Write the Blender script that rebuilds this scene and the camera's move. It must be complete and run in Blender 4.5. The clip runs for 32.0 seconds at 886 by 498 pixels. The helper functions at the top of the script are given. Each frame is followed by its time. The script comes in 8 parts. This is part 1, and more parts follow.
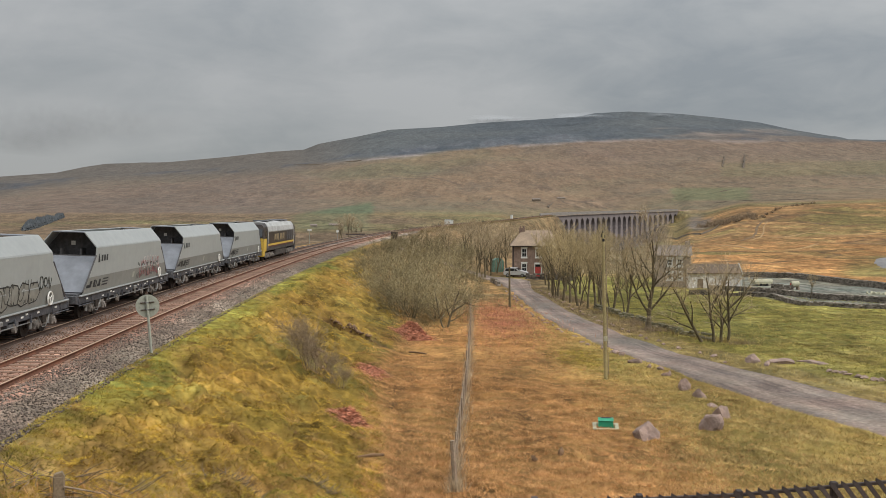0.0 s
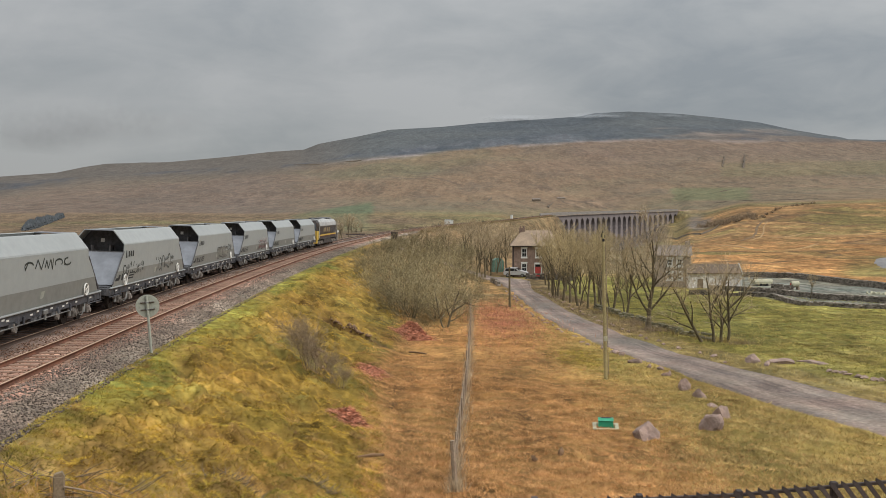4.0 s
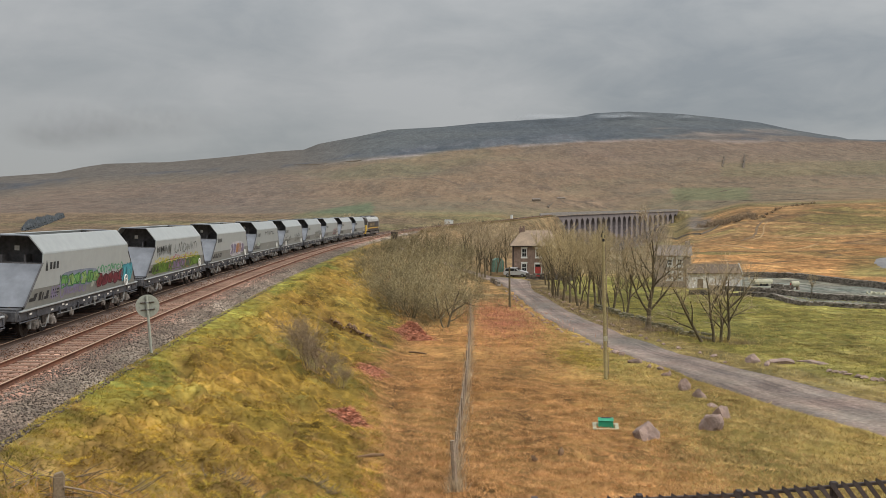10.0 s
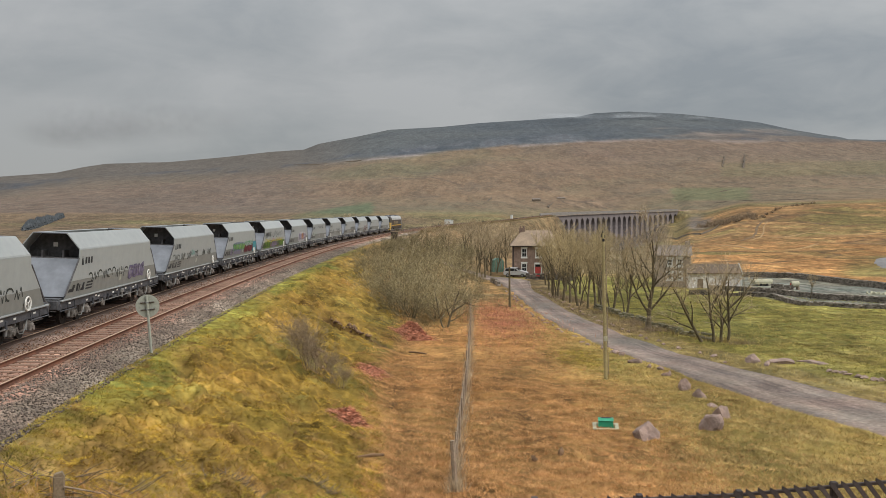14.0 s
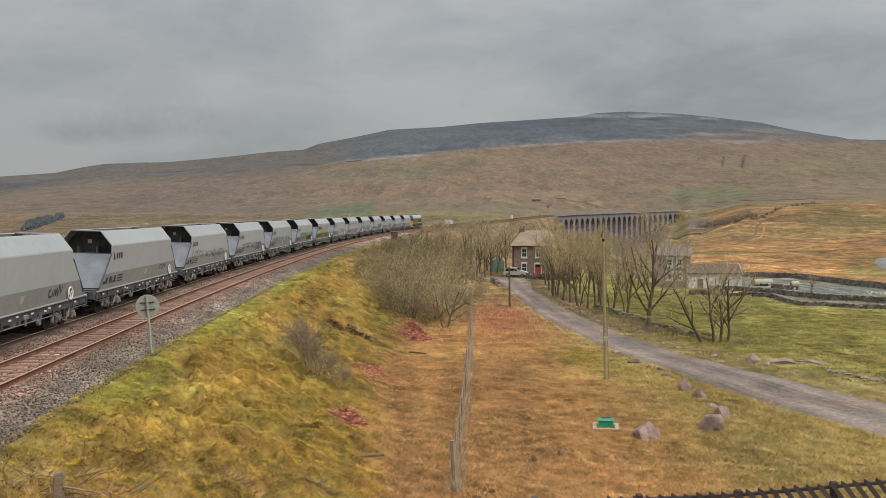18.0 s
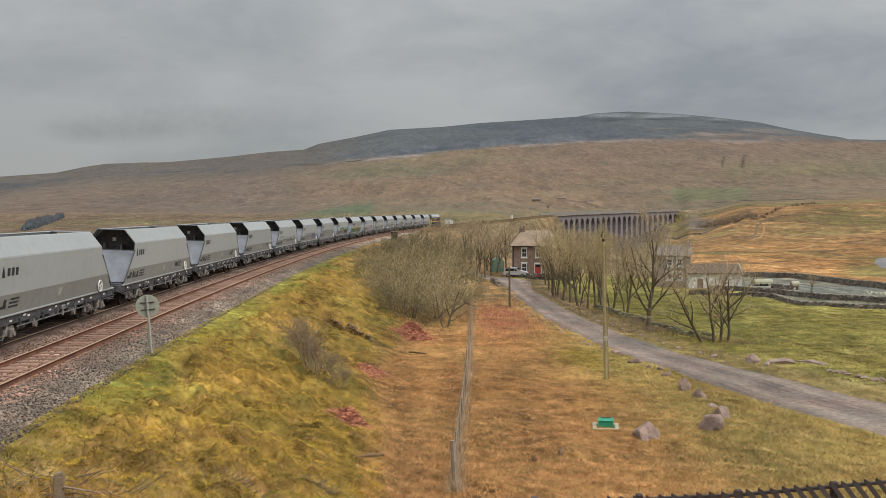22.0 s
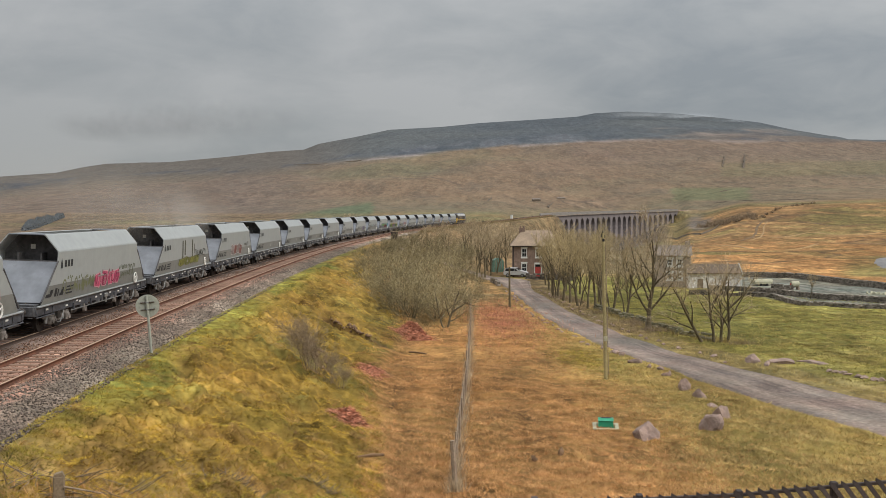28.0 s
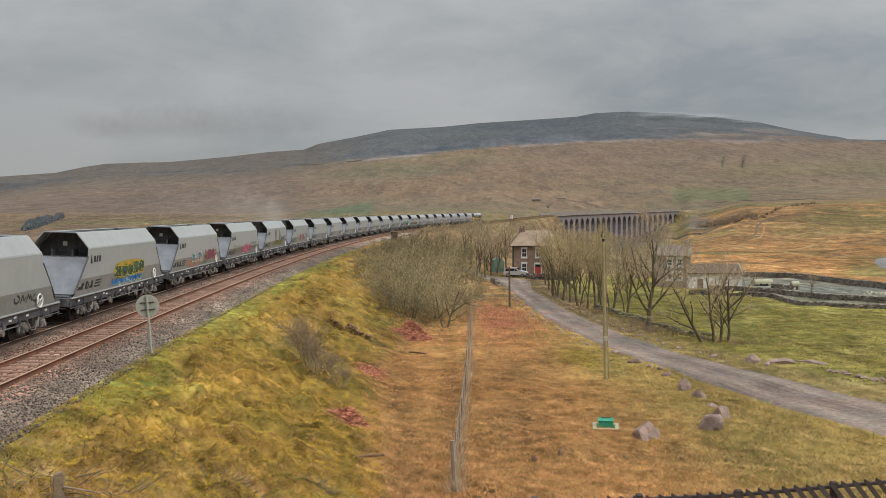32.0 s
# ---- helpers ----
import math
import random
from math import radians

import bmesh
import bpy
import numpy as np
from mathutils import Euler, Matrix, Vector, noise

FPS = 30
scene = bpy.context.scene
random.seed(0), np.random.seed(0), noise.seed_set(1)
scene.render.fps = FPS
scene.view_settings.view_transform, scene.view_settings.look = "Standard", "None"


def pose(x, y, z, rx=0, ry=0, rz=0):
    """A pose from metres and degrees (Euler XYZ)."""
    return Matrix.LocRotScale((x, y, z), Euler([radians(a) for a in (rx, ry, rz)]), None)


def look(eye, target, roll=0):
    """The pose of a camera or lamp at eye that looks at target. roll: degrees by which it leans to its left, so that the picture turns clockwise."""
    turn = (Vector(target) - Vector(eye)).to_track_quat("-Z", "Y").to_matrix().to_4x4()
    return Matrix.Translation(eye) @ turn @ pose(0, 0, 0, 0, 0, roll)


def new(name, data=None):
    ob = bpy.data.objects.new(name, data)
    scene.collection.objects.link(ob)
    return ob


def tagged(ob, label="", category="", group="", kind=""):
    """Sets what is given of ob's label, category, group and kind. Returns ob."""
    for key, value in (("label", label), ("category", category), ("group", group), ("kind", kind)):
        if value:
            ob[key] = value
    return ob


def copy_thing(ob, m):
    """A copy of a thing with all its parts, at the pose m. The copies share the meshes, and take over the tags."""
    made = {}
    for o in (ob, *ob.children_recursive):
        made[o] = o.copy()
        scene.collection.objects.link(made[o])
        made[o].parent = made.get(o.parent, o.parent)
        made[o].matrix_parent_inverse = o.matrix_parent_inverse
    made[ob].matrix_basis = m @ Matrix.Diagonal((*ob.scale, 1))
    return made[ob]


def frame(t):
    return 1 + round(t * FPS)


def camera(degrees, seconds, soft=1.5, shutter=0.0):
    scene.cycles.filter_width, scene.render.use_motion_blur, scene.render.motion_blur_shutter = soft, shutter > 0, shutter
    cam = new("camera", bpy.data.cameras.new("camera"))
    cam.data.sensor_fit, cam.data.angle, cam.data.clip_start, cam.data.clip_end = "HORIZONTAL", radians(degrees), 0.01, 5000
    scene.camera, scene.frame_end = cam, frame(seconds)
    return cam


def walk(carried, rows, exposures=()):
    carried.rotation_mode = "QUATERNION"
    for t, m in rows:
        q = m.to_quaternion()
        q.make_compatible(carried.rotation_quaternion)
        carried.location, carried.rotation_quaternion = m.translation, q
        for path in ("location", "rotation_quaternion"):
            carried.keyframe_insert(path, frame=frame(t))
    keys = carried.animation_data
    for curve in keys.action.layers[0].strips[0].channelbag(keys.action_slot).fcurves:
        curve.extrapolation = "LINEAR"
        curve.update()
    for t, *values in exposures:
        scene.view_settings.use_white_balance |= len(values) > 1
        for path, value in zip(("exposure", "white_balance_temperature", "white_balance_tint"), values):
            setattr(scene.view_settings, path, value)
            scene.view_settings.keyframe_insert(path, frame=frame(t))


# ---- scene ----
cam = camera(52.75, 32.0, soft=0.85)
walk(cam, [(0.0, look((0, 0, 4.9676), (0, 100, 1.2377))), (32.0, look((0, 0, 4.9676), (0, 100, 1.2377)))],
     exposures=[(0.0, 0.0), (32.0, 0.0)])

# ---- light: an overcast sky, brighter towards the zenith, and a wide veiled sun ----
world = bpy.data.worlds.new("overcast")
scene.world = world
world.use_nodes = True


def sky_nodes():
    nt = world.node_tree
    nt.nodes.clear()
    N, L = nt.nodes.new, nt.links.new
    tc, sep = N("ShaderNodeTexCoord"), N("ShaderNodeSeparateXYZ")
    L(tc.outputs["Generated"], sep.inputs[0])
    up = N("ShaderNodeMath")
    up.operation = "MAXIMUM"
    up.inputs[1].default_value = 0.0
    L(sep.outputs["Z"], up.inputs[0])
    stretch = N("ShaderNodeMapping")
    stretch.inputs["Scale"].default_value = (1.0, 1.0, 2.6)
    stretch.inputs["Location"].default_value = (1.7, 0.4, 0.3)
    L(tc.outputs["Generated"], stretch.inputs["Vector"])
    big, fine = N("ShaderNodeTexNoise"), N("ShaderNodeTexNoise")
    for n, sc, dt, ro in ((big, 2.6, 5, 0.5), (fine, 8.0, 6, 0.6)):
        n.inputs["Scale"].default_value, n.inputs["Detail"].default_value, n.inputs["Roughness"].default_value = sc, dt, ro
        n.inputs["Distortion"].default_value = 0.4
        L(stretch.outputs[0], n.inputs["Vector"])
    both = N("ShaderNodeMath")
    both.operation = "MULTIPLY_ADD"
    both.inputs[1].default_value = 0.42
    L(fine.outputs["Fac"], both.inputs[0])
    L(big.outputs["Fac"], both.inputs[2])
    ramp = N("ShaderNodeValToRGB")
    e = ramp.color_ramp.elements
    e[0].position, e[0].color = 0.54, (0.245, 0.266, 0.284, 1)
    e[1].position, e[1].color = 0.90, (0.395, 0.402, 0.405, 1)
    mid = e.new(0.71)
    mid.color = (0.322, 0.336, 0.344, 1)
    L(both.outputs[0], ramp.inputs[0])
    # overcast luminance: three times the horizon's at the zenith
    lift = N("ShaderNodeMath")
    lift.operation = "MULTIPLY_ADD"
    lift.inputs[1].default_value, lift.inputs[2].default_value = 5.0, 0.94
    # a little brighter on the veiled sun's side
    side = N("ShaderNodeMath")
    side.operation = "MULTIPLY_ADD"
    side.inputs[1].default_value, side.inputs[2].default_value = 0.2, 0.94
    L(sep.outputs["X"], side.inputs[0])
    L(side.outputs[0], lift.inputs[2])
    square = N("ShaderNodeMath")
    square.operation = "MULTIPLY"
    L(up.outputs[0], square.inputs[0])
    L(up.outputs[0], square.inputs[1])
    L(square.outputs[0], lift.inputs[0])
    cloud = N("ShaderNodeVectorMath")
    cloud.operation = "SCALE"
    L(ramp.outputs[0], cloud.inputs[0])
    L(lift.outputs[0], cloud.inputs["Scale"])
    sky = N("ShaderNodeTexSky")
    sky.sky_type, sky.sun_disc = "NISHITA", False
    sky.sun_elevation, sky.sun_rotation = radians(40), radians(118)
    dim = N("ShaderNodeVectorMath")
    dim.operation = "SCALE"
    dim.inputs["Scale"].default_value = 0.006
    L(sky.outputs[0], dim.inputs[0])
    add = N("ShaderNodeVectorMath")
    L(cloud.outputs[0], add.inputs[0])
    L(dim.outputs[0], add.inputs[1])
    bg, out = N("ShaderNodeBackground"), N("ShaderNodeOutputWorld")
    L(add.outputs[0], bg.inputs["Color"])
    bg.inputs["Strength"].default_value = 1.0
    L(bg.outputs[0], out.inputs["Surface"])


sky_nodes()
sun_data = bpy.data.lights.new("sun", "SUN")
sun_data.energy, sun_data.angle, sun_data.color = 1.9, radians(30), (1.0, 0.96, 0.9)
sun = new("sun", sun_data)
sun.matrix_world = look((48, -26, 46), (0, 0, 0))


# ---- materials ----
def mat(name, col, col2=None, rough=0.8, metal=0.0, fine=30.0, coarse=2.0, var=0.3, bump=0.15, island=0.0, rand=0.0,
        attr=False, spec=0.3, mottle=1.0, tuft=False):
    """Two colours mixed by coarse noise, darkened and lightened by fine noise, with fine relief."""
    m = bpy.data.materials.new(name)
    m.use_nodes = True
    nt = m.node_tree
    N, L = nt.nodes.new, nt.links.new
    bsdf = nt.nodes["Principled BSDF"]
    bsdf.inputs["Roughness"].default_value, bsdf.inputs["Metallic"].default_value = rough, metal
    bsdf.inputs["Specular IOR Level"].default_value = spec
    tc = N("ShaderNodeTexCoord")
    n1, n2 = N("ShaderNodeTexNoise"), N("ShaderNodeTexNoise")
    for n, sc in ((n1, fine), (n2, coarse)):
        n.inputs["Scale"].default_value, n.inputs["Detail"].default_value = sc, 4
        n.inputs["Roughness"].default_value = 0.6
        L(tc.outputs["Object"], n.inputs["Vector"])
    mix = N("ShaderNodeMix")
    mix.data_type = "RGBA"
    mix.inputs[6].default_value = (*col, 1)
    mix.inputs[7].default_value = (*(col2 or [c * 0.7 for c in col]), 1)
    ramp = N("ShaderNodeMapRange")
    ramp.inputs["From Min"].default_value, ramp.inputs["From Max"].default_value = 0.35, 0.65
    L(n2.outputs["Fac"], ramp.inputs["Value"])
    L(ramp.outputs[0], mix.inputs[0])
    src = mix.outputs[2]
    if attr:
        at = N("ShaderNodeAttribute")
        at.attribute_name = "tone"
        src = at.outputs["Color"]
    if attr:
        # broader mottling for open ground
        along = N("ShaderNodeMapping")
        along.inputs["Scale"].default_value = (1.0, .22, 1.0)
        along.inputs["Rotation"].default_value = (0, 0, .12)
        L(tc.outputs["Object"], along.inputs["Vector"])
        for scale, amount in ((.35, .20), (.06, .30), (1.1, .24), (.014, .14), (.16, .28), (.7, .36)):
            nz = N("ShaderNodeTexNoise")
            nz.inputs["Scale"].default_value, nz.inputs["Detail"].default_value, nz.inputs["Roughness"].default_value = scale, 6, .65
            L(along.outputs[0] if scale in (.06, .014, .16, .7) else tc.outputs["Object"], nz.inputs["Vector"])
            mr = N("ShaderNodeMapRange")
            mr.inputs["From Min"].default_value, mr.inputs["From Max"].default_value = .34, .66
            mr.inputs["To Min"].default_value, mr.inputs["To Max"].default_value = 1 - amount * mottle, 1 + amount * mottle
            L(nz.outputs["Fac"], mr.inputs["Value"])
            vs = N("ShaderNodeVectorMath")
            vs.operation = "SCALE"
            L(src, vs.inputs[0])
            L(mr.outputs[0], vs.inputs["Scale"])
            src = vs.outputs[0]
        # short crisp streaks of thicker and thinner growth
        for scale, amount in ((.12, .15), (.45, .17)):
            nz = N("ShaderNodeTexNoise")
            nz.inputs["Scale"].default_value, nz.inputs["Detail"].default_value, nz.inputs["Roughness"].default_value = scale, 8, .6
            nz.inputs["Distortion"].default_value = .8
            L(tc.outputs["Object"], nz.inputs["Vector"])
            mr = N("ShaderNodeMapRange")
            mr.inputs["From Min"].default_value, mr.inputs["From Max"].default_value = .45, .55
            mr.inputs["To Min"].default_value, mr.inputs["To Max"].default_value = 1 - amount * mottle, 1 + amount * mottle
            L(nz.outputs["Fac"], mr.inputs["Value"])
            vs = N("ShaderNodeVectorMath")
            vs.operation = "SCALE"
            L(src, vs.inputs[0])
            L(mr.outputs[0], vs.inputs["Scale"])
            src = vs.outputs[0]
        hue = N("ShaderNodeTexNoise")
        hue.inputs["Scale"].default_value, hue.inputs["Detail"].default_value, hue.inputs["Roughness"].default_value = .16, 7, .7
        L(tc.outputs["Object"], hue.inputs["Vector"])
        tint = N("ShaderNodeValToRGB")
        te = tint.color_ramp.elements
        te[0].position, te[0].color = .38, (.98, 1.01, 1.0, 1)
        te[1].position, te[1].color = .62, (1.12, .985, .95, 1)
        L(hue.outputs["Fac"], tint.inputs[0])
        vm = N("ShaderNodeVectorMath")
        vm.operation = "MULTIPLY"
        L(src, vm.inputs[0])
        L(tint.outputs[0], vm.inputs[1])
        src = vm.outputs[0]
    val = N("ShaderNodeMapRange")
    val.inputs["From Min"].default_value, val.inputs["From Max"].default_value = 0.3, 0.7
    val.inputs["To Min"].default_value, val.inputs["To Max"].default_value = 1 - var, 1 + var
    L(n1.outputs["Fac"], val.inputs["Value"])
    fac = val.outputs[0]
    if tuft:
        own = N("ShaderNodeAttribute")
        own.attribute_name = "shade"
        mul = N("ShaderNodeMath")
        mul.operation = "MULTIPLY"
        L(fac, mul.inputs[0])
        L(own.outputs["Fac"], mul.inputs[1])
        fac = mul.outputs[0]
    for amount, kind in ((island, "island"), (rand, "rand")):
        if amount:
            g = N("ShaderNodeNewGeometry") if kind == "island" else N("ShaderNodeObjectInfo")
            r = N("ShaderNodeMapRange")
            r.inputs["To Min"].default_value, r.inputs["To Max"].default_value = 1 - amount, 1 + amount
            L(g.outputs["Random Per Island" if kind == "island" else "Random"], r.inputs["Value"])
            mul = N("ShaderNodeMath")
            mul.operation = "MULTIPLY"
            L(fac, mul.inputs[0])
            L(r.outputs[0], mul.inputs[1])
            fac = mul.outputs[0]
    sc = N("ShaderNodeVectorMath")
    sc.operation = "SCALE"
    L(src, sc.inputs[0])
    L(fac, sc.inputs["Scale"])
    L(sc.outputs[0], bsdf.inputs["Base Color"])
    if bump:
        b = N("ShaderNodeBump")
        b.inputs["Strength"].default_value, b.inputs["Distance"].default_value = bump, 0.05
        L(n1.outputs["Fac"], b.inputs["Height"])
        L(b.outputs[0], bsdf.inputs["Normal"])
    return m


M_LAND = mat("land", (.3, .2, .1), rough=0.95, fine=2.2, coarse=.2, var=0.22, bump=0.5, attr=True, spec=0.1)
# low mottling paints in the contrast lost to haze
M_HILL = mat("hillside", (.15, .11, .08), rough=0.95, fine=.25, coarse=.02, var=0.12, bump=0, attr=True, spec=.1, mottle=.58)
M_BALLAST = mat("ballast", (.15, .13, .115), rough=0.95, fine=11, coarse=.35, var=0.55, bump=1.0, attr=True)
M_STONE_CHIP = mat("ballast_stone", (.205, .162, .13), (.11, .088, .072), rough=0.95, fine=6, coarse=.5, var=0.3, island=0.7, spec=.1)
M_STONE_BROWN = mat("rusty_ballast_stone", (.23, .135, .09), (.15, .085, .058), rough=0.95, fine=6, coarse=.5, var=0.3, island=0.6, spec=.1)
# darker copy of the rusty rail, with the train's shade painted in
M_RAILSHADE = mat("dark_rail", (.095, .06, .045), (.065, .045, .036), rough=0.75, metal=.2, fine=8, coarse=.8, var=0.25)
M_SLEEPER = mat("sleeper", (.26, .165, .12), (.18, .105, .075), rough=0.9, fine=12, coarse=1.5, var=0.25, rand=0.25)
M_RAIL = mat("rusty_rail", (.17, .068, .038), (.095, .042, .026), rough=0.75, metal=.1, fine=8, coarse=.8, var=0.3)
M_RAILTOP = mat("rail_head", (.50, .36, .25), (.40, .27, .18), rough=0.55, metal=.25, fine=8, coarse=.6, var=0.2)
M_ROAD = mat("gravel_road", (.235, .205, .205), (.15, .14, .145), rough=0.95, fine=5, coarse=.35, var=0.28, bump=.5, attr=True, spec=.1, mottle=.35)
M_ROCK = mat("boulder", (.38, .268, .22), (.17, .122, .10), rough=0.95, fine=5, coarse=2.4, var=0.45, bump=.9)
M_WALLSTONE = mat("dry_stone", (.215, .182, .15), (.12, .104, .082), rough=0.95, fine=4, coarse=.8, var=0.35, bump=.6, rand=.3, island=.45)
M_WALLMOSS = mat("mossy_dry_stone", (.17, .145, .10), (.115, .11, .05), rough=0.95, fine=4, coarse=1.5, var=0.35, bump=.6, rand=.35)
M_BARK = mat("bark", (.155, .122, .072), (.088, .071, .044), rough=0.95, fine=9, coarse=1, var=0.35, bump=.6)
M_TWIG = mat("twigs", (.455, .36, .20), (.33, .26, .14), rough=0.95, fine=3, coarse=.5, var=0.2, bump=0, island=.4, rand=.2)
M_WILLOW = mat("willow_stems", (.325, .265, .145), (.205, .172, .095), rough=0.95, fine=3, coarse=.4, var=0.25, bump=0, island=.5, rand=.35)
M_BRAMBLE = mat("bramble_stems", (.29, .215, .14), (.19, .14, .09), rough=0.95, fine=3, coarse=.6, var=0.2, bump=0, island=.45)
M_BRACKEN = mat("dead_bracken", (.58, .27, .165), (.40, .165, .10), rough=0.95, fine=3, coarse=1, var=0.3, bump=0, island=.6)
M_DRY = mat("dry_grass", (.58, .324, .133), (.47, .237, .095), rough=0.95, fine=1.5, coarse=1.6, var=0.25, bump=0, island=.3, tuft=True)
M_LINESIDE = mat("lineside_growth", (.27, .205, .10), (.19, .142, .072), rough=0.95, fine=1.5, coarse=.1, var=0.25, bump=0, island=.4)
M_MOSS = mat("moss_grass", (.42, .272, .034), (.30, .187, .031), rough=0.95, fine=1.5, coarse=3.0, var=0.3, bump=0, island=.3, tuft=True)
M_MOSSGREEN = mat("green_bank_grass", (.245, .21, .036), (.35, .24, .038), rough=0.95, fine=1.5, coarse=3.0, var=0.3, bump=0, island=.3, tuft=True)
# dark second colour: dead thatch, and painted shade of pits between tufts
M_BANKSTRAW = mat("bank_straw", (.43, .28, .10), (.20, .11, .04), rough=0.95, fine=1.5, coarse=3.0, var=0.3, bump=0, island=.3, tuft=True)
M_FENCEGRASS = mat("bleached_stems", (.52, .41, .27), (.40, .30, .19), rough=0.95, fine=1.5, coarse=.5, var=0.25, bump=0, island=.45)
M_VERGE = mat("verge_grass", (.43, .315, .12), (.33, .26, .085), rough=0.95, fine=1.5, coarse=.4, var=0.25, bump=0, island=.3, tuft=True)
M_PASTURE = mat("pasture_grass", (.158, .152, .034), (.38, .305, .09), rough=0.95, fine=1.5, coarse=.55, var=0.25, bump=0, island=.3, tuft=True)
M_WOOD = mat("weathered_pole", (.40, .335, .17), (.28, .235, .12), rough=0.9, fine=14, coarse=1.5, var=0.25, bump=.3)
M_GREYWOOD = mat("grey_timber", (.35, .27, .195), (.23, .175, .125), rough=0.95, fine=14, coarse=1.5, var=0.3, bump=.4)
M_SOIL = mat("bare_soil", (.22, .135, .075), (.13, .08, .048), rough=0.95, fine=5, coarse=1.5, var=0.35, bump=.6)
M_OLDPOST = mat("old_brown_timber", (.25, .19, .125), (.15, .112, .075), rough=0.95, fine=14, coarse=2, var=0.3, bump=.4)
M_DARKTWIG = mat("dark_twigs", (.46, .36, .225), (.335, .262, .165), rough=0.95, fine=3, coarse=.5, var=0.2, bump=0, island=.35)
M_FENCE = mat("dark_fence_timber", (.085, .062, .055), (.05, .042, .042), rough=0.8, fine=16, coarse=2, var=0.3, bump=.3, rand=.2)
M_SIGN = mat("sign_back", (.33, .34, .29), (.28, .29, .25), rough=0.5, metal=0, fine=12, coarse=2, var=0.12, bump=.05)
M_GALV = mat("galvanised_steel", (.32, .32, .31), (.20, .20, .195), rough=0.5, metal=.5, fine=14, coarse=2, var=0.15, bump=.05)
M_BLACK = mat("black_rubber", (.018, .018, .02), rough=0.6, fine=20, coarse=3, var=0.3, bump=.05)
M_GREEN = mat("green_plastic", (.03, .28, .16), (.025, .22, .12), rough=0.45, fine=12, coarse=2, var=0.12, bump=.03)
M_CREAM = mat("pale_concrete", (.46, .43, .31), (.36, .35, .25), rough=0.9, fine=12, coarse=2, var=0.2)
# train
M_WAGON = mat("wagon_grey_paint", (.303, .317, .310), (.284, .298, .291), rough=0.5, fine=2.5, coarse=.25, var=0.05, bump=.015, rand=.06)
# lighter copy of the wagon grey: light on upward faces painted in
M_CANOPY = mat("dusty_canopy_paint", (.32, .334, .332), (.292, .306, .304), rough=0.6, fine=2.5, coarse=.25, var=0.06, bump=.015, rand=.05)
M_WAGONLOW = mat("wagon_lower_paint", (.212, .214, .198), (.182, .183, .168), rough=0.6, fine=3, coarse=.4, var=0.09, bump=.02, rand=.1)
M_SLOPE = mat("wagon_slope_sheet", (.185, .195, .215), (.125, .132, .148), rough=0.5, fine=2, coarse=.6, var=0.15, bump=.02)
# dirty dark grey, with the shade of the recess painted in
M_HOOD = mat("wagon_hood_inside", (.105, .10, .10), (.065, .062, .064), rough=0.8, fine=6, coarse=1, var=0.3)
M_FRAME = mat("underframe_grey", (.125, .125, .132), (.045, .045, .048), rough=0.55, fine=5, coarse=2.2, var=0.4)
M_SOLE = mat("solebar_paint", (.088, .091, .102), (.048, .050, .058), rough=0.5, fine=5, coarse=1.6, var=0.35)
M_BOGIE = mat("bogie_grime", (.105, .09, .08), (.026, .023, .021), rough=0.7, fine=6, coarse=3.0, var=0.5)
M_BOGIEFRAME = mat("dusty_bogie_frame", (.235, .205, .18), (.085, .075, .066), rough=0.75, fine=6, coarse=2.6, var=0.45)
M_WHEEL = mat("wheel_steel", (.05, .042, .036), (.028, .024, .022), rough=0.6, metal=.3, fine=8, coarse=1, var=0.3)
M_WHITE = mat("white_paint", (.70, .69, .65), (.58, .57, .53), rough=0.6, fine=10, coarse=1, var=0.12, bump=.03)
M_INK = mat("black_marking_paint", (.03, .032, .035), rough=0.6, fine=10, coarse=2, var=0.2, bump=0)
M_LOAD = mat("limestone_load", (.36, .36, .34), (.27, .27, .255), rough=0.95, fine=4, coarse=1, var=0.35, bump=.8)
M_YELLOW = mat("loco_yellow", (.60, .40, .07), (.5, .33, .06), rough=0.5, fine=6, coarse=1, var=0.12, bump=.03)
M_LOCO = mat("loco_dark_paint", (.055, .042, .036), (.035, .03, .028), rough=0.45, fine=6, coarse=.7, var=0.2, bump=.03)
M_LOCOROOF = mat("loco_roof_grey", (.44, .44, .43), (.31, .31, .305), rough=0.7, fine=5, coarse=.8, var=0.2)
M_ORANGE = mat("loco_mark", (.36, .28, .17), (.27, .21, .13), rough=0.5, fine=6, coarse=1, var=0.1, bump=.03)
M_GLASS = mat("dark_glass", (.02, .024, .028), rough=0.08, fine=6, coarse=1, var=0.1, bump=0, spec=.6)
# buildings
M_HOUSE = mat("house_stone", (.255, .175, .135), (.175, .122, .096), rough=0.95, fine=3, coarse=.6, var=0.3, bump=.5)
M_GREYHOUSE = mat("grey_render", (.37, .30, .235), (.30, .243, .19), rough=0.95, fine=3, coarse=.6, var=0.25, bump=.4)
M_SLATE = mat("slate_roof", (.30, .22, .15), (.225, .165, .115), rough=0.8, fine=4, coarse=.6, var=0.2, bump=.4)
M_BARNROOF = mat("brown_barn_roof", (.14, .10, .068), (.10, .072, .05), rough=0.85, fine=4, coarse=.6, var=0.25, bump=.4)
M_GREYSLATE = mat("grey_slate_roof", (.21, .168, .135), (.16, .13, .105), rough=0.8, fine=4, coarse=.6, var=0.2, bump=.4)
M_WHITEWASH = mat("patchy_whitewash", (.86, .83, .80), (.58, .53, .48), rough=0.9, fine=2.5, coarse=1.6, var=0.3, bump=.4)
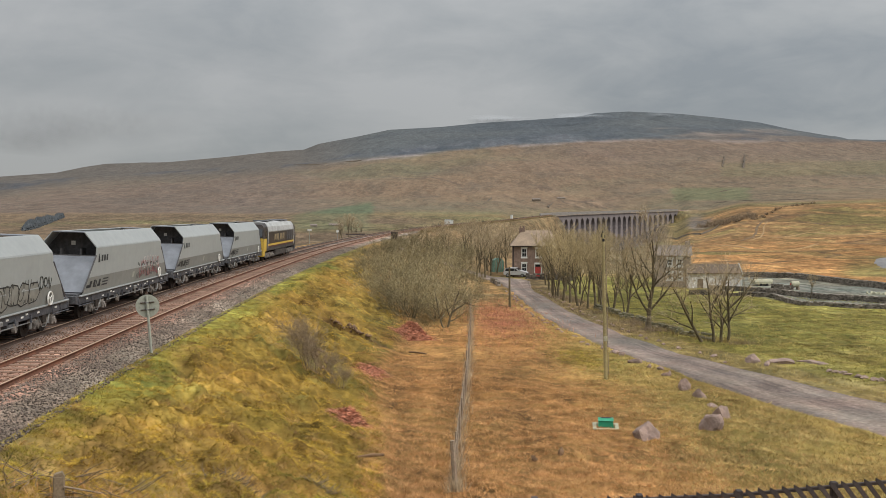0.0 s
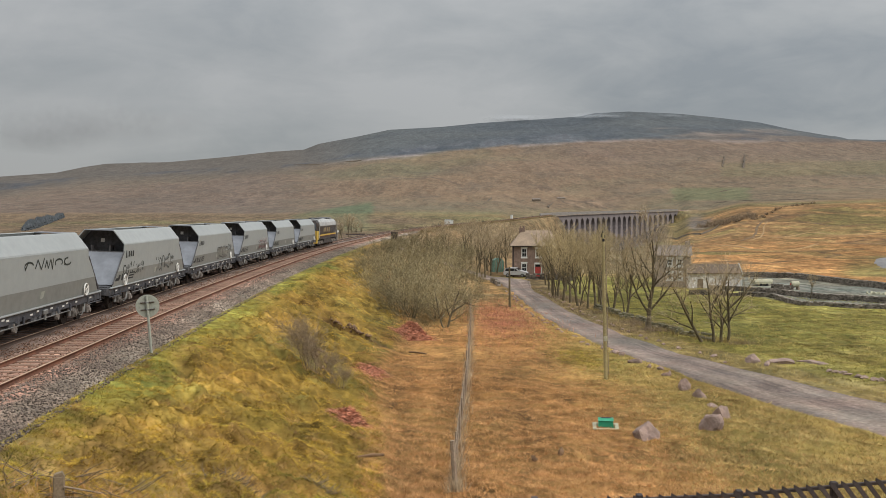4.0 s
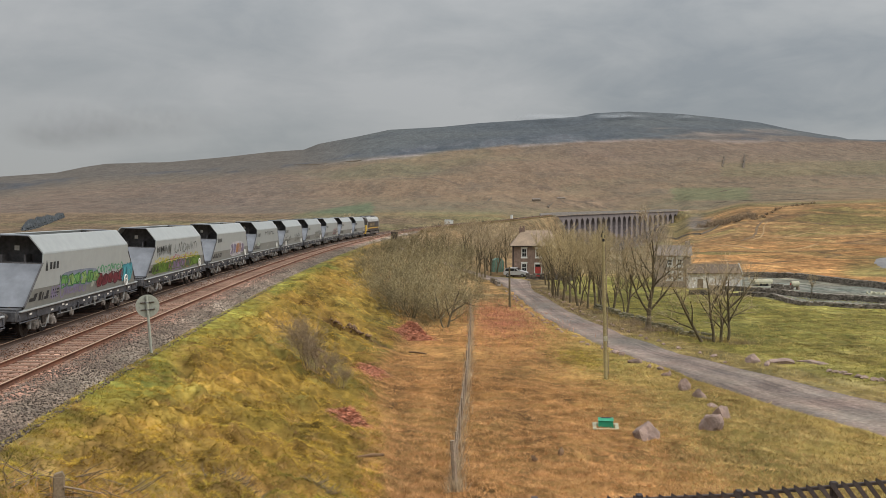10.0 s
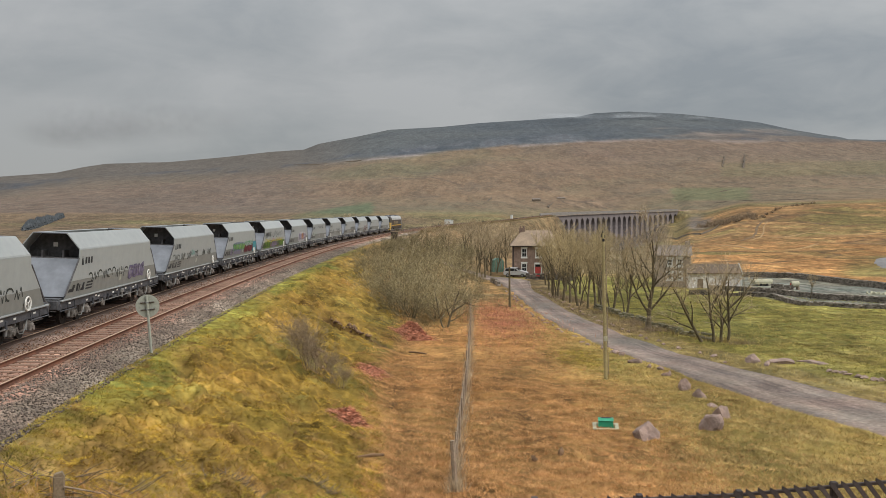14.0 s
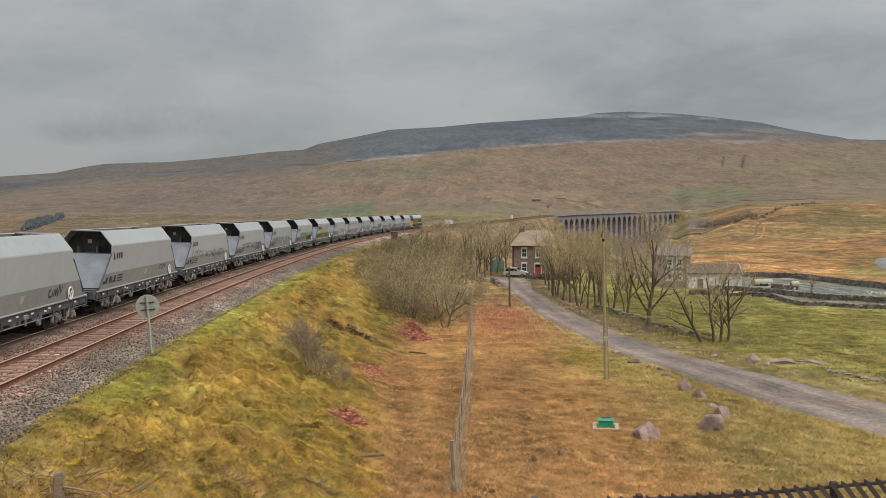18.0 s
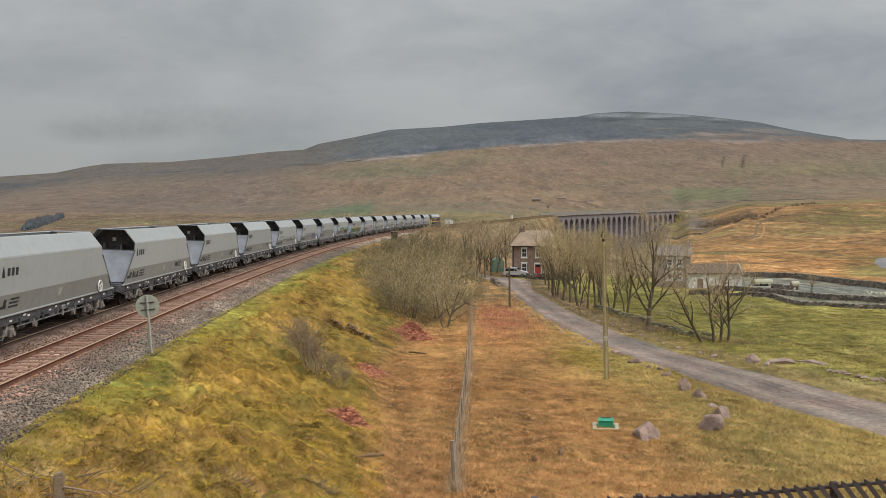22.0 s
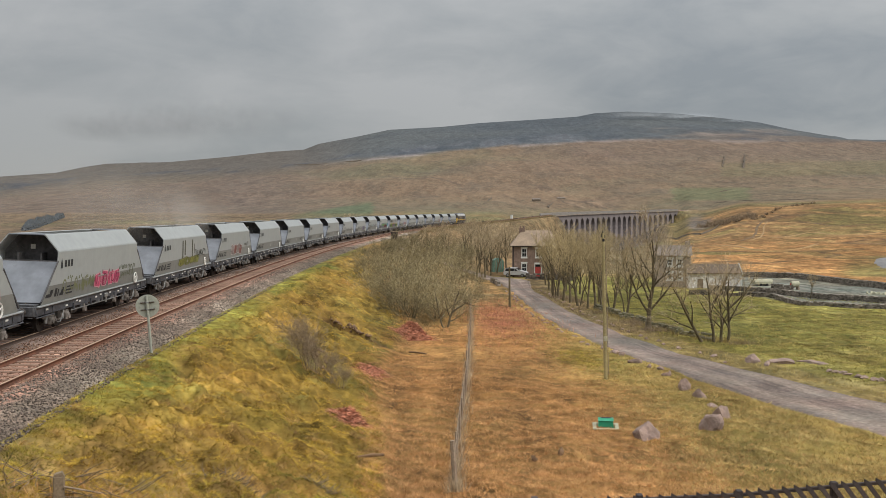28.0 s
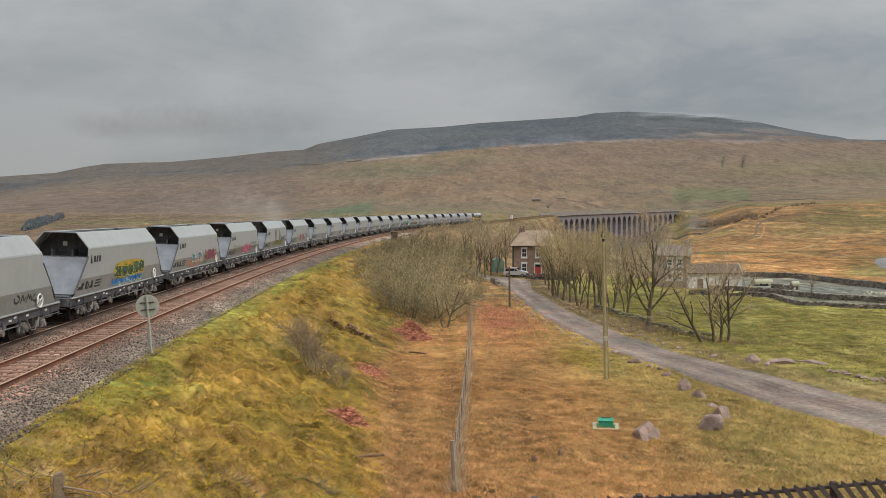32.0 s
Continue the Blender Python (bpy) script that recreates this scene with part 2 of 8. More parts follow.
M_RED = mat("red_door_paint", (.40, .055, .045), (.33, .045, .04), rough=0.5, fine=8, coarse=2, var=0.12, bump=.03)
M_CAR = mat("white_car_paint", (.52, .52, .52), (.46, .46, .46), rough=0.3, fine=6, coarse=1, var=0.05, bump=0, spec=.5)
M_VIADUCT = mat("viaduct_stone", (.235, .20, .195), (.172, .15, .15), rough=0.95, fine=.5, coarse=.06, var=0.3, bump=.5)
M_COPING = mat("viaduct_coping", (.30, .27, .24), (.22, .20, .18), rough=0.95, fine=.5, coarse=.06, var=0.3, bump=.3)
M_TARP = mat("green_sheeting", (.17, .29, .23), (.12, .22, .17), rough=0.6, fine=3, coarse=.7, var=0.3)
# ---- plan: the railway line and the lie of the land ----
EYE_Z = 4.9676
S_TAB = np.arange(-120.0, 1101.0, 1.0)


def line_tables():
    """The far track's centre line: easting, northing, rail height and heading along it."""
    s = S_TAB
    head = -0.07926 + 7.580e-4 * s + 0.5 * 1.910e-7 * s ** 2 - 9.466e-10 * s ** 3 / 6
    mid = (head[1:] + head[:-1]) / 2
    x = np.concatenate([[0], np.cumsum(np.sin(mid))])
    y = np.concatenate([[0], np.cumsum(np.cos(mid))])
    return x - x[120] - 15.6336, y - y[120] + 4.8836, 0.0023413 * s + 0.5 * 1.39492e-5 * s ** 2 + 2.0 * np.clip((s - 430) / 200, 0, 1) ** 2 * (3 - 2 * np.clip((s - 430) / 200, 0, 1)), head


LX, LY, LZ, LH = line_tables()


def line(s, off=0.0, up=0.0):
    """A point beside the line: off metres to its right, up metres above the rails."""
    h = np.interp(s, S_TAB, LH)
    return (np.interp(s, S_TAB, LX) + off * np.cos(h), np.interp(s, S_TAB, LY) - off * np.sin(h),
            np.interp(s, S_TAB, LZ) + up, h)


def smooth(a, b, x):
    t = np.clip((x - a) / (b - a), 0, 1)
    return t * t * (3 - 2 * t)


# slope of the sight line to the ground, by bearing (degrees) and distance
BEAR = np.array([-60, -27, -18, -9, -3, 3, 7, 11, 14.5, 15.6, 19, 27, 60.0])
DIST = np.array([160, 260, 420, 640, 950, 1500, 2400])
RISE = np.array([
    [-.062, -.040, -.024, -.010, .002, .018, .040],
    [-.062, -.040, -.024, -.010, .002, .018, .036],
    [-.062, -.040, -.022, -.010, .002, .022, .044],
    [-.062, -.036, -.020, -.011, .001, .024, .056],
    [-.063, -.040, -.021, -.013, .001, .026, .066],
    [-.066, -.044, -.024, -.016, .000, .026, .074],
    [-.068, -.050, -.036, -.030, -.012, .024, .078],
    [-.070, -.052, -.042, -.036, -.020, .024, .080],
    [-.070, -.050, -.036, -.022, -.006, .028, .084],
    [-.070, -.048, -.030, -.012, .003, .030, .086],
    [-.070, -.047, -.021, .006, .014, .034, .086],
    [-.068, -.044, -.014, .012, .018, .036, .082],
    [-.060, -.040, -.012, .012, .018, .036, .080]])
SKY_BEAR = np.array([-60, -26.4, -23.4, -21.9, -20.6, -17, -13.6, -10.9, -8.8, -7.9, -5.6, -3.4, -.1, 2.4, 6, 8.5, 9.6,
                     11.7, 14.8, 16.8, 19.4, 21.3, 23.5, 24.4, 27, 60])
SKY_RISE = np.array([.03, .0437, .0480, .0543, .0582, .0601, .0658, .0715, .0740, .0804, .0880, .0962, .0993, .1037,
                     .1076, .1107, .1146, .1165, .1139, .1101, .1044, .0962, .0886, .0848, .0842, .05])


def field_z(x, y):
    """The low fields east of the embankment."""
    z = -3.15 + 0.55 * smooth(25.5, 20, y) - 2.3 * smooth(40, 145, y) - 0.6 * smooth(140, 175, y)
    z = z - 0.55 * smooth(14, 45, x - 0.20 * (y - 40)) * smooth(20, 60, y)
    return z + 0.10 * np.sin(x * .31 + 1.3) * np.sin(y * .17) + 0.05 * np.sin(x * .9) * np.sin(y * .7 + 2)


def far_z(x, y):
    r = np.maximum(np.hypot(x, y), 1.0)
    b = np.degrees(np.arctan2(x, y))
    b = np.clip(b, -60, 60)
    i = np.clip(np.searchsorted(BEAR, b) - 1, 0, len(BEAR) - 2)
    w = (b - BEAR[i]) / (BEAR[i + 1] - BEAR[i])
    w = w * w * (3 - 2 * w)
    sky = np.interp(b, SKY_BEAR, SKY_RISE)
    knots = np.log(np.concatenate([DIST, [3650]]))
    cols = RISE[i] * (1 - w)[..., None] + RISE[i + 1] * w[..., None]
    cols = np.concatenate([cols, sky[..., None]], axis=-1)
    cols[..., 6] = np.minimum(cols[..., 6], sky - .002)
    q = np.log(np.clip(r, 160, 3650))
    j = np.clip(np.searchsorted(knots, q) - 1, 0, len(knots) - 2)
    v = (q - knots[j]) / (knots[j + 1] - knots[j])
    a = np.take_along_axis(cols, j[..., None], -1)[..., 0]
    c = np.take_along_axis(cols, j[..., None] + 1, -1)[..., 0]
    e = a + (c - a) * v
    z = EYE_Z + e * r * np.cos(np.radians(b)) * np.clip(1 - (r - 3650) / 1800, .2, 1)
    return z


def beside_line(x, y):
    """Distance along the line and offset to the right of it (close to the line)."""
    yy = np.clip(y, LY[0], LY[-1])
    s = np.interp(yy, LY, S_TAB)
    for _ in range(2):
        h = np.interp(s, S_TAB, LH)
        dx, dy = x - np.interp(s, S_TAB, LX), y - np.interp(s, S_TAB, LY)
        s = np.clip(s + np.clip(dx * np.sin(h) + dy * np.cos(h), -40, 40), S_TAB[0], S_TAB[-1])
    h = np.interp(s, S_TAB, LH)
    dx, dy = x - np.interp(s, S_TAB, LX), y - np.interp(s, S_TAB, LY)
    return s, dx * np.cos(h) - dy * np.sin(h)


VIADUCT_FROM, VIADUCT_TO = 572.0, 929.0


def ground_z(x, y):
    x, y = np.asarray(x, float), np.asarray(y, float)
    r = np.hypot(x, y)
    near = field_z(x, np.maximum(y, -60))
    z = near + (far_z(x, y) - near) * smooth(125, 260, r)
    s, o = beside_line(x, y)
    rail = np.interp(s, S_TAB, LZ)
    west = smooth(-2, -14, o) * (1 - smooth(120, 300, r))
    z = z + west * (rail - 1.5 - z)
    crest = 6.2 + 1.8 * smooth(60, 120, s)
    form = rail - 0.50
    down = np.maximum(o - crest, 0)
    bank = form - np.where(down < 3, 0.10 * down + 0.035 * down ** 2, 0.615 + (.33 + .4 * smooth(300, 450, s) + 1.3 * smooth(470, 560, s)) * (down - 3))
    left = np.maximum(-4.6 - o, 0)
    bank = np.where(o < -4.6, form - .42 * left, bank)
    on = (1 - smooth(-26, -45, o)) * (1 - smooth(30, 60, o))
    land = ((s < VIADUCT_FROM) | (s > VIADUCT_TO)) & (on > 0) & (y > -110)
    zb = np.maximum(z, bank)
    zb = np.where((o > -5.5) & (o < crest + 1.5), np.minimum(zb, bank), zb)
    return np.where(land, z + (zb - z) * (1 - smooth(960, 1060, r)), z)


# ---- building tools ----
def thing(name, label, category, group="", kind="", at=None):
    ob = new(name)
    ob.empty_display_size = 0.3
    if at is not None:
        ob.matrix_basis = at
    return tagged(ob, label, category, group, kind)


def part(name, bm, material, parent, label="", at=None, smooth_faces=False):
    """Links a bmesh as one mesh object under a thing or a part."""
    me = bpy.data.meshes.new(name)
    bmesh.ops.recalc_face_normals(bm, faces=bm.faces)
    bm.to_mesh(me)
    bm.free()
    me.materials.append(material)
    if smooth_faces:
        for p in me.polygons:
            p.use_smooth = True
    ob = new(name, me)
    ob.parent = parent
    if at is not None:
        ob.matrix_basis = at
    if label:
        ob["label"] = label
    return ob


def solo(name, bm, material, label, category, group="", kind="", at=None, smooth_faces=False):
    ob = part(name, bm, material, None, "", at, smooth_faces)
    return tagged(ob, label, category, group, kind)


def array_mesh(name, verts, faces, material, parent=None, smooth_faces=False):
    """A mesh from numpy arrays; faces all of one size."""
    me = bpy.data.meshes.new(name)
    verts, faces = np.asarray(verts, np.float32), np.asarray(faces, np.int32)
    k = faces.shape[1]
    me.vertices.add(len(verts))
    me.vertices.foreach_set("co", verts.ravel())
    me.loops.add(faces.size)
    me.loops.foreach_set("vertex_index", faces.ravel())
    me.polygons.add(len(faces))
    me.polygons.foreach_set("loop_start", np.arange(0, faces.size, k, dtype=np.int32))
    if smooth_faces:
        me.polygons.foreach_set("use_smooth", np.ones(len(faces), bool))
    me.update(calc_edges=True)
    me.materials.append(material)
    ob = new(name, me)
    ob.parent = parent
    return ob


def B():
    return bmesh.new()


def box(bm, x0, x1, y0, y1, z0, z1, bev=0.0, m=None):
    vs = [bm.verts.new((x, y, z)) for x in (x0, x1) for y in (y0, y1) for z in (z0, z1)]
    fs = [bm.faces.new([vs[i] for i in q]) for q in
          ((0, 1, 3, 2), (4, 6, 7, 5), (0, 4, 5, 1), (2, 3, 7, 6), (0, 2, 6, 4), (1, 5, 7, 3))]
    if bev:
        es = list({e for f in fs for e in f.edges})
        out = bmesh.ops.bevel(bm, geom=es, offset=bev, segments=1, affect="EDGES")
        vs = list({v for f in out["faces"] for v in f.verts} | {v for v in vs if v.is_valid})
    if m is not None:
        bmesh.ops.transform(bm, matrix=m, verts=[v for v in vs if v.is_valid])
    return bm


def prism(bm, pts, vec):
    """A flat outline pushed along vec."""
    vec = Vector(vec)
    a = [bm.verts.new(p) for p in pts]
    b = [bm.verts.new(Vector(p) + vec) for p in pts]
    n = len(pts)
    bm.faces.new(a)
    bm.faces.new(b[::-1])
    for i in range(n):
        bm.faces.new((a[i], b[i], b[(i + 1) % n], a[(i + 1) % n]))
    return bm


def rod(bm, p0, p1, r0, r1=None, n=8):
    """A tapered round bar from p0 to p1."""
    p0, p1 = Vector(p0), Vector(p1)
    r1 = r0 if r1 is None else r1
    q = (p1 - p0).to_track_quat("Z", "Y").to_matrix()
    ring = [[bm.verts.new(p + q @ Vector((r * math.cos(2 * math.pi * i / n), r * math.sin(2 * math.pi * i / n), 0)))
             for i in range(n)] for p, r in ((p0, r0), (p1, r1))]
    for i in range(n):
        j = (i + 1) % n
        bm.faces.new((ring[0][i], ring[0][j], ring[1][j], ring[1][i]))
    bm.faces.new(ring[0][::-1])
    bm.faces.new(ring[1])
    return bm


def hoop(bm, centre, axis, radius, r, n=18, k=5):
    """A ring of round bar."""
    q = Vector(axis).to_track_quat("Z", "Y").to_matrix()
    vs = [[bm.verts.new(Vector(centre) + q @ Vector(((radius + r * math.cos(b)) * math.cos(a),
                                                     (radius + r * math.cos(b)) * math.sin(a), r * math.sin(b))))
           for b in [2 * math.pi * j / k for j in range(k)]] for a in [2 * math.pi * i / n for i in range(n)]]
    for i in range(n):
        for j in range(k):
            bm.faces.new((vs[i][j], vs[(i + 1) % n][j], vs[(i + 1) % n][(j + 1) % k], vs[i][(j + 1) % k]))
    return bm


def gz(x, y):
    return float(ground_z(x, y))


LATTICE = np.random.RandomState(77).uniform(-1, 1, (256, 256))


def fbm(x, y, seed=0, octaves=4, scale=1.0):
    """Layered value noise on arrays, about -1 to 1; scale sets the coarsest wave number."""
    x, y = np.asarray(x, float), np.asarray(y, float)
    total, amp, norm = np.zeros_like(x), 1.0, 0.0
    f = scale / 2.6
    for o in range(octaves):
        a = 0.7 + 1.3 * o + seed
        u = (x * np.cos(a) + y * np.sin(a)) * f + 17.3 * seed + 5.1 * o
        v = (y * np.cos(a) - x * np.sin(a)) * f + 9.7 * seed + 3.3 * o
        i, j = np.floor(u).astype(int), np.floor(v).astype(int)
        p, q = u - i, v - j
        p, q = p * p * (3 - 2 * p), q * q * (3 - 2 * q)
        i0, i1, j0, j1 = i % 256, (i + 1) % 256, j % 256, (j + 1) % 256
        top = LATTICE[i0, j0] * (1 - p) + LATTICE[i1, j0] * p
        low = LATTICE[i0, j1] * (1 - p) + LATTICE[i1, j1] * p
        total = total + amp * (top * (1 - q) + low * q)
        norm += amp
        amp *= 0.6
        f *= 2.05
    return total / norm * 1.9


# ---- the land: one sheet to the horizon ----
ROAD = [(26.0, 23.5), (22.3, 28.6), (18.3, 34.6), (17.4, 36.6), (16.63, 38.5), (15.5, 41.9), (14.6, 46.0), (13.28, 50.4), (12.05, 55.2), (11.0, 61.0),
        (10.5, 69.6), (10.4, 80), (10.35, 97.5), (10.8, 121.5), (10.95, 132.5), (10.9, 142), (8.6, 151), (2.5, 155), (-10, 157)]
ROAD_HALF = [3.2, 3.1, 2.95, 2.8, 2.65, 2.35, 2.1, 1.9, 1.75, 1.72, 1.75, 1.8, 1.72, 1.7, 2.2, 3.1, 2.8, 1.8, 1.6]


def road_points():
    pts, wid = np.array(ROAD, float), np.array(ROAD_HALF)
    d = np.concatenate([[0], np.cumsum(np.hypot(*np.diff(pts, axis=0).T))])
    t = np.arange(0, d[-1], 0.8)
    k = np.ones(9) / 9
    out = []
    for a in (pts[:, 0], pts[:, 1], wid):
        v = np.interp(t, d, a)
        out.append(np.convolve(np.pad(v, 4, mode="edge"), k, "valid"))
    return np.array(out[:2]).T, out[2]


RP, RW = road_points()


def road_gap(x, y):
    """Distance from the road's edge (negative on it)."""
    best = np.full(x.shape, 1e9)
    for i in range(0, len(RP), 2):
        best = np.minimum(best, np.hypot(x - RP[i, 0], y - RP[i, 1]) - RW[i])
    return best


def blend(a, b, t):
    return a + (np.array(b) - a) * np.clip(t, 0, 1)[..., None]


# where dark heath gives way to brown grass, by bearing: slope of the sight line
HEATH_BEAR = np.array([-26.33, -21.8, -16.98, -11.9, -8.04, -3.03, 0.0, 4.18, 7.75, 13.33, 18.01, 21.21, 26.29])
HEATH_RISE = np.array([0.0215, 0.0355, 0.0420, 0.0460, 0.0555, 0.0661, 0.0706, 0.0773, 0.0805, 0.0827, 0.0797, 0.0775, 0.0734])


def land_tone(x, y, z):
    """Ground colours: dry grass, moss, pasture, moor, heather; painted haze and gully light."""
    r = np.hypot(x, y)
    b = np.degrees(np.arctan2(x, y))
    e = (z - EYE_Z) / np.maximum(r, 1)
    s, o = beside_line(x, y)
    n1, n2, n3 = fbm(x, y, 3, 4, .11), fbm(x, y, 4, 4, .45), fbm(x, y, 5, 3, 2.3)
    col = np.empty(x.shape + (3,))
    col[:] = (.31, .165, .058)
    col = blend(col, (.255, .162, .054), .5 + .5 * n1)
    col = blend(col, (.33, .20, .085), .35 * n2)
    # greener towards the road and the station fence
    col = blend(col, (.185, .165, .045), smooth(4.5, 10.5, x - .06 * (50 - y)) * (1 - smooth(70, 90, y)) * (.62 + .4 * n2))
    # reddish rushes in the damp corner
    col = blend(col, (.25, .098, .055), np.exp(-((x - 5.2) / 2.6) ** 2 - ((y - 77) / 14) ** 2) * (1.0 + .4 * n2))
    col = blend(col, (.19, .13, .062), smooth(84, 102, y + 3 * n1) * smooth(-6, -3, x) * smooth(10, 8.5, x) * (y < 190) * (.7 + .3 * n2))
    # mossy bank
    lim = moss_limit(s)
    bank = smooth(lim + .5, lim - .8, o + n1 * .5) * smooth(5.2, 6.4, o) * smooth(150, 110, s)
    col = blend(col, (.225, .155, .036), bank * (.95 + .3 * n2))
    col = blend(col, (.15, .165, .035), bank * smooth(8.8, 6.6, o + 1.1 * n2) * .8)
    col = blend(col, (.19, .108, .04), bank * np.clip(n2 + .4 * n3 - .05, 0, 1) * .45)
    col = blend(col, (.15, .15, .04), bank * np.clip(-n2 + .4 * n3 - .25, 0, 1) * .8)
    col = blend(col, (.19, .13, .065), bank * smooth(22, 12, s) * .6)
    col = blend(col, (.20, .145, .075), smooth(-4, -7, o) * (r < 300))
    # pasture beyond the road
    gap_east = x - np.interp(y, RP[:, 1], RP[:, 0])
    past = smooth(3.6, 5.6, gap_east + .7 * n2) * smooth(24, 30, y) * (1 - smooth(150, 175, y))
    col = blend(col, (.142, .132, .033), past)
    col = blend(col, (.25, .225, .08), past * np.clip(n2 + .3 * n1 + .3 * n3, 0, 1) * .6)
    gap = np.full(x.shape, 50.0)
    gap[r < 170] = road_gap(x[r < 170], y[r < 170])
    verge = smooth(3.6, 2.0, gap + .7 * n2) * (gap_east > 0) * (y < 150)
    col = blend(col, (.205, .162, .068), verge * .95)
    col = blend(col, (.16, .118, .06), verge * smooth(60, 66, y) * .8)
    # worn soil ledges on the bank
    col = blend(col, (.15, .095, .055), ledge(x, y)[1] * (.75 + .4 * n3) * (r < 75))
    # valley behind the houses and the open moor
    m1, m2 = fbm(x, y, 7, 5, .02), .5 * fbm(x, y * 2.5, 8, 5, .035) + .7 * fbm(x * .5, y * 2.2, 9, 5, .14)
    vale = smooth(150, 190, r) * (1 - smooth(880, 1000, r))
    col = blend(col, (.145, .125, .058), vale)
    col = blend(col, (.128, .094, .060), vale * smooth(4, -4, b))
    col = blend(col, (.125, .112, .055), vale * np.clip(m1, 0, 1))
    wx, wy = x + 9 * fbm(x, y, 41, 3, .05), y + 16 * fbm(x, y, 42, 4, .045)
    m2 = .6 * fbm(wx, wy * .45, 8, 5, .05) + .55 * fbm(wx, wy * .35, 9, 5, .16)
    vein = 1 - np.abs(fbm(wx * .8 + .25 * wy, wy * .6, 43, 2, .11)) * 7
    dark_vein = 1 - np.abs(fbm(wx * .7 - .2 * wy, wy * .6, 44, 2, .10)) * 6
    moor = smooth(13.4, 15.6, b + 1.2 * m1 + .8 * m2) * smooth(135, 155, r + 18 * m1) * (1 - smooth(700, 900, r))
    col = blend(col, (.252, .136, .052), moor)
    col = blend(col, (.165, .105, .05), moor * smooth(260, 460, r + 40 * m1) * .75)
    col = blend(col, (.29, .165, .066), moor * np.clip(m2 * 1.3, 0, 1) * .7)
    col = blend(col, (.39, .25, .105), moor * np.clip(vein, 0, 1) * .85 * smooth(-.9, -.3, m1))
    col = blend(col, (.15, .118, .045), moor * np.clip(-m2 * 1.6 - .1 + .6 * m1, 0, 1))
    col = blend(col, (.085, .06, .035), moor * np.clip(dark_vein, 0, 1) * .9 * smooth(.8, .2, m1))
    col = blend(col, (.15, .13, .045), moor * smooth(23.6, 25.2, b + .8 * m2) * smooth(230, 205, r) * smooth(172, 185, r + 6 * m2) * .85)
    scree = smooth(14.0, 14.8, b) * smooth(16.6, 15.8, b) * smooth(600, 660, r) * smooth(980, 900, r)
    col = blend(col, (.13, .108, .085), scree * (.7 + .5 * m2))
    end = smooth(14.0, 14.4, b) * smooth(15.7, 15.1, b + .3 * m2) * smooth(560, 600, r)
    col = blend(col, (.168, .135, .055), end * .8 * smooth(930, 900, r))
    col = blend(col, (.13, .115, .10), smooth(15.2, 15.6, b + .3 * m2) * smooth(17.0, 16.4, b) * smooth(560, 590, r) * smooth(760, 700, r) * .8)
    wall_r = np.interp(b, [18, 21.7, 24.4, 26.4, 30], [172, 167, 154, 146, 136])
    yard = smooth(97, 99, y + .2 * (46 - x)) * smooth(wall_r + 1, wall_r - 1, r) * smooth(38, 41, x)
    col = blend(col, (.15, .152, .122), yard * .95)
    wet = smooth(121, 123, y + .42 * (x - 55)) * smooth(141, 139, y + .42 * (x - 55)) * smooth(48, 52, x)
    col = blend(col, (.118, .126, .108), wet * .9)
    col = blend(col, (.19, .15, .085), smooth(160, 190, r) * smooth(540, 480, r) * smooth(6, 8, b) * smooth(14.2, 13.4, b) * .8)
    col = blend(col, (.27, .255, .24), smooth(25.9, 26.4, b + .5 * m2 - .012 * (r - 225)) * smooth(200, 214, r) * smooth(252, 238, r) * .55)
    col = blend(col, (.155, .112, .062), smooth(175, 230, r) * smooth(640, 600, r) * smooth(0, 2.5, b) * smooth(9, 7, b) * .85)
    # dim ground under the viaduct and brown scrubland behind the cottage
    col = blend(col, (.088, .074, .07), smooth(6.5, 8, b) * smooth(14.3, 13.8, b) * smooth(520, 600, r) * smooth(1000, 960, r) * .85)
    col = blend(col, (.17, .112, .055), smooth(150, 165, r) * smooth(330, 260, r) * smooth(-3, -1, b) * smooth(7, 5.5, b) * .8)
    col = blend(col, (.115, .122, .068), smooth(-10, -9, b) * smooth(-4.4, -5.2, b) * smooth(480, 560, r) * vale * .6)
    # hillside
    h1, h2, h3 = fbm(x, y, 11, 4, .0045), fbm(x, y, 12, 5, .016), fbm(x * 1.6, y * .5, 13, 4, .03)
    hill = smooth(880, 1000, r)
    tone = np.empty_like(col)
    tone[:] = (.158, .114, .074)
    tone = blend(tone, (.128, .112, .074), .4 + .9 * h1)
    tone = blend(tone, (.205, .145, .088), np.clip(h2 + .15, 0, 1) * .5)
    tone = blend(tone, (.092, .08, .062), np.clip(h3 * 1.3 - .2, 0, 1) * .45)
    # gully relief is painted: a dark bed with a lit flank beside it
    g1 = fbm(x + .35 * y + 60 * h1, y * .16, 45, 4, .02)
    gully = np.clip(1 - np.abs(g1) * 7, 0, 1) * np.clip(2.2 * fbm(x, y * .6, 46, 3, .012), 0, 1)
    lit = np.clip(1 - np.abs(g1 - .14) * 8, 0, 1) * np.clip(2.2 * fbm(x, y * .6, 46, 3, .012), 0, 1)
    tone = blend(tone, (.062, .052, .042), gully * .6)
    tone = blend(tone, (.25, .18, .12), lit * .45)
    tone = blend(tone, (.12, .125, .07), np.clip(fbm(x, y * .5, 47, 4, .008) * 1.5 - .35, 0, 1) * .4)
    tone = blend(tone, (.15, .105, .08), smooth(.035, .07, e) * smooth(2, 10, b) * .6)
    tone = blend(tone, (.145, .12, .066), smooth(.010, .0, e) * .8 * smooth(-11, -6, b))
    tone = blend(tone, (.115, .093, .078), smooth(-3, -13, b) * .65)
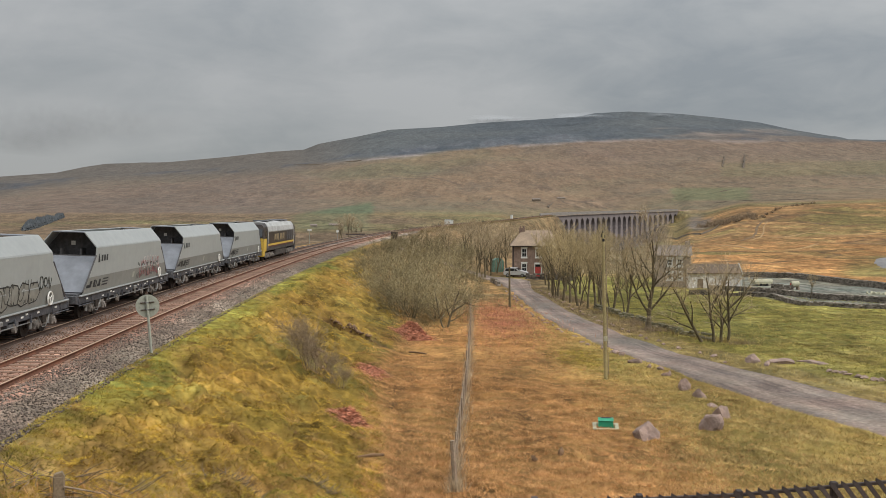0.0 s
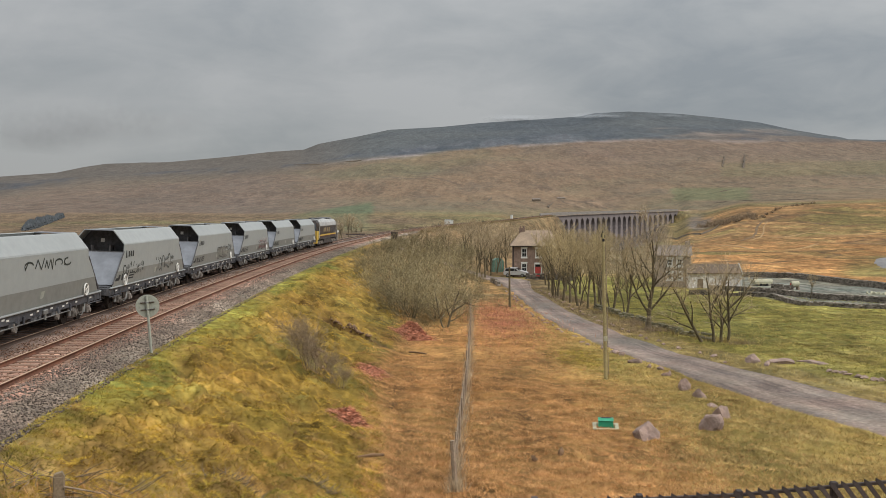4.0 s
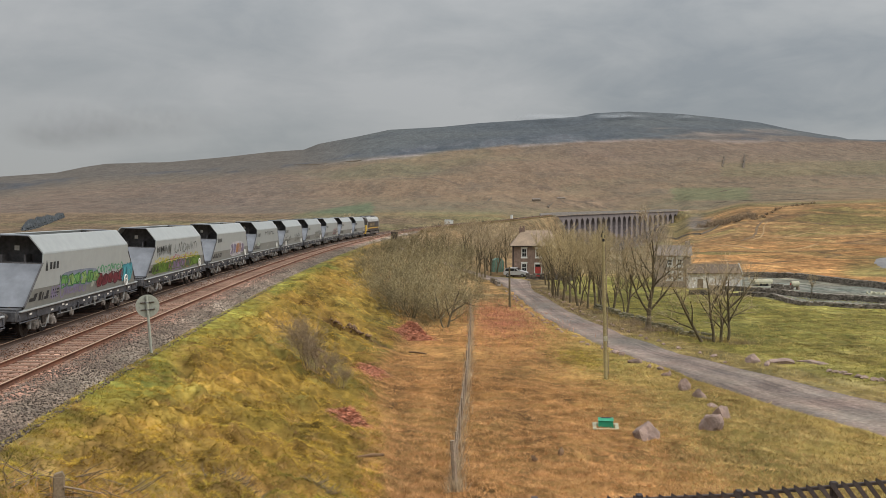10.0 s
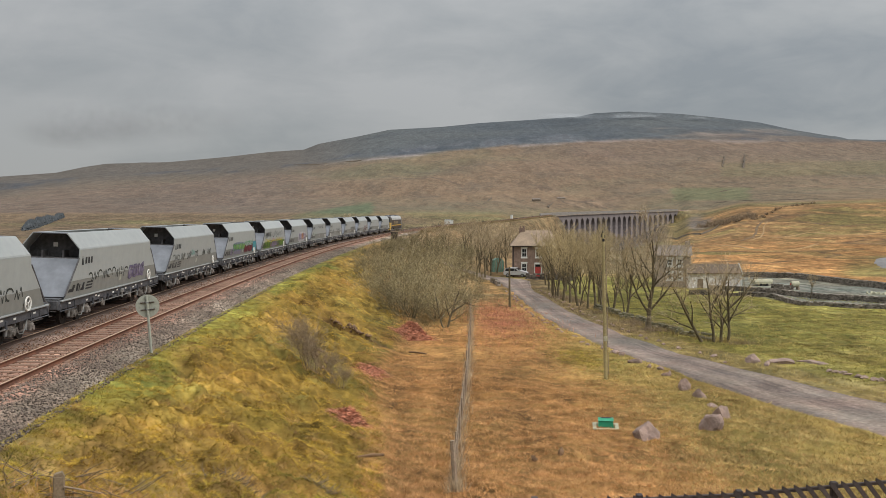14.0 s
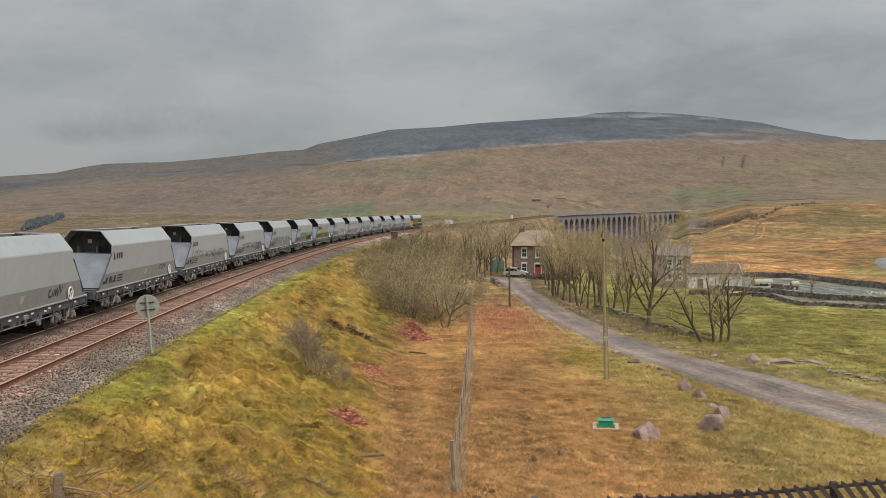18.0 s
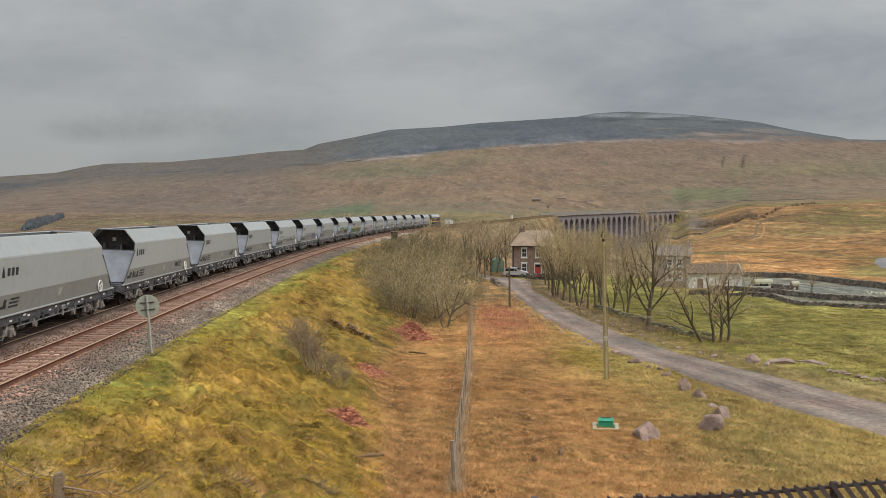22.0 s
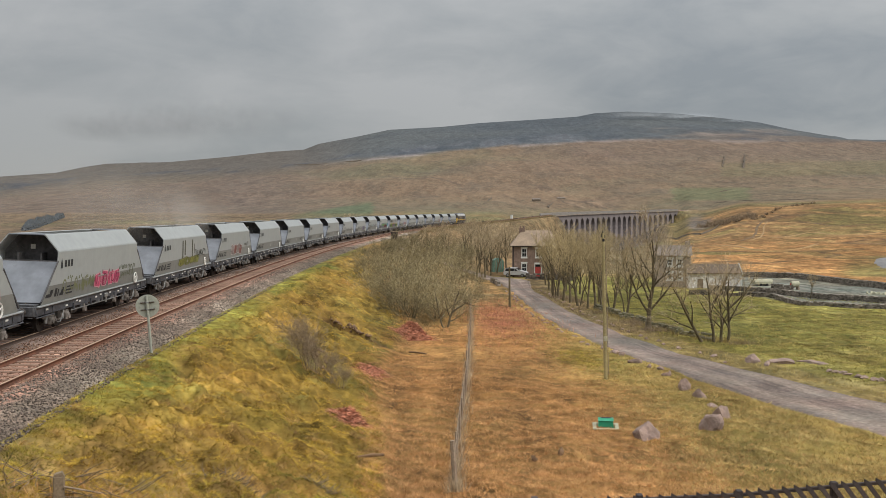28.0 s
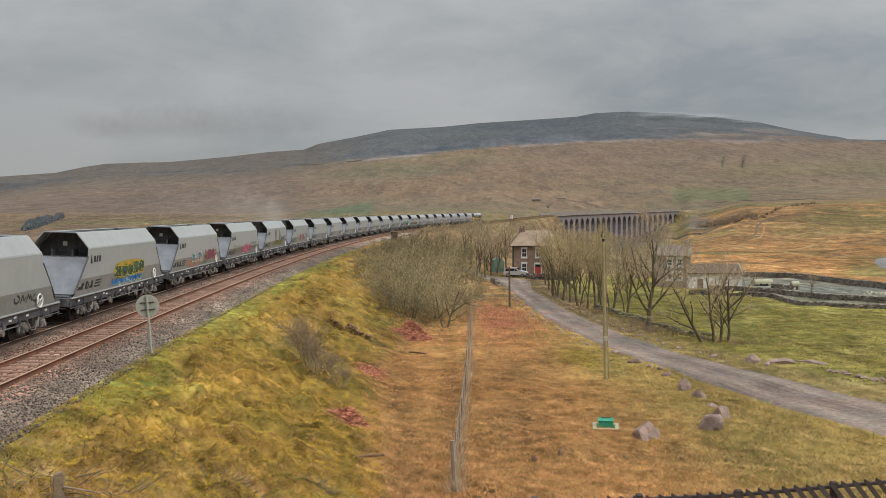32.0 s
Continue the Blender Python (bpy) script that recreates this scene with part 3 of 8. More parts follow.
    for b0, b1, e0, e1, c, k in ((14.0, 19.2, .0150, .031, (.122, .122, .066), .95),
                                 (-2.5, 4.0, -.001, .006, (.15, .150, .075), .6), (17, 27, .040, .058, (.13, .125, .062), .35)):
        w = smooth(b0, b0 + .5, b + .5 * h1) * smooth(b1, b1 - .5, b + .5 * h2) * smooth(e0, e0 + .003, e) * smooth(e1, e1 - .003, e + .002 * h1)
        tone = blend(tone, c, w * k)
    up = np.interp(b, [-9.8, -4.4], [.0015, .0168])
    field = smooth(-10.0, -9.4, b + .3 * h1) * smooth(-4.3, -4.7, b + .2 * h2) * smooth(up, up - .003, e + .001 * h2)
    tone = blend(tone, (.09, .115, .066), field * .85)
    tone = blend(tone, (.098, .084, .084), smooth(6.5, 7.5, b) * smooth(14.4, 14.0, b) * smooth(.004, .000, e) * .85)
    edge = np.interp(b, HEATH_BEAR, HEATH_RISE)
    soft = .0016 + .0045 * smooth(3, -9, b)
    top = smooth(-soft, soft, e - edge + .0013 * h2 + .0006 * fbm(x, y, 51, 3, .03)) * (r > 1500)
    # heath colours, greyed and blued by haze that is painted in
    hazed_heath = np.empty_like(col)
    hazed_heath[:] = (.066, .077, .084)
    hazed_heath = blend(hazed_heath, (.085, .094, .094), .5 + .8 * h1)
    hazed_heath = blend(hazed_heath, (.098, .087, .073), smooth(-3, -11, b) * .95)
    hazed_heath = blend(hazed_heath, (.115, .12, .13), np.clip(h2 - .1, 0, 1) * smooth(2400, 2500, r) * smooth(2900, 2650, r) * smooth(-8, 2, b) * smooth(12, 6, b))
    hazed_heath = blend(hazed_heath, (.135, .10, .072), smooth(13, 18, b) * smooth(2900, 2500, r) * .6)
    tone = blend(tone, hazed_heath, top)
    # crags and the pale limestone scar along their foot
    crag = np.clip(fbm(x * 1.5, y * .4, 48, 4, .03) * 1.6 + .1, 0, 1) * smooth(-11, -6, b) * smooth(14, 10, b) * smooth(.72, .9, top) * smooth(2900, 2700, r)
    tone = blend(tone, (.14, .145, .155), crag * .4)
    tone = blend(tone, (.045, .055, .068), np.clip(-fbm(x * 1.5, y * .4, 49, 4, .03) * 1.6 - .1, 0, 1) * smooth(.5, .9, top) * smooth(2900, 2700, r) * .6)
    scar = np.exp(-((e - edge + .0012 * h2) / .0014) ** 2) * smooth(-10, -4, b) * smooth(22, 16, b) * (r > 1500)
    tone = blend(tone, (.30, .26, .235), scar * np.clip(.35 + .9 * h2 + .6 * fbm(x, y, 50, 3, .05), 0, 1) * .6)
    flank = smooth(12.5, 14, b) * smooth(.0135, .011, e - edge) * smooth(.0, .002, e - edge) * np.clip(.3 + 1.2 * fbm(x * .7, y, 52, 4, .02), 0, 1) * smooth(23, 18, b)
    tone = blend(tone, (.20, .165, .135), flank * .7)
    # haze tint painted over the hill: less red, more blue
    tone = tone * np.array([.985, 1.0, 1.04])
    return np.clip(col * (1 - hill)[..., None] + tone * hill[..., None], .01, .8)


def tone_layer(ob, tone):
    layer = ob.data.color_attributes.new("tone", "FLOAT_COLOR", "POINT")
    rgba = np.ones((len(tone), 4), np.float32)
    rgba[:, :3] = tone
    layer.data.foreach_set("color", rgba.ravel())


def moss_limit(s):
    """How far from the line the mossy bank reaches."""
    return np.interp(s, [20, 33, 40, 49, 64, 73.5, 90, 108, 125], [15.2, 14.8, 14.3, 15.5, 16.0, 14.8, 12.6, 10.2, 9.0])


# worn ledges on the bank: ends and drop
LEDGES = (((-7.5, 58.4), (-6.2, 56.1), .6), ((-6.2, 56.1), (-5.0, 55.1), .58), ((-5.0, 55.1), (-2.9, 54.2), .4), ((-2.9, 54.2), (-1.7, 53.2), .22), ((-6.6, 44.5), (-5.2, 41.5), .30), ((-3.9, 46.6), (-2.6, 45.6), .2))


def ledge(x, y):
    """How deep, and how bare, the ground is just below a ledge."""
    deep, bare = np.zeros_like(x), np.zeros_like(x)
    for (ax, ay), (bx, by), drop in LEDGES:
        ln = math.hypot(bx - ax, by - ay)
        ux, uy = (bx - ax) / ln, (by - ay) / ln
        t = np.clip((x - ax) * ux + (y - ay) * uy, 0, ln)
        d = np.hypot(x - ax - t * ux, y - ay - t * uy)
        below = -((x - ax) * uy - (y - ay) * ux) * -1
        w = np.where(below > 0, np.exp(-(d / .75) ** 2), smooth(.10, 0, d))
        deep = np.maximum(deep, drop * w)
        bare = np.maximum(bare, np.where(below > 0, smooth(.62, .1, d), smooth(.16, .02, d)))
    return deep, bare


def tussock(x, y, o, gap):
    """The unevenness of rough grass, away from ballast and lane."""
    fade = smooth(6.6, 8, np.abs(o)) * smooth(.1, 1.2, gap) * (1 - smooth(120, 160, np.hypot(x, y)))
    steep = smooth(16, 12, o)
    rough = fade * ((.05 + .07 * steep) * fbm(x, y, 21, 3, 1.3) + (.05 + .15 * steep) * fbm(x + .5 * y, y * .8, 22, 3, 4.2)
                    - .33 * steep * np.abs(fbm(x * 1.1 - .45 * y, y * .75 + .3 * x, 27, 3, 2.2)) + .11 * steep)
    return rough - np.where(np.hypot(x, y) < 75, ledge(x, y)[0], 0)


def turf_z(x, y):
    """The ground's height with its tussocks."""
    s, o = beside_line(x, y)
    return ground_z(x, y) + tussock(x, y, o, road_gap(x, y))


def build_land():
    az = np.concatenate([np.arange(-180, -36, 4.0), np.arange(-36, 36, 0.16), np.arange(36, 180, 4.0)])
    rad = np.concatenate([[0.0], np.geomspace(2.0, 14.5, 24), np.geomspace(15, 110, 400), np.geomspace(112, 4800, 250)])
    A, R = np.meshgrid(np.radians(az), rad)
    x, y = R * np.sin(A), R * np.cos(A)
    z = ground_z(x, y)
    near = R < 260
    gap = np.full(x.shape, 50.0)
    gap[near] = road_gap(x[near], y[near])
    z = z - .14 * smooth(.0, -.6, gap)
    s, o = beside_line(x, y)
    z = z + tussock(x, y, o, gap)
    # far relief: gullies and the crags under the summit
    far = smooth(900, 1300, R) * (1 - smooth(3350, 3650, R))
    z = z + far * (6 * fbm(x, y, 23, 4, .006) + 2.2 * fbm(x * 1.4, y * .6, 24, 3, .03))
    moor = smooth(165, 220, R) * (1 - smooth(900, 1000, R)) * smooth(12, 30, np.abs(o))
    z = z + moor * (.8 * fbm(x, y, 25, 4, .03) + .25 * fbm(x, y, 26, 3, .15))
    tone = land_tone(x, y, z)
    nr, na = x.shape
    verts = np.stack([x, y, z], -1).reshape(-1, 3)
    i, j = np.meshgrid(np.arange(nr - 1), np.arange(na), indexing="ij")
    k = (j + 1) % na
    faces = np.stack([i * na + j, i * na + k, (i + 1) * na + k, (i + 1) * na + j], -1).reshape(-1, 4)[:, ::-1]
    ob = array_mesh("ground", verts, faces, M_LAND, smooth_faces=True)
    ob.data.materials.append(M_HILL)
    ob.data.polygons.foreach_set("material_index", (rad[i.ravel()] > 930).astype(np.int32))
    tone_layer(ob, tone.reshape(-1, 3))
    tagged(ob, "rough moorland ground with dry grass, mossy bank and hillside", "ground", kind="structure")
    return ob


build_land()


def build_road():
    n = 31
    across = np.linspace(-1, 1, n)
    d = np.gradient(RP, axis=0)
    d /= np.linalg.norm(d, axis=1)[:, None]
    side = np.stack([d[:, 1], -d[:, 0]], 1)
    rng = np.random.RandomState(5)
    edge = 1 + .10 * np.convolve(rng.uniform(-1, 1, len(RP) + 4), np.ones(5) / 5, "valid")[:, None]
    P = RP[:, None] + side[:, None] * (across[None, :, None] * (RW[:, None] * edge)[:, :, None])
    x, y = P[..., 0], P[..., 1]
    centre = ground_z(RP[:, 0], RP[:, 1])[:, None]
    z = centre + .05 - .15 * across[None] ** 10 - .02 * np.exp(-((np.abs(across[None]) - .5) / .16) ** 2) + .012 * fbm(x, y, 31, 3, 1.2)
    m = len(RP)
    i, j = np.meshgrid(np.arange(m - 1), np.arange(n - 1), indexing="ij")
    faces = np.stack([i * n + j, i * n + j + 1, (i + 1) * n + j + 1, (i + 1) * n + j], -1).reshape(-1, 4)
    ob = array_mesh("road", np.stack([x, y, z], -1).reshape(-1, 3), faces, M_ROAD, smooth_faces=True)
    a = np.abs(across)[None] * np.ones((m, 1))
    tone = np.empty((m, n, 3))
    tone[:] = (.185, .15, .13)
    tone = blend(tone, (.285, .232, .19), np.exp(-((a - .5) / .2) ** 2) * (.8 + .4 * fbm(x, y, 32, 3, .6)))
    streak = np.random.RandomState(6).uniform(-1, 1, (1, n)) + .6 * fbm(x, y, 35, 3, .9)
    tone = blend(tone, (.115, .097, .09), np.clip(streak, 0, 1) * .75)
    tone = blend(tone, (.17, .143, .12), np.clip(fbm(x, y, 33, 4, .5), 0, 1) * .6)
    tone = blend(tone, (.20, .165, .08), smooth(.92, 1.04, a + .1 * fbm(x, y, 34, 2, 2.0)))
    tone_layer(ob, tone.reshape(-1, 3))
    tagged(ob, "narrow worn grey gravel lane with paler wheel tracks", "lane", kind="structure")


build_road()

# ---- the permanent way ----
CANT = 0.05
NEAR_TRACK = 3.4


def sweep(name, stations, section, material, label, category, closed=True, group="", kind="structure", roll=True, centre=0.0):
    """A cross-section (offset, height) drawn along the line."""
    k = len(section)
    V = []
    for o, u in section:
        lean = -CANT / 1.505 * (o - centre) if roll else 0
        x, y, z, h = line(stations, o, u + lean)
        V.append(np.stack([x, y, z], -1))
    V = np.stack(V, 1)
    m = len(stations)
    i, j = np.meshgrid(np.arange(m - 1), np.arange(k if closed else k - 1), indexing="ij")
    jn = (j + 1) % k
    faces = np.stack([i * k + j, i * k + jn, (i + 1) * k + jn, (i + 1) * k + j], -1).reshape(-1, 4)
    ob = array_mesh(name, V.reshape(-1, 3), faces, material)
    return tagged(ob, label, category, group, kind) if label else ob


def build_track():
    st = np.concatenate([np.arange(-60, 200, 1.5), np.arange(200, 1000, 6.0)])
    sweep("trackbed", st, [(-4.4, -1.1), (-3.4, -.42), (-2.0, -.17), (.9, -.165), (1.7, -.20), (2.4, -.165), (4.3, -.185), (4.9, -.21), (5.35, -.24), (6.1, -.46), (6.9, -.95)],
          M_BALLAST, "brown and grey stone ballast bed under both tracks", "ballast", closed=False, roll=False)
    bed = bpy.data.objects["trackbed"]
    # the dark far-track tints paint in the shade beneath the train
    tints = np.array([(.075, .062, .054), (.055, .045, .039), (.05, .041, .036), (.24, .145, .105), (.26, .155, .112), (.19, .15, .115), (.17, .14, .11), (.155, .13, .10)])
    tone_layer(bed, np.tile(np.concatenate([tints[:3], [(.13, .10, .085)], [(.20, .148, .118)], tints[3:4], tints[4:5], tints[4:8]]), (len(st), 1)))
    for name, c in (("railway_track_far", 0.0), ("railway_track_near", NEAR_TRACK)):
        t = thing(name, "rusty steel rails on weathered sleepers in stone ballast", "railway track", "double track", "structure")
        for side in (-.7525, .7525):
            o = c + side
            sec = [(o - .07, -.16), (o - .07, -.145), (o - .012, -.13), (o - .012, -.04), (o - .036, -.03), (o - .036, -.004),
                   (o + .036, -.004), (o + .036, -.03), (o + .012, -.04), (o + .012, -.13), (o + .07, -.145), (o + .07, -.16)]
            sweep("rail", st, sec, M_RAIL if c > 1 else M_RAILSHADE, "", "", centre=c, kind="").parent = t
            sweep("rail_head", st, [(o - .034, -.003), (o - .03, .004), (o + .03, .004), (o + .034, -.003)], M_RAILTOP, "", "", centre=c, kind="").parent = t
        # sleepers: those nearest the station singly, the rest joined
        me = None
        lean = math.atan(CANT / 1.505)
        rest = B()
        for i, s in enumerate(np.arange(4, 420, .66)):
            x, y, z, h = line(s, c, -.15)
            pm = Matrix.Translation((x, y, z)) @ Matrix.Rotation(-h, 4, "Z") @ Matrix.Rotation(lean, 4, "Y")
            if (c > 1 and 12 < s < 150) or (c < 1 and 14 < s < 60):
                if me is None:
                    bm = B()
                    box(bm, -1.3, 1.3, -.13, .13, -.12, 0, .02)
                    me = bpy.data.meshes.new("sleeper")
                    bm.to_mesh(me)
                    bm.free()
                    me.materials.append(M_SLEEPER)
                ob = new("sleeper", me)
                ob.parent, ob.matrix_basis = t, pm
            else:
                box(rest, -1.3, 1.3, -.13, .13, -.12, 0, 0, pm)
        ob = part("sleepers_further_on", rest, M_SLEEPER, t)
        ob["kind"] = "stuff"


build_track()


def scatter_stones():
    """Loose ballast stones along the near track's shoulder."""
    rng = np.random.RandomState(8)
    n = 42000
    s = 12 + 120 * rng.uniform(0, 1, n) ** 1.7
    o = np.where(rng.uniform(0, 1, n) < .6, rng.uniform(4.4, 6.7, n), rng.uniform(1.0, 4.4, n))
    x, y, z, h = line(s, o)
    prof = np.interp(o, [-3.4, -2, .9, 1.7, 2.4, 4.3, 4.9, 5.35, 6.1, 6.9], [-.42, -.17, -.165, -.2, -.165, -.185, -.21, -.24, -.46, -.95])
    keep = (prof > -.7)
    base = np.stack([x, y, z + np.maximum(prof, -.52) + .012], -1)[keep]
    n = len(base)
    octa = np.array([(1, 0, 0), (0, 1, 0), (-1, 0, 0), (0, -1, 0), (0, 0, .8), (0, 0, -.8)], float)
    tri = np.array([(0, 1, 4), (1, 2, 4), (2, 3, 4), (3, 0, 4), (1, 0, 5), (2, 1, 5), (3, 2, 5), (0, 3, 5)])
    size = rng.uniform(.018, .046, n)
    V = octa[None] * size[:, None, None] * rng.uniform(.6, 1.3, (n, 6, 1))
    a = rng.uniform(0, 6.28, n)
    c, d = np.cos(a)[:, None], np.sin(a)[:, None]
    V = np.stack([V[..., 0] * c - V[..., 1] * d, V[..., 0] * d + V[..., 1] * c, V[..., 2]], -1) + base[:, None]
    shoulder = (o > 4.45)[keep]
    for pick, material, label in ((shoulder, M_STONE_CHIP, "loose grey-brown angular ballast stones along the track shoulder"),
                                  (~shoulder, M_STONE_BROWN, "rust-stained ballast stones between the rails")):
        v = V[pick]
        tagged(array_mesh("ballast_stones", v.reshape(-1, 3), (tri[None] + 6 * np.arange(len(v))[:, None, None]).reshape(-1, 3), material), label, "ballast", kind="stuff")


scatter_stones()


# ---- the train ----
SIDE_Y = 1.36


def side_at(z):
    return 1.28 + .08 * min(max((z - 1.25) / .75, 0), 1)


def half_at(z):
    return 7.32 - (z - 1.25) / 1.75 * 1.57 if z < 3.0 else 5.70


def bogie(parent, x, wheel_x, frame_mat, n_axles=2):
    b = B()
    for sy in (-1, 1):
        y0 = sy * 1.03
        L = wheel_x[-1] + .42
        if n_axles == 2:
            pts = [(-L, y0, .60), (-L + .10, y0, .76), (-.72, y0, .75), (-.46, y0, .60), (.46, y0, .60), (.72, y0, .75), (L - .10, y0, .76),
                   (L, y0, .60), (L - .16, y0, .56), (.66, y0, .57), (.42, y0, .40), (-.42, y0, .40), (-.66, y0, .57), (-L + .16, y0, .56)]
        else:
            pts = [(-L, y0, .55), (-L, y0, .85), (L, y0, .85), (L, y0, .55), (L - .3, y0, .42), (-L + .3, y0, .42)]
        prism(b, pts, (0, sy * .13, 0))
    box(b, -.3, .3, -1.03, 1.03, .5, .8, .03)
    main = part("bogie", b, frame_mat, parent, at=pose(x, 0, 0))
    for wx in wheel_x:
        for sy in (-1, 1):
            bm = B()
            box(bm, wx - .17, wx + .17, min(sy * 1.14, sy * 1.3), max(sy * 1.14, sy * 1.3), .33, .66, .04)
            rod(bm, (wx, sy * 1.28, .47), (wx, sy * 1.36, .47), .11, .10, 10)
            part("axle_box", bm, frame_mat, main)
            for dx in (-.26, .26):
                bm = B()
                rod(bm, (wx + dx, sy * 1.12, .40), (wx + dx, sy * 1.12, .66), .075, .075, 8)
                part("spring", bm, M_GALV, main)
    if n_axles == 2:
        for sy in (-1, 1):
            bm = B()
            way = [(-.62, .82), (-.40, .52), (-.20, .36), (.16, .33), (.36, .50), (.58, .84)]
            for (xa, za), (xb, zb) in zip(way, way[1:]):
                rod(bm, (xa, sy * 1.22, za), (xb, sy * 1.22, zb), .022, .022, 5)
            part("brake_hose", bm, M_GALV, main, "pale looped brake hose")
            bm = B()
            box(bm, -.16, .16, min(sy * 1.165, sy * 1.25), max(sy * 1.165, sy * 1.25), .50, .86, .03)
            part("bolster_spring", bm, M_WHEEL, main)
    for wx in wheel_x:
        bm = B()
        rod(bm, (0, -.92, 0), (0, .92, 0), .085, .085, 8)
        for sy in (-1, 1):
            rod(bm, (0, sy * .80, 0), (0, sy * .68, 0), .455, .455, 24)
            rod(bm, (0, sy * .68, 0), (0, sy * .655, 0), .485, .485, 24)
            rod(bm, (0, sy * .84, 0), (0, sy * .80, 0), .16, .19, 12)
            for a in range(0, 360, 90):
                rod(bm, (.30 * math.cos(radians(a)), sy * .80, .30 * math.sin(radians(a))),
                    (.30 * math.cos(radians(a)), sy * .812, .30 * math.sin(radians(a))), .045, .045, 6)
        part("wheelset", bm, M_WHEEL, main, at=pose(wx, 0, .46))
    return main


def build_wagon():
    w = thing("hopper_wagon", "grey bogie stone hopper wagon with hooded ends on rails", "hopper wagon", "train of hopper wagons")
    for sy in (-1, 1):
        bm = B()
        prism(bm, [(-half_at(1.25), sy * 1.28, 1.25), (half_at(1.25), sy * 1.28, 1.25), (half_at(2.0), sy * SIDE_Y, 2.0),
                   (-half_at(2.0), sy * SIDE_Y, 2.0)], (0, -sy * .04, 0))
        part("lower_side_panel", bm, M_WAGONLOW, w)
        bm = B()
        h2 = half_at(2.0)
        prism(bm, [(-h2, sy * SIDE_Y, 2.004), (h2, sy * SIDE_Y, 2.004), (5.75, sy * SIDE_Y, 3.0), (5.70, sy * SIDE_Y, 3.36),
                   (-5.70, sy * SIDE_Y, 3.36), (-5.75, sy * SIDE_Y, 3.0)], (0, -sy * .04, 0))
        part("side_panel", bm, M_WAGON, w)
        bm = B()
        prof = [(SIDE_Y, 3.364), (1.335, 3.43), (.80, 4.08), (.74, 4.12)]
        outer = [[bm.verts.new((x, sy * y, z)) for y, z in prof] for x in (-5.68, 5.68)]
        inner = [[bm.verts.new((x, sy * (y - .035), z - .03)) for y, z in prof] for x in (-5.68, 5.68)]
        for i in range(3):
            bm.faces.new((outer[0][i], outer[1][i], outer[1][i + 1], outer[0][i + 1]))
            bm.faces.new((inner[0][i], inner[1][i], inner[1][i + 1], inner[0][i + 1]))
            for e in (0, 1):
                bm.faces.new((outer[e][i], outer[e][i + 1], inner[e][i + 1], inner[e][i]))
        bm.faces.new((outer[0][3], outer[1][3], inner[1][3], inner[0][3]))
        part("canopy_panel", bm, M_CANOPY, w, "pale curved upper panel")
        bm = B()
        box(bm, -7.85, 7.85, min(sy * 1.14, sy * 1.24), max(sy * 1.14, sy * 1.24), .82, 1.24, .02)
        part("solebar", bm, M_SOLE, w)
        bm = B()
        box(bm, -7.7, 7.7, min(sy * 1.245, sy * 1.35), max(sy * 1.245, sy * 1.35), 1.18, 1.245, .012)
        part("side_rail", bm, M_CANOPY, w, "pale sill along the foot of the body")
        for ex in (-1, 1):
            bm = B()
            rod(bm, (ex * 7.8, sy * 1.3, .78), (ex * 5.9, sy * 1.3, .78), .025, .025, 6)
            for px in (7.75, 6.9, 6.0):
                rod(bm, (ex * px, sy * 1.3, .78), (ex * px, sy * 1.26, 1.1), .02, .02, 5)
            part("shunter_rail", bm, M_SOLE, w)
            bm = B()
            rod(bm, (ex * 8.0, sy * .86, 1.06), (ex * 8.22, sy * .86, 1.06), .11, .10, 10)
            rod(bm, (ex * 8.20, sy * .86, 1.06), (ex * 8.44, sy * .86, 1.06), .075, .075, 10)
            rod(bm, (ex * 8.42, sy * .86, 1.06), (ex * 8.458, sy * .86, 1.06), .23, .21, 14)
            part("buffer", bm, M_BOGIE, w)
        bm = B()
        rod(bm, (-3.9, sy * 1.27, .70), (3.9, sy * 1.27, .70), .024, .024, 5)
        part("air_pipe", bm, M_GALV, w, "pale pipe along the solebar")
        for px in (-3.6, -1.35, .75, 2.2, 3.7):
            bm = B()
            box(bm, px - .05, px + .05, min(sy * 1.245, sy * 1.31), max(sy * 1.245, sy * 1.31), .66, 1.0, .015)
            part("bracket", bm, M_SOLE, w)
        for px, pz in ((-6.6, 1.02), (-4.4, .96), (-3.15, 1.06), (-2.75, 1.0), (-.55, .98), (.1, 1.05), (1.55, 1.02), (2.9, .97), (3.35, 1.05), (4.5, 1.0), (6.4, 1.02)):
            bm = B()
            box(bm, px - .12, px + .12, min(sy * 1.245, sy * 1.262), max(sy * 1.245, sy * 1.262), pz - .035, pz + .04, .004)
            part("label_plate", bm, M_WHITE, w, "small white plate")
        bm = B()
        box(bm, .55, .95, min(sy * 1.245, sy * 1.36), max(sy * 1.245, sy * 1.36), .86, 1.06, .03)
        rod(bm, (.75, sy * 1.3, .86), (.75, sy * 1.3, .62), .05, .05, 8)
        part("brake_valve", bm, M_GALV, w, "pale brake valve under the sill")
        for px in (-2.2, 2.15):
            bm = B()
            rod(bm, (px, sy * 1.22, .6), (px, sy * 1.34, .6), .15, .13, 10)
            box(bm, px - .05, px + .05, min(sy * 1.22, sy * 1.28), max(sy * 1.22, sy * 1.28), .6, .82, .01)
            part("door_lever", bm, M_BOGIEFRAME, w)
        bm = B()
        hoop(bm, (5.4, sy * 1.39, 1.5), (0, 1, 0), .27, .035)
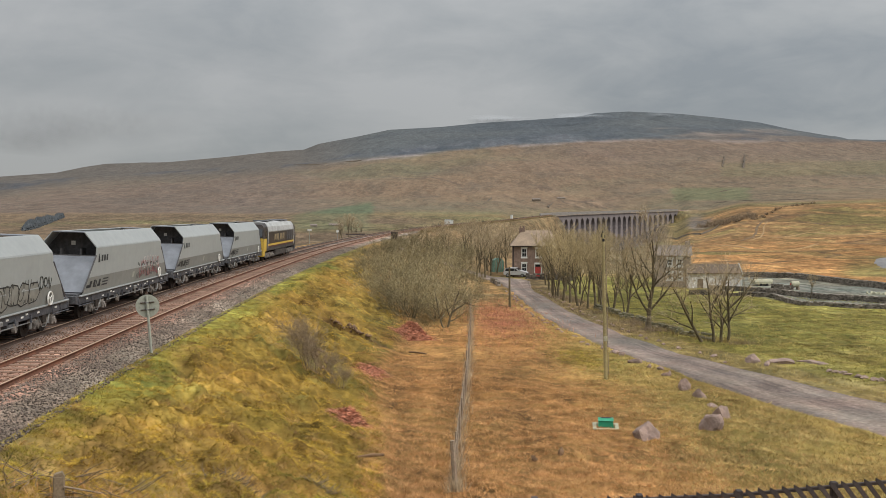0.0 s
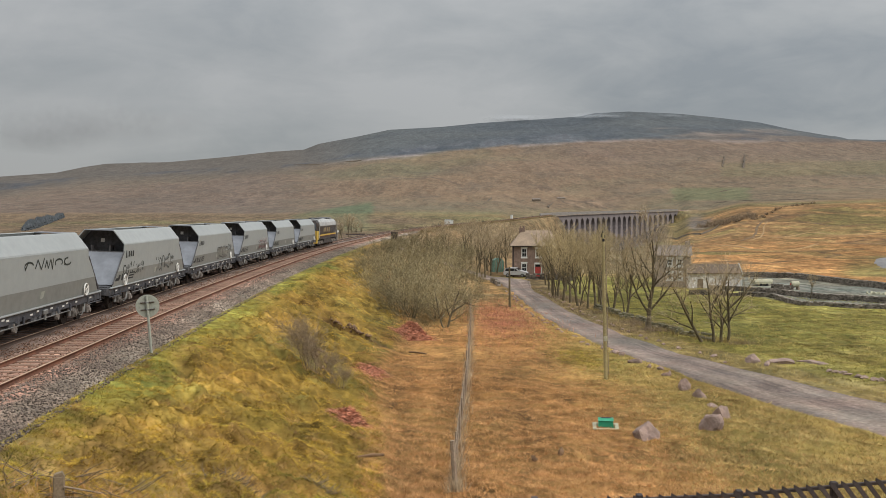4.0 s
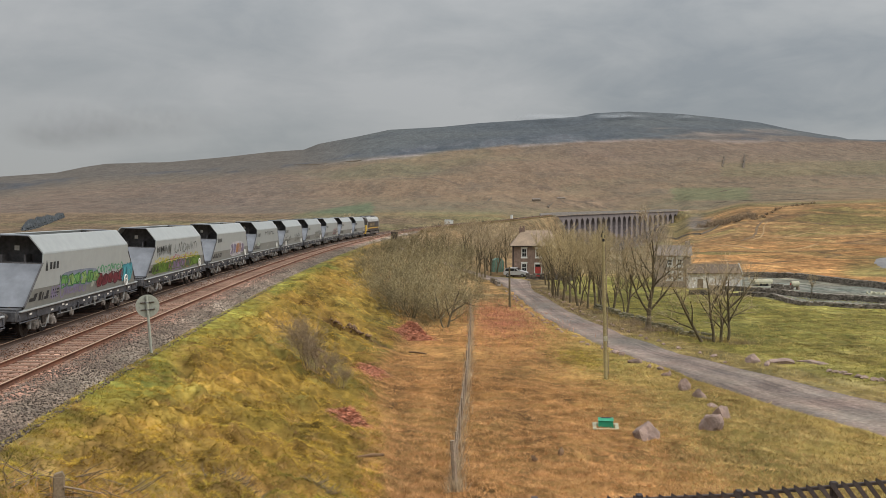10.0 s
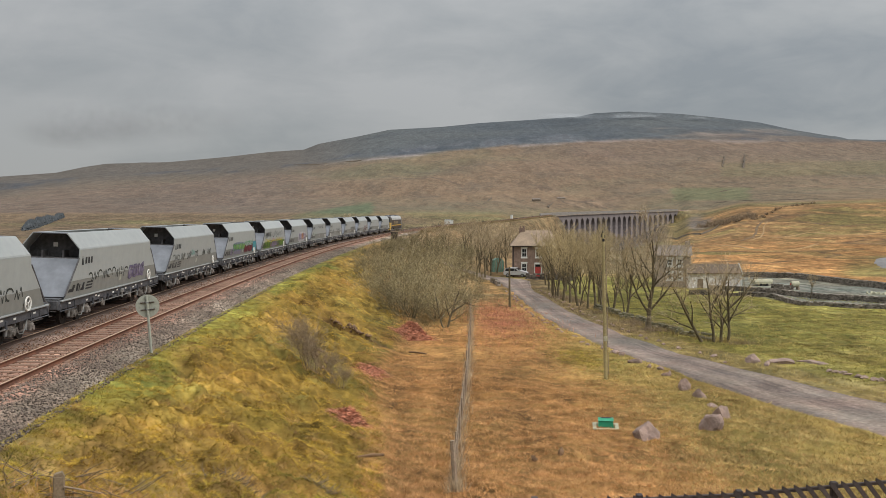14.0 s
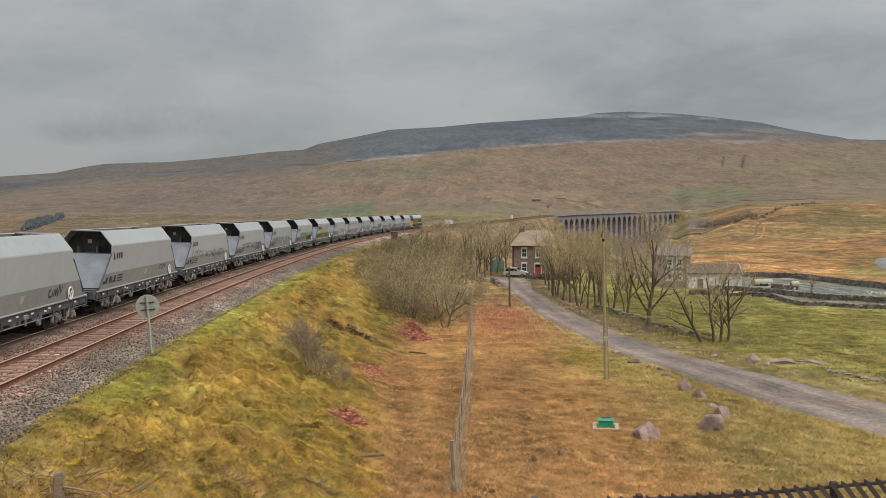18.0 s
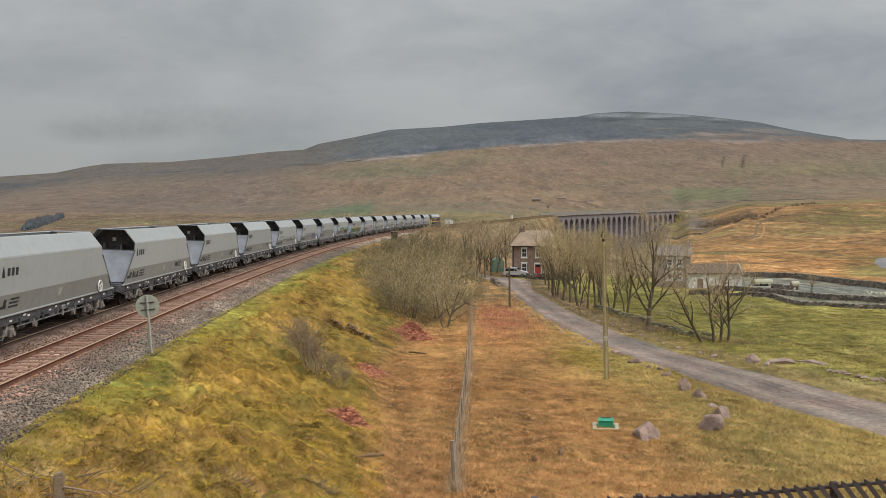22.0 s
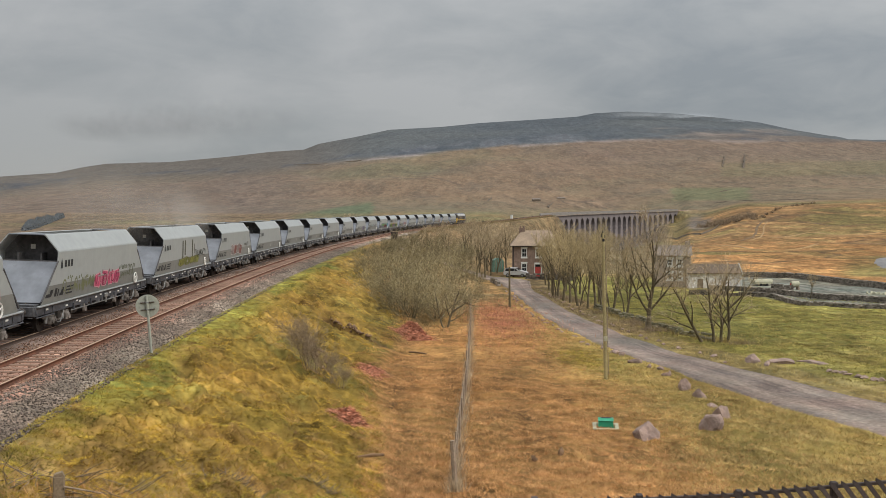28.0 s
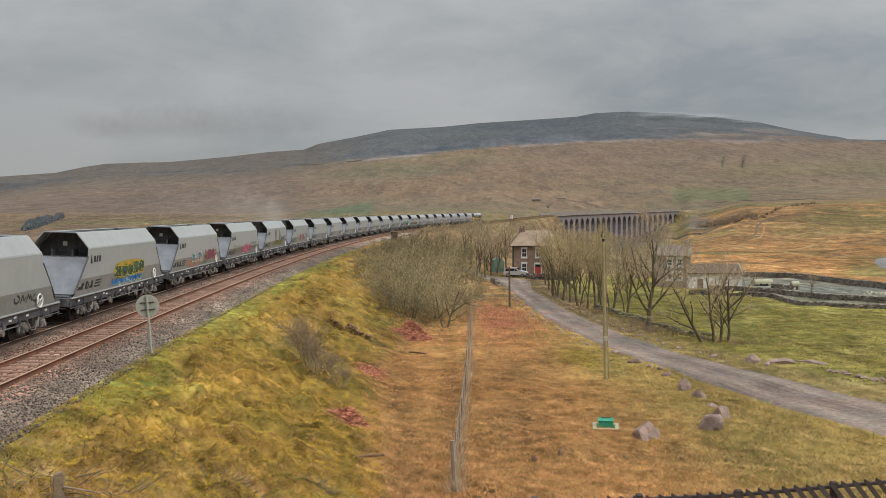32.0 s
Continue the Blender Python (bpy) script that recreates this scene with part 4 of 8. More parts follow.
        for a in (30, 150, 270):
            rod(bm, (5.4, sy * 1.39, 1.5), (5.4 + .27 * math.cos(radians(a)), sy * 1.39, 1.5 + .27 * math.sin(radians(a))), .022, .022, 5)
        rod(bm, (5.4, sy * 1.30, 1.5), (5.15, sy * 1.40, 1.5), .05, .05, 8)
        part("handbrake_wheel", bm, M_WHITE, w, "white handbrake wheel")
    for ex in (-1, 1):
        bm = B()
        prism(bm, [(ex * 7.30, -1.24, 1.36), (ex * 7.30, 1.24, 1.36), (ex * 5.72, 1.30, 2.98), (ex * 5.72, -1.30, 2.98)], (-ex * .05, 0, -.04))
        part("slope_sheet", bm, M_SLOPE, w, "dusty pale blue-grey end slope sheet")
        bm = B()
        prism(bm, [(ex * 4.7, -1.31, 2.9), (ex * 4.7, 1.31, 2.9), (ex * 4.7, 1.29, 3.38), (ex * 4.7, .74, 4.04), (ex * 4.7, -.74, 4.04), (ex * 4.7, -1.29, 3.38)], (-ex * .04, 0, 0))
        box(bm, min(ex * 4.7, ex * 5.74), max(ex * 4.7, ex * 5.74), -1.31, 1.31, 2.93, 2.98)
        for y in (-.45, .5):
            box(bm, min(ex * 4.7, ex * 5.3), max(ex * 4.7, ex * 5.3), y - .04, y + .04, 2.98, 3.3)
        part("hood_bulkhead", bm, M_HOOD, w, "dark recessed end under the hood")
        bm = B()
        box(bm, min(ex * 4.6, ex * 5.72), max(ex * 4.6, ex * 5.72), -.73, .73, 4.07, 4.115, .01)
        part("hood_top", bm, M_SLOPE, w)
        bm = B()
        box(bm, min(ex * 4.72, ex * 4.74), max(ex * 4.72, ex * 4.74), .0, .2, 3.44, 3.64)
        part("placard", bm, M_WHITE, w, "small white placard")
        for sy in (-1, 1):
            bm = B()
            rod(bm, (ex * 7.36, sy * 1.30, 1.38), (ex * 5.77, sy * 1.36, 3.0), .04, .04, 5)
            part("end_stiffener", bm, M_HOOD, w, "dark end pillar")
        bm = B()
        box(bm, min(ex * 7.85, ex * 8.02), max(ex * 7.85, ex * 8.02), -1.24, 1.24, .86, 1.25, .02)
        rod(bm, (ex * 8.0, 0, 1.02), (ex * 8.44, 0, .98), .07, .06, 8)
        part("headstock", bm, M_FRAME, w)
        bm = B()
        box(bm, min(ex * 7.28, ex * 7.85), max(ex * 7.28, ex * 7.85), -1.2, 1.2, 1.25, 1.31)
        part("end_platform", bm, M_FRAME, w)
        bogie(w, ex * 5.2, (-.93, .93), M_BOGIEFRAME)
    # hopper bottoms, doors and brake gear between the bogies
    for x in (-2.1, 0, 2.1):
        bm = B()
        prism(bm, [(x - .95, -.95, 1.24), (x + .95, -.95, 1.24), (x + .5, -.95, .55), (x - .5, -.95, .55)], (0, 1.9, 0))
        part("hopper_chute", bm, M_FRAME, w)
        for sy in (-1, 1):
            bm = B()
            rod(bm, (x + .3, sy * 1.0, .78), (x + .3, sy * 1.28, .78), .14, .12, 10)
            box(bm, x - .5, x + .1, min(sy * 1.05, sy * 1.24), max(sy * 1.05, sy * 1.24), .70, .92, .02)
            part("door_gear", bm, M_FRAME, w)
    bm = B()
    rod(bm, (-3.4, .0, .55), (3.4, .0, .55), .05, .05, 6)
    rod(bm, (-3.4, -.9, .62), (-2.6, -.9, .62), .2, .2, 10)
    part("brake_pipe", bm, M_BOGIE, w)
    # stone heaped just above the rim
    bm = B()
    rng = random.Random(4)
    nx, ny = 26, 7
    g = [[bm.verts.new((-4.6 + 9.2 * i / (nx - 1), -.95 + 1.9 * j / (ny - 1),
                        3.50 + .40 * (1 - ((j - 3) / 3.2) ** 2) * (.55 + .5 * abs(math.sin(i * .55))) + rng.uniform(-.05, .05)))
          for j in range(ny)] for i in range(nx)]
    for i in range(nx - 1):
        for j in range(ny - 1):
            bm.faces.new((g[i][j], g[i + 1][j], g[i + 1][j + 1], g[i][j + 1]))
    part("stone_load", bm, M_LOAD, w, "heaped pale crushed limestone")
    # markings on both sides: owner's mark and data panel as plain bars
    for sy in (-1, 1):
        bm = B()

        def bar(x0, x1, z0, z1, skew=0.0):
            y0, y1 = side_at(z0) + .008, side_at(z1) + .008
            bm.faces.new([bm.verts.new(v) for v in ((x0, sy * y0, z0), (x1, sy * y0, z0), (x1 + skew, sy * y1, z1), (x0 + skew, sy * y1, z1))])
        prism(bm, [(-5.46, sy * 1.364, 2.66), (-5.20, sy * 1.364, 2.66), (-5.23, sy * 1.364, 2.86), (-5.33, sy * 1.364, 3.10), (-5.43, sy * 1.364, 2.86)],
              (0, sy * .004, 0))
        for k in range(3):
            bar(-5.02 + .36 * k, -4.78 + .36 * k, 2.70, 3.0, .04)
        part("owner_mark", bm, M_INK, w, "black owner's mark as plain bars")
        bm = B()
        for x0, x1, z0, z1 in ((-7.0, -6.35, 1.52, 1.66), (-6.55, -6.25, 1.66, 1.82), (-6.05, -5.8, 1.5, 1.85), (-5.72, -5.6, 1.5, 1.8), (-5.5, -5.05, 1.5, 1.62),
                               (-5.3, -5.05, 1.62, 1.84), (-4.85, -4.0, 1.5, 1.57), (-4.8, -3.95, 1.64, 1.71), (-4.7, -3.9, 1.78, 1.85)):
            bar(x0, x1, z0, z1, .06)
        part("data_panel", bm, M_INK, w, "black stencilled data panel as plain bars")["kind"] = "stuff"
        bm = B()
        bar(.1, .45, 1.55, 1.85, .1)
        part("white_mark", bm, M_SIGN, w)
    return w


TRAIN_STEP = 16.922
WAGONS = [build_wagon()]
for _ in range(21):
    WAGONS.append(copy_thing(WAGONS[0], pose(0, 0, 0)))

PAINT = {}


def paint(rgb):
    if rgb not in PAINT:
        PAINT[rgb] = mat("spray_paint", rgb, rough=0.6, fine=8, coarse=2, var=0.15, bump=0)
    return PAINT[rgb]


def spray(w, strokes, colour, label, lift):
    """Ribbons or filled outlines of paint on the wagon's eastern side. strokes: (points, width); width 0 fills."""
    bm = B()
    for pts, width in strokes:
        if width == 0:
            c = [bm.verts.new((x, -side_at(z) - lift, z)) for x, z in pts]
            mid = bm.verts.new((sum(p[0] for p in pts) / len(pts), -side_at(sum(p[1] for p in pts) / len(pts)) - lift, sum(p[1] for p in pts) / len(pts)))
            for i in range(len(c)):
                bm.faces.new((c[i], c[(i + 1) % len(c)], mid))
            continue
        for (x0, z0), (x1, z1) in zip(pts, pts[1:]):
            d = math.hypot(x1 - x0, z1 - z0) or 1
            ox, oz = -(z1 - z0) / d * width / 2, (x1 - x0) / d * width / 2
            bm.faces.new([bm.verts.new((x, -side_at(z) - lift, z)) for x, z in
                          ((x0 - ox, z0 - oz), (x1 - ox, z1 - oz), (x1 + ox, z1 + oz), (x0 + ox, z0 + oz))])
    part("graffiti", bm, paint(colour), w, label)["kind"] = "stuff"


def blob(rng, x0, x1, z0, z1, n=12, wob=.22):
    cx, cz = (x0 + x1) / 2, (z0 + z1) / 2
    return [(cx + (x1 - x0) / 2 * math.copysign(abs(math.cos(a)) ** .6, math.cos(a)) * (1 - wob * rng.random()),
             cz + (z1 - z0) / 2 * math.copysign(abs(math.sin(a)) ** .6, math.sin(a)) * (1 - wob * rng.random()))
            for a in [2 * math.pi * i / n for i in range(n)]]


def scrawl(rng, x0, x1, z0, z1, count, width):
    """Letter-like loops and zigzags side by side."""
    out = []
    for i in range(count):
        a, b = x0 + (x1 - x0) * i / count, x0 + (x1 - x0) * (i + .92) / count
        lo, hi = z0 + rng.uniform(0, .25) * (z1 - z0), z1 - rng.uniform(0, .25) * (z1 - z0)
        n = rng.randint(3, 5)
        if rng.random() < .45:
            out.append(([(a + (b - a) * (k / n + rng.uniform(-.08, .08)), (lo, hi)[k % 2] + rng.uniform(-.06, .06)) for k in range(n + 1)], width))
        else:
            cx, cz, t0 = (a + b) / 2, (lo + hi) / 2, rng.uniform(0, 6)
            turn = rng.uniform(3.2, 6.0)
            out.append(([(cx + (b - a) * .45 * math.cos(t0 + turn * k / 8), cz + (hi - lo) * .5 * math.sin(t0 + turn * k / 8)) for k in range(9)], width))
            if rng.random() < .6:
                out.append(([(a + .1 * (b - a), lo), (a + rng.uniform(.1, .4) * (b - a), hi)], width))
    return out


def piece(w, seed, x0, x1, z0, z1, letters, fills, outline, label, glow=None):
    """A row of fat spray-painted shapes with an outline."""
    rng = random.Random(seed)
    shapes = []
    for i in range(letters):
        a, b = x0 + (x1 - x0) * i / letters, x0 + (x1 - x0) * (i + 1.3) / letters
        shapes.append(blob(rng, a, b, z0 + rng.uniform(0, .08), z1 - rng.uniform(0, .12), rng.choice((5, 6, 7, 8)), .34))
    if glow:
        spray(w, [(blob(rng, x0 - .15, x1 + .15, z0 - .03, z1 + .06, 20, .1), 0)], glow, label, .005)
    for k, f in enumerate(fills):
        mine = [(s, 0) for i, s in enumerate(shapes) if i % len(fills) == k]
        if mine:
            spray(w, mine, f, label, .007 + .001 * k)
    lines = [(s + s[:1], .05) for s in shapes]
    lines += [([(sum(p[0] for p in s) / len(s) + rng.uniform(-.15, .15), z0 + .2), (sum(p[0] for p in s) / len(s) + rng.uniform(-.1, .1), z1 - .2)], .06) for s in shapes]
    spray(w, lines, outline, label, .012)
    spray(w, scrawl(rng, x0, x1, z0 + .1, z1 - .05, letters + 2, .045), tuple(.35 * c for c in fills[0]), label, .014)


def tags(w, seed, x0, x1, z0, z1, count, colour=(.04, .045, .04), width=.075, label="thin black spray-paint scrawl"):
    spray(w, scrawl(random.Random(seed), x0, x1, z0, z1, count, width), colour, label, .010)


def paint_train():
    W = [None] + WAGONS
    tags(W[1], 1, -6.3, -4.6, 1.3, 1.9, 3)
    tags(W[2], 2, -6.2, -4.5, 1.3, 2.0, 3)
    tags(W[3], 3, 1.4, 5.4, 1.35, 2.5, 9, (.33, .10, .11), .06, "dripping pink and black spray-paint graffiti")
    tags(W[3], 31, 1.0, 5.2, 1.35, 2.3, 7)
    tags(W[3], 32, 2.2, 5.4, 1.9, 2.6, 6, (.55, .5, .48), .05, "white spray-paint highlights")
    piece(W[4], 4, .3, 4.1, 1.35, 2.5, 4, [(.25, .245, .215)], (.03, .03, .03), "black outlined bubble letters as plain shapes")
    tags(W[4], 41, 4.3, 5.6, 1.9, 2.5, 3)
    tags(W[5], 5, -5.9, -2.0, 1.7, 2.4, 6, width=.075)
    bm = B()
    hoop(bm, (-5.55, -1.39, 1.5), (0, 1, 0), .27, .035)
    rod(bm, (-5.55, -1.30, 1.5), (-5.55, -1.40, 1.5), .05, .05, 8)
    rod(bm, (-5.55, -1.39, 1.24), (-5.55, -1.39, 1.76), .022, .022, 5)
    part("handbrake_wheel", bm, M_WHITE, W[5], "white handbrake wheel")
    tags(W[5], 51, .3, 4.4, 1.5, 2.5, 6, width=.075)
    tags(W[6], 6, -1.6, 3.6, 2.7, 3.2, 5)
    piece(W[6], 61, -5.6, -4.1, 1.75, 2.3, 3, [(.40, .46, .40)], (.5, .52, .48), "small white and green spray-paint piece")
    piece(W[7], 7, -.8, 4.7, 1.35, 2.55, 5, [(.22, .18, .27), (.23, .20, .30), (.42, .20, .08), (.36, .22, .20)], (.55, .53, .55),
          "purple and orange graffiti letters as plain shapes", (.5, .48, .5))
    tags(W[7], 71, -.6, 4.6, 1.4, 2.4, 8, (.05, .04, .07), .06, "dark spray-paint lines")
    tags(W[8], 8, -5.4, -2.2, 2.4, 3.1, 5, width=.06)
    tags(W[8], 81, -1.5, 4.6, 2.4, 3.1, 6, width=.05)
    piece(W[8], 82, -6.4, 5.6, 1.35, 2.1, 9, [(.11, .20, .03), (.13, .23, .035)], (.08, .14, .03), "green spray-paint band", (.14, .22, .04))
    rng = random.Random(86)
    spray(W[8], [(blob(rng, -2.0, 1.6, 1.3, 2.1, 16, .2), 0)], (.20, .145, .24), "violet spray-paint field", .0105)
    tags(W[8], 83, -5.9, 5.4, 1.95, 2.35, 16, (.50, .43, .04), .07, "yellow spray-paint edging")
    tags(W[8], 84, -2.7, 3.0, 1.35, 2.4, 12, (.42, .10, .16), .07, "pink spray-paint strokes")
    tags(W[8], 85, -2.7, 3.0, 1.35, 2.0, 10, (.10, .075, .15), .09, "violet spray-paint strokes")
    piece(W[9], 9, -3.9, 1.0, 1.7, 2.45, 6, [(.16, .33, .10), (.24, .36, .12)], (.06, .20, .10), "green and yellow graffiti letters as plain shapes", (.20, .22, .28))
    piece(W[9], 91, .8, 4.9, 1.4, 2.2, 5, [(.20, .04, .05), (.17, .035, .05)], (.09, .02, .03), "maroon graffiti letters as plain shapes")
    tags(W[9], 92, .9, 4.9, 2.1, 2.5, 8, (.10, .33, .16), .07, "green spray-paint edging")
    piece(W[9], 93, 4.6, 6.4, 1.35, 2.5, 2, [(.08, .34, .40)], (.05, .22, .28), "turquoise graffiti patch")
    tags(W[9], 94, -4.8, -.5, 1.35, 2.0, 8, (.22, .19, .30), .08, "lilac spray-paint strokes")
    for _n, (_a, _b) in enumerate(((-6.0, -4.3), (-3.9, -2.9), (-2.4, -1.3), (-.2, .7), (1.9, 2.9), (3.7, 4.9))):
        tags(W[10], 100 + _n, _a, _b, 1.9, 2.4, 3, width=.055)
    tags(W[10], 101, -1.2, -.3, 2.1, 2.5, 2, (.2, .34, .3), .1, "pale green spray-paint tag")
    tags(W[11], 11, -4.6, 1.6, 1.75, 2.3, 9)
    piece(W[11], 112, 1.6, 4.4, 1.4, 2.35, 4, [(.23, .20, .27), (.19, .17, .24)], (.12, .09, .2), "faded violet graffiti letters as plain shapes")
    tags(W[12], 12, -1.5, 5.0, 1.7, 2.3, 8)
    tags(W[12], 121, -5.5, -2, 1.9, 2.4, 5, (.14, .15, .12))
    tags(W[13], 13, 3.2, 4.6, 1.6, 2.0, 2)
    tags(W[14], 14, 3.0, 4.6, 1.5, 1.9, 3)
    tags(W[15], 15, 3.0, 4.6, 1.5, 1.9, 3)
    piece(W[17], 17, -2.2, 2.2, 1.32, 2.5, 4, [(.30, .235, .22), (.24, .095, .08)], (.5, .46, .44), "red-brown graffiti letters outlined in white, as plain shapes")
    tags(W[17], 171, 3.4, 5.2, 2.05, 2.4, 4, (.1, .1, .09))
    for k, x in enumerate((-1.0, -.4, 1.6, 2.2)):
        spray(W[18], [([(x, 2.2 if k % 2 else 2.0), (x + .02, 3.2 if k < 3 else 2.9)], .28 if k != 3 else .14)], (.09, .085, .06), "dark vertical drips of paint", .006)
    piece(W[18], 18, -2.0, 3.4, 1.45, 2.15, 4, [(.24, .24, .06), (.20, .21, .065)], (.17, .17, .06), "yellow-green rolled paint band")
    tags(W[18], 181, 2.4, 5.6, 1.9, 2.5, 7)
    piece(W[19], 19, -1.2, 2.6, 1.35, 2.3, 4, [(.55, .09, .17), (.48, .07, .15)], (.60, .30, .34), "bright pink graffiti letters as plain shapes")
    tags(W[19], 191, -5.2, -1.0, 1.5, 2.3, 9, (.17, .18, .09), .08, "olive spray-paint scrawl")
    tags(W[19], 192, 2.6, 5.4, 1.6, 2.4, 6, (.10, .11, .06), .07)
    piece(W[20], 20, -2.2, 1.2, 1.5, 2.35, 4, [(.13, .33, .37), (.36, .36, .33)], (.55, .53, .5), "turquoise and white graffiti letters as plain shapes")
    piece(W[20], 201, 1.6, 5.4, 1.4, 2.4, 5, [(.25, .06, .09), (.19, .05, .08)], (.42, .28, .26), "maroon graffiti letters as plain shapes")
    tags(W[20], 202, -3.6, 1.0, 1.3, 1.9, 8, (.48, .17, .10), .10, "orange spray-paint strokes")
    tags(W[20], 203, 1.2, 2.6, 1.3, 2.2, 3, (.15, .2, .08), .12, "green spray-paint strokes")
    piece(W[21], 21, -1.9, 3.2, 1.62, 2.5, 5, [(.05, .10, .05), (.06, .12, .07)], (.46, .36, .05), "dark green graffiti letters outlined in yellow, as plain shapes", (.42, .29, .04))
    piece(W[21], 211, -2.3, 2.9, 1.28, 1.75, 5, [(.05, .22, .52), (.04, .18, .46)], (.08, .3, .55), "blue graffiti letters as plain shapes")
    tags(W[21], 212, -1.0, 3.0, 1.28, 1.55, 6, (.5, .5, .32), .07, "pale yellow spray-paint strokes")
    tags(W[22], 22, 3.0, 5.4, 1.5, 1.9, 4)


paint_train()


M_MAROON = mat("loco_maroon", (.10, .04, .035), (.07, .035, .03), rough=0.6, fine=6, coarse=1, var=0.2, bump=.03)


def build_loco():
    t = thing("diesel_locomotive", "dark diesel locomotive with yellow cab ends and grey roof", "locomotive")
    prof = [(1.30, 1.42), (1.32, 2.9), (1.22, 3.35), (.92, 3.68), (.0, 3.80)]
    full = prof + [(-y, z) for y, z in prof[-2::-1]]
    bm = B()
    prism(bm, [(-8.2, y, z) for y, z in full if z <= 3.0], (16.4, 0, 0))
    part("engine_casing", bm, M_LOCO, t, "dark body side")
    bm = B()
    prism(bm, [(-8.2, y, z + .002) for y, z in full if z >= 2.9], (16.4, 0, 0))
    part("roof", bm, M_LOCOROOF, t, "dusty pale grey roof")
    for ex in (-1, 1):
        bm = B()
        lo = [(ex * 8.204, -1.3, 1.05), (ex * 8.204, 1.3, 1.05), (ex * 8.204, 1.32, 2.9), (ex * 8.204, 1.22, 3.35), (ex * 8.204, .92, 3.66), (ex * 8.204, -.92, 3.66),
              (ex * 8.204, -1.22, 3.35), (ex * 8.204, -1.32, 2.9)]
        hi = [(ex * 10.2, -1.22, 1.05), (ex * 10.2, 1.22, 1.05), (ex * 10.25, 1.22, 2.3), (ex * 9.75, 1.16, 3.25), (ex * 9.5, .85, 3.55), (ex * 9.5, -.85, 3.55),
              (ex * 9.75, -1.16, 3.25), (ex * 10.25, -1.22, 2.3)]
        a, b = [bm.verts.new(v) for v in lo], [bm.verts.new(v) for v in hi]
        bm.faces.new(a), bm.faces.new(b)
        for i in range(8):
            bm.faces.new((a[i], a[(i + 1) % 8], b[(i + 1) % 8], b[i]))
        part("cab", bm, M_LOCO, t, "dark cab")
        bm = B()
        prism(bm, [(ex * 10.21, -1.2, 1.06), (ex * 10.21, 1.2, 1.06), (ex * 10.255, 1.2, 2.3), (ex * 10.255, -1.2, 2.3)], (ex * .02, 0, 0))
        part("nose_panel", bm, M_YELLOW, t, "yellow warning panel")
        for sy in (-1, 1):
            bm = B()
            prism(bm, [(ex * 8.9, sy * 1.30, 1.06), (ex * 10.19, sy * 1.232, 1.06), (ex * 10.24, sy * 1.23, 2.26), (ex * 8.9, sy * 1.30, 2.26)], (0, sy * .012, 0))
            part("corner_panel", bm, M_YELLOW if ex < 0 else M_LOCO, t)
            bm = B()
            box(bm, min(ex * 8.24, ex * 8.36), max(ex * 8.24, ex * 8.36), min(sy * 1.322, sy * 1.36), max(sy * 1.322, sy * 1.36), 1.3, 2.85, .01)
            part("cab_handrail", bm, M_WHITE, t, "pale upright handrail at the cab door")
        for sy in (-1, 1):
            bm = B()
            prism(bm, [(ex * 10.20, sy * .12, 2.42), (ex * 10.20, sy * 1.1, 2.42), (ex * 9.84, sy * 1.04, 3.12), (ex * 9.84, sy * .12, 3.12)], (ex * .03, 0, .01))
            part("windscreen", bm, M_GLASS, t)
            bm = B()
            prism(bm, [(ex * 8.7, sy * 1.318, 2.3), (ex * 9.5, sy * 1.275, 2.3), (ex * 9.4, sy * 1.25, 2.95), (ex * 8.7, sy * 1.30, 2.95)], (0, sy * .012, 0))
            part("cab_window", bm, M_GLASS, t)
            bm = B()
            rod(bm, (ex * 10.2, sy * .86, 1.06), (ex * 10.62, sy * .86, 1.06), .09, .09, 8)
            rod(bm, (ex * 10.6, sy * .86, 1.06), (ex * 10.66, sy * .86, 1.06), .24, .22, 12)
            part("buffer", bm, M_BOGIE, t)
            bm = B()
            rod(bm, (ex * 10.2, sy * .75, 1.55), (ex * 10.28, sy * .75, 1.55), .11, .11, 8)
            part("marker_lamp", bm, M_WHITE, t)
        bm = B()
        box(bm, min(ex * 9.2, ex * 10.2), max(ex * 9.2, ex * 10.2), -1.25, 1.25, .55, 1.04, .03)
        part("cab_skirt", bm, M_YELLOW if ex < 0 else M_FRAME, t)
        bogie(t, ex * 6.5, (-1.85, 0.0, 1.85), M_BOGIEFRAME, 3)
    for sy in (-1, 1):
        bm = B()
        box(bm, -8.2, 8.2, min(sy * 1.325, sy * 1.335), max(sy * 1.325, sy * 1.335), 1.56, 1.74)
        part("gold_stripe", bm, M_YELLOW, t)
        bm = B()
        box(bm, -8.2, 8.2, min(sy * 1.322, sy * 1.33), max(sy * 1.322, sy * 1.33), 1.43, 1.555)
        part("lower_body", bm, M_MAROON, t, "dark maroon lower body")
        bm = B()
        box(bm, -8.2, 8.2, min(sy * 1.32, sy * 1.335), max(sy * 1.32, sy * 1.335), 2.82, 2.9)
        part("silver_line", bm, M_GALV, t)
        for x in (-4.6, -3.2, -1.2, .4):
            bm = B()
            for k in range(3):
                box(bm, x + .42 * k, x + .42 * k + .26, min(sy * 1.325, sy * 1.338), max(sy * 1.325, sy * 1.338), 1.98 + .12 * (k % 2), 2.62, 0)
            part("company_mark", bm, M_ORANGE, t, "dull gold company mark as plain bars")
        for x in (3.2, 4.6, 6.0):
            bm = B()
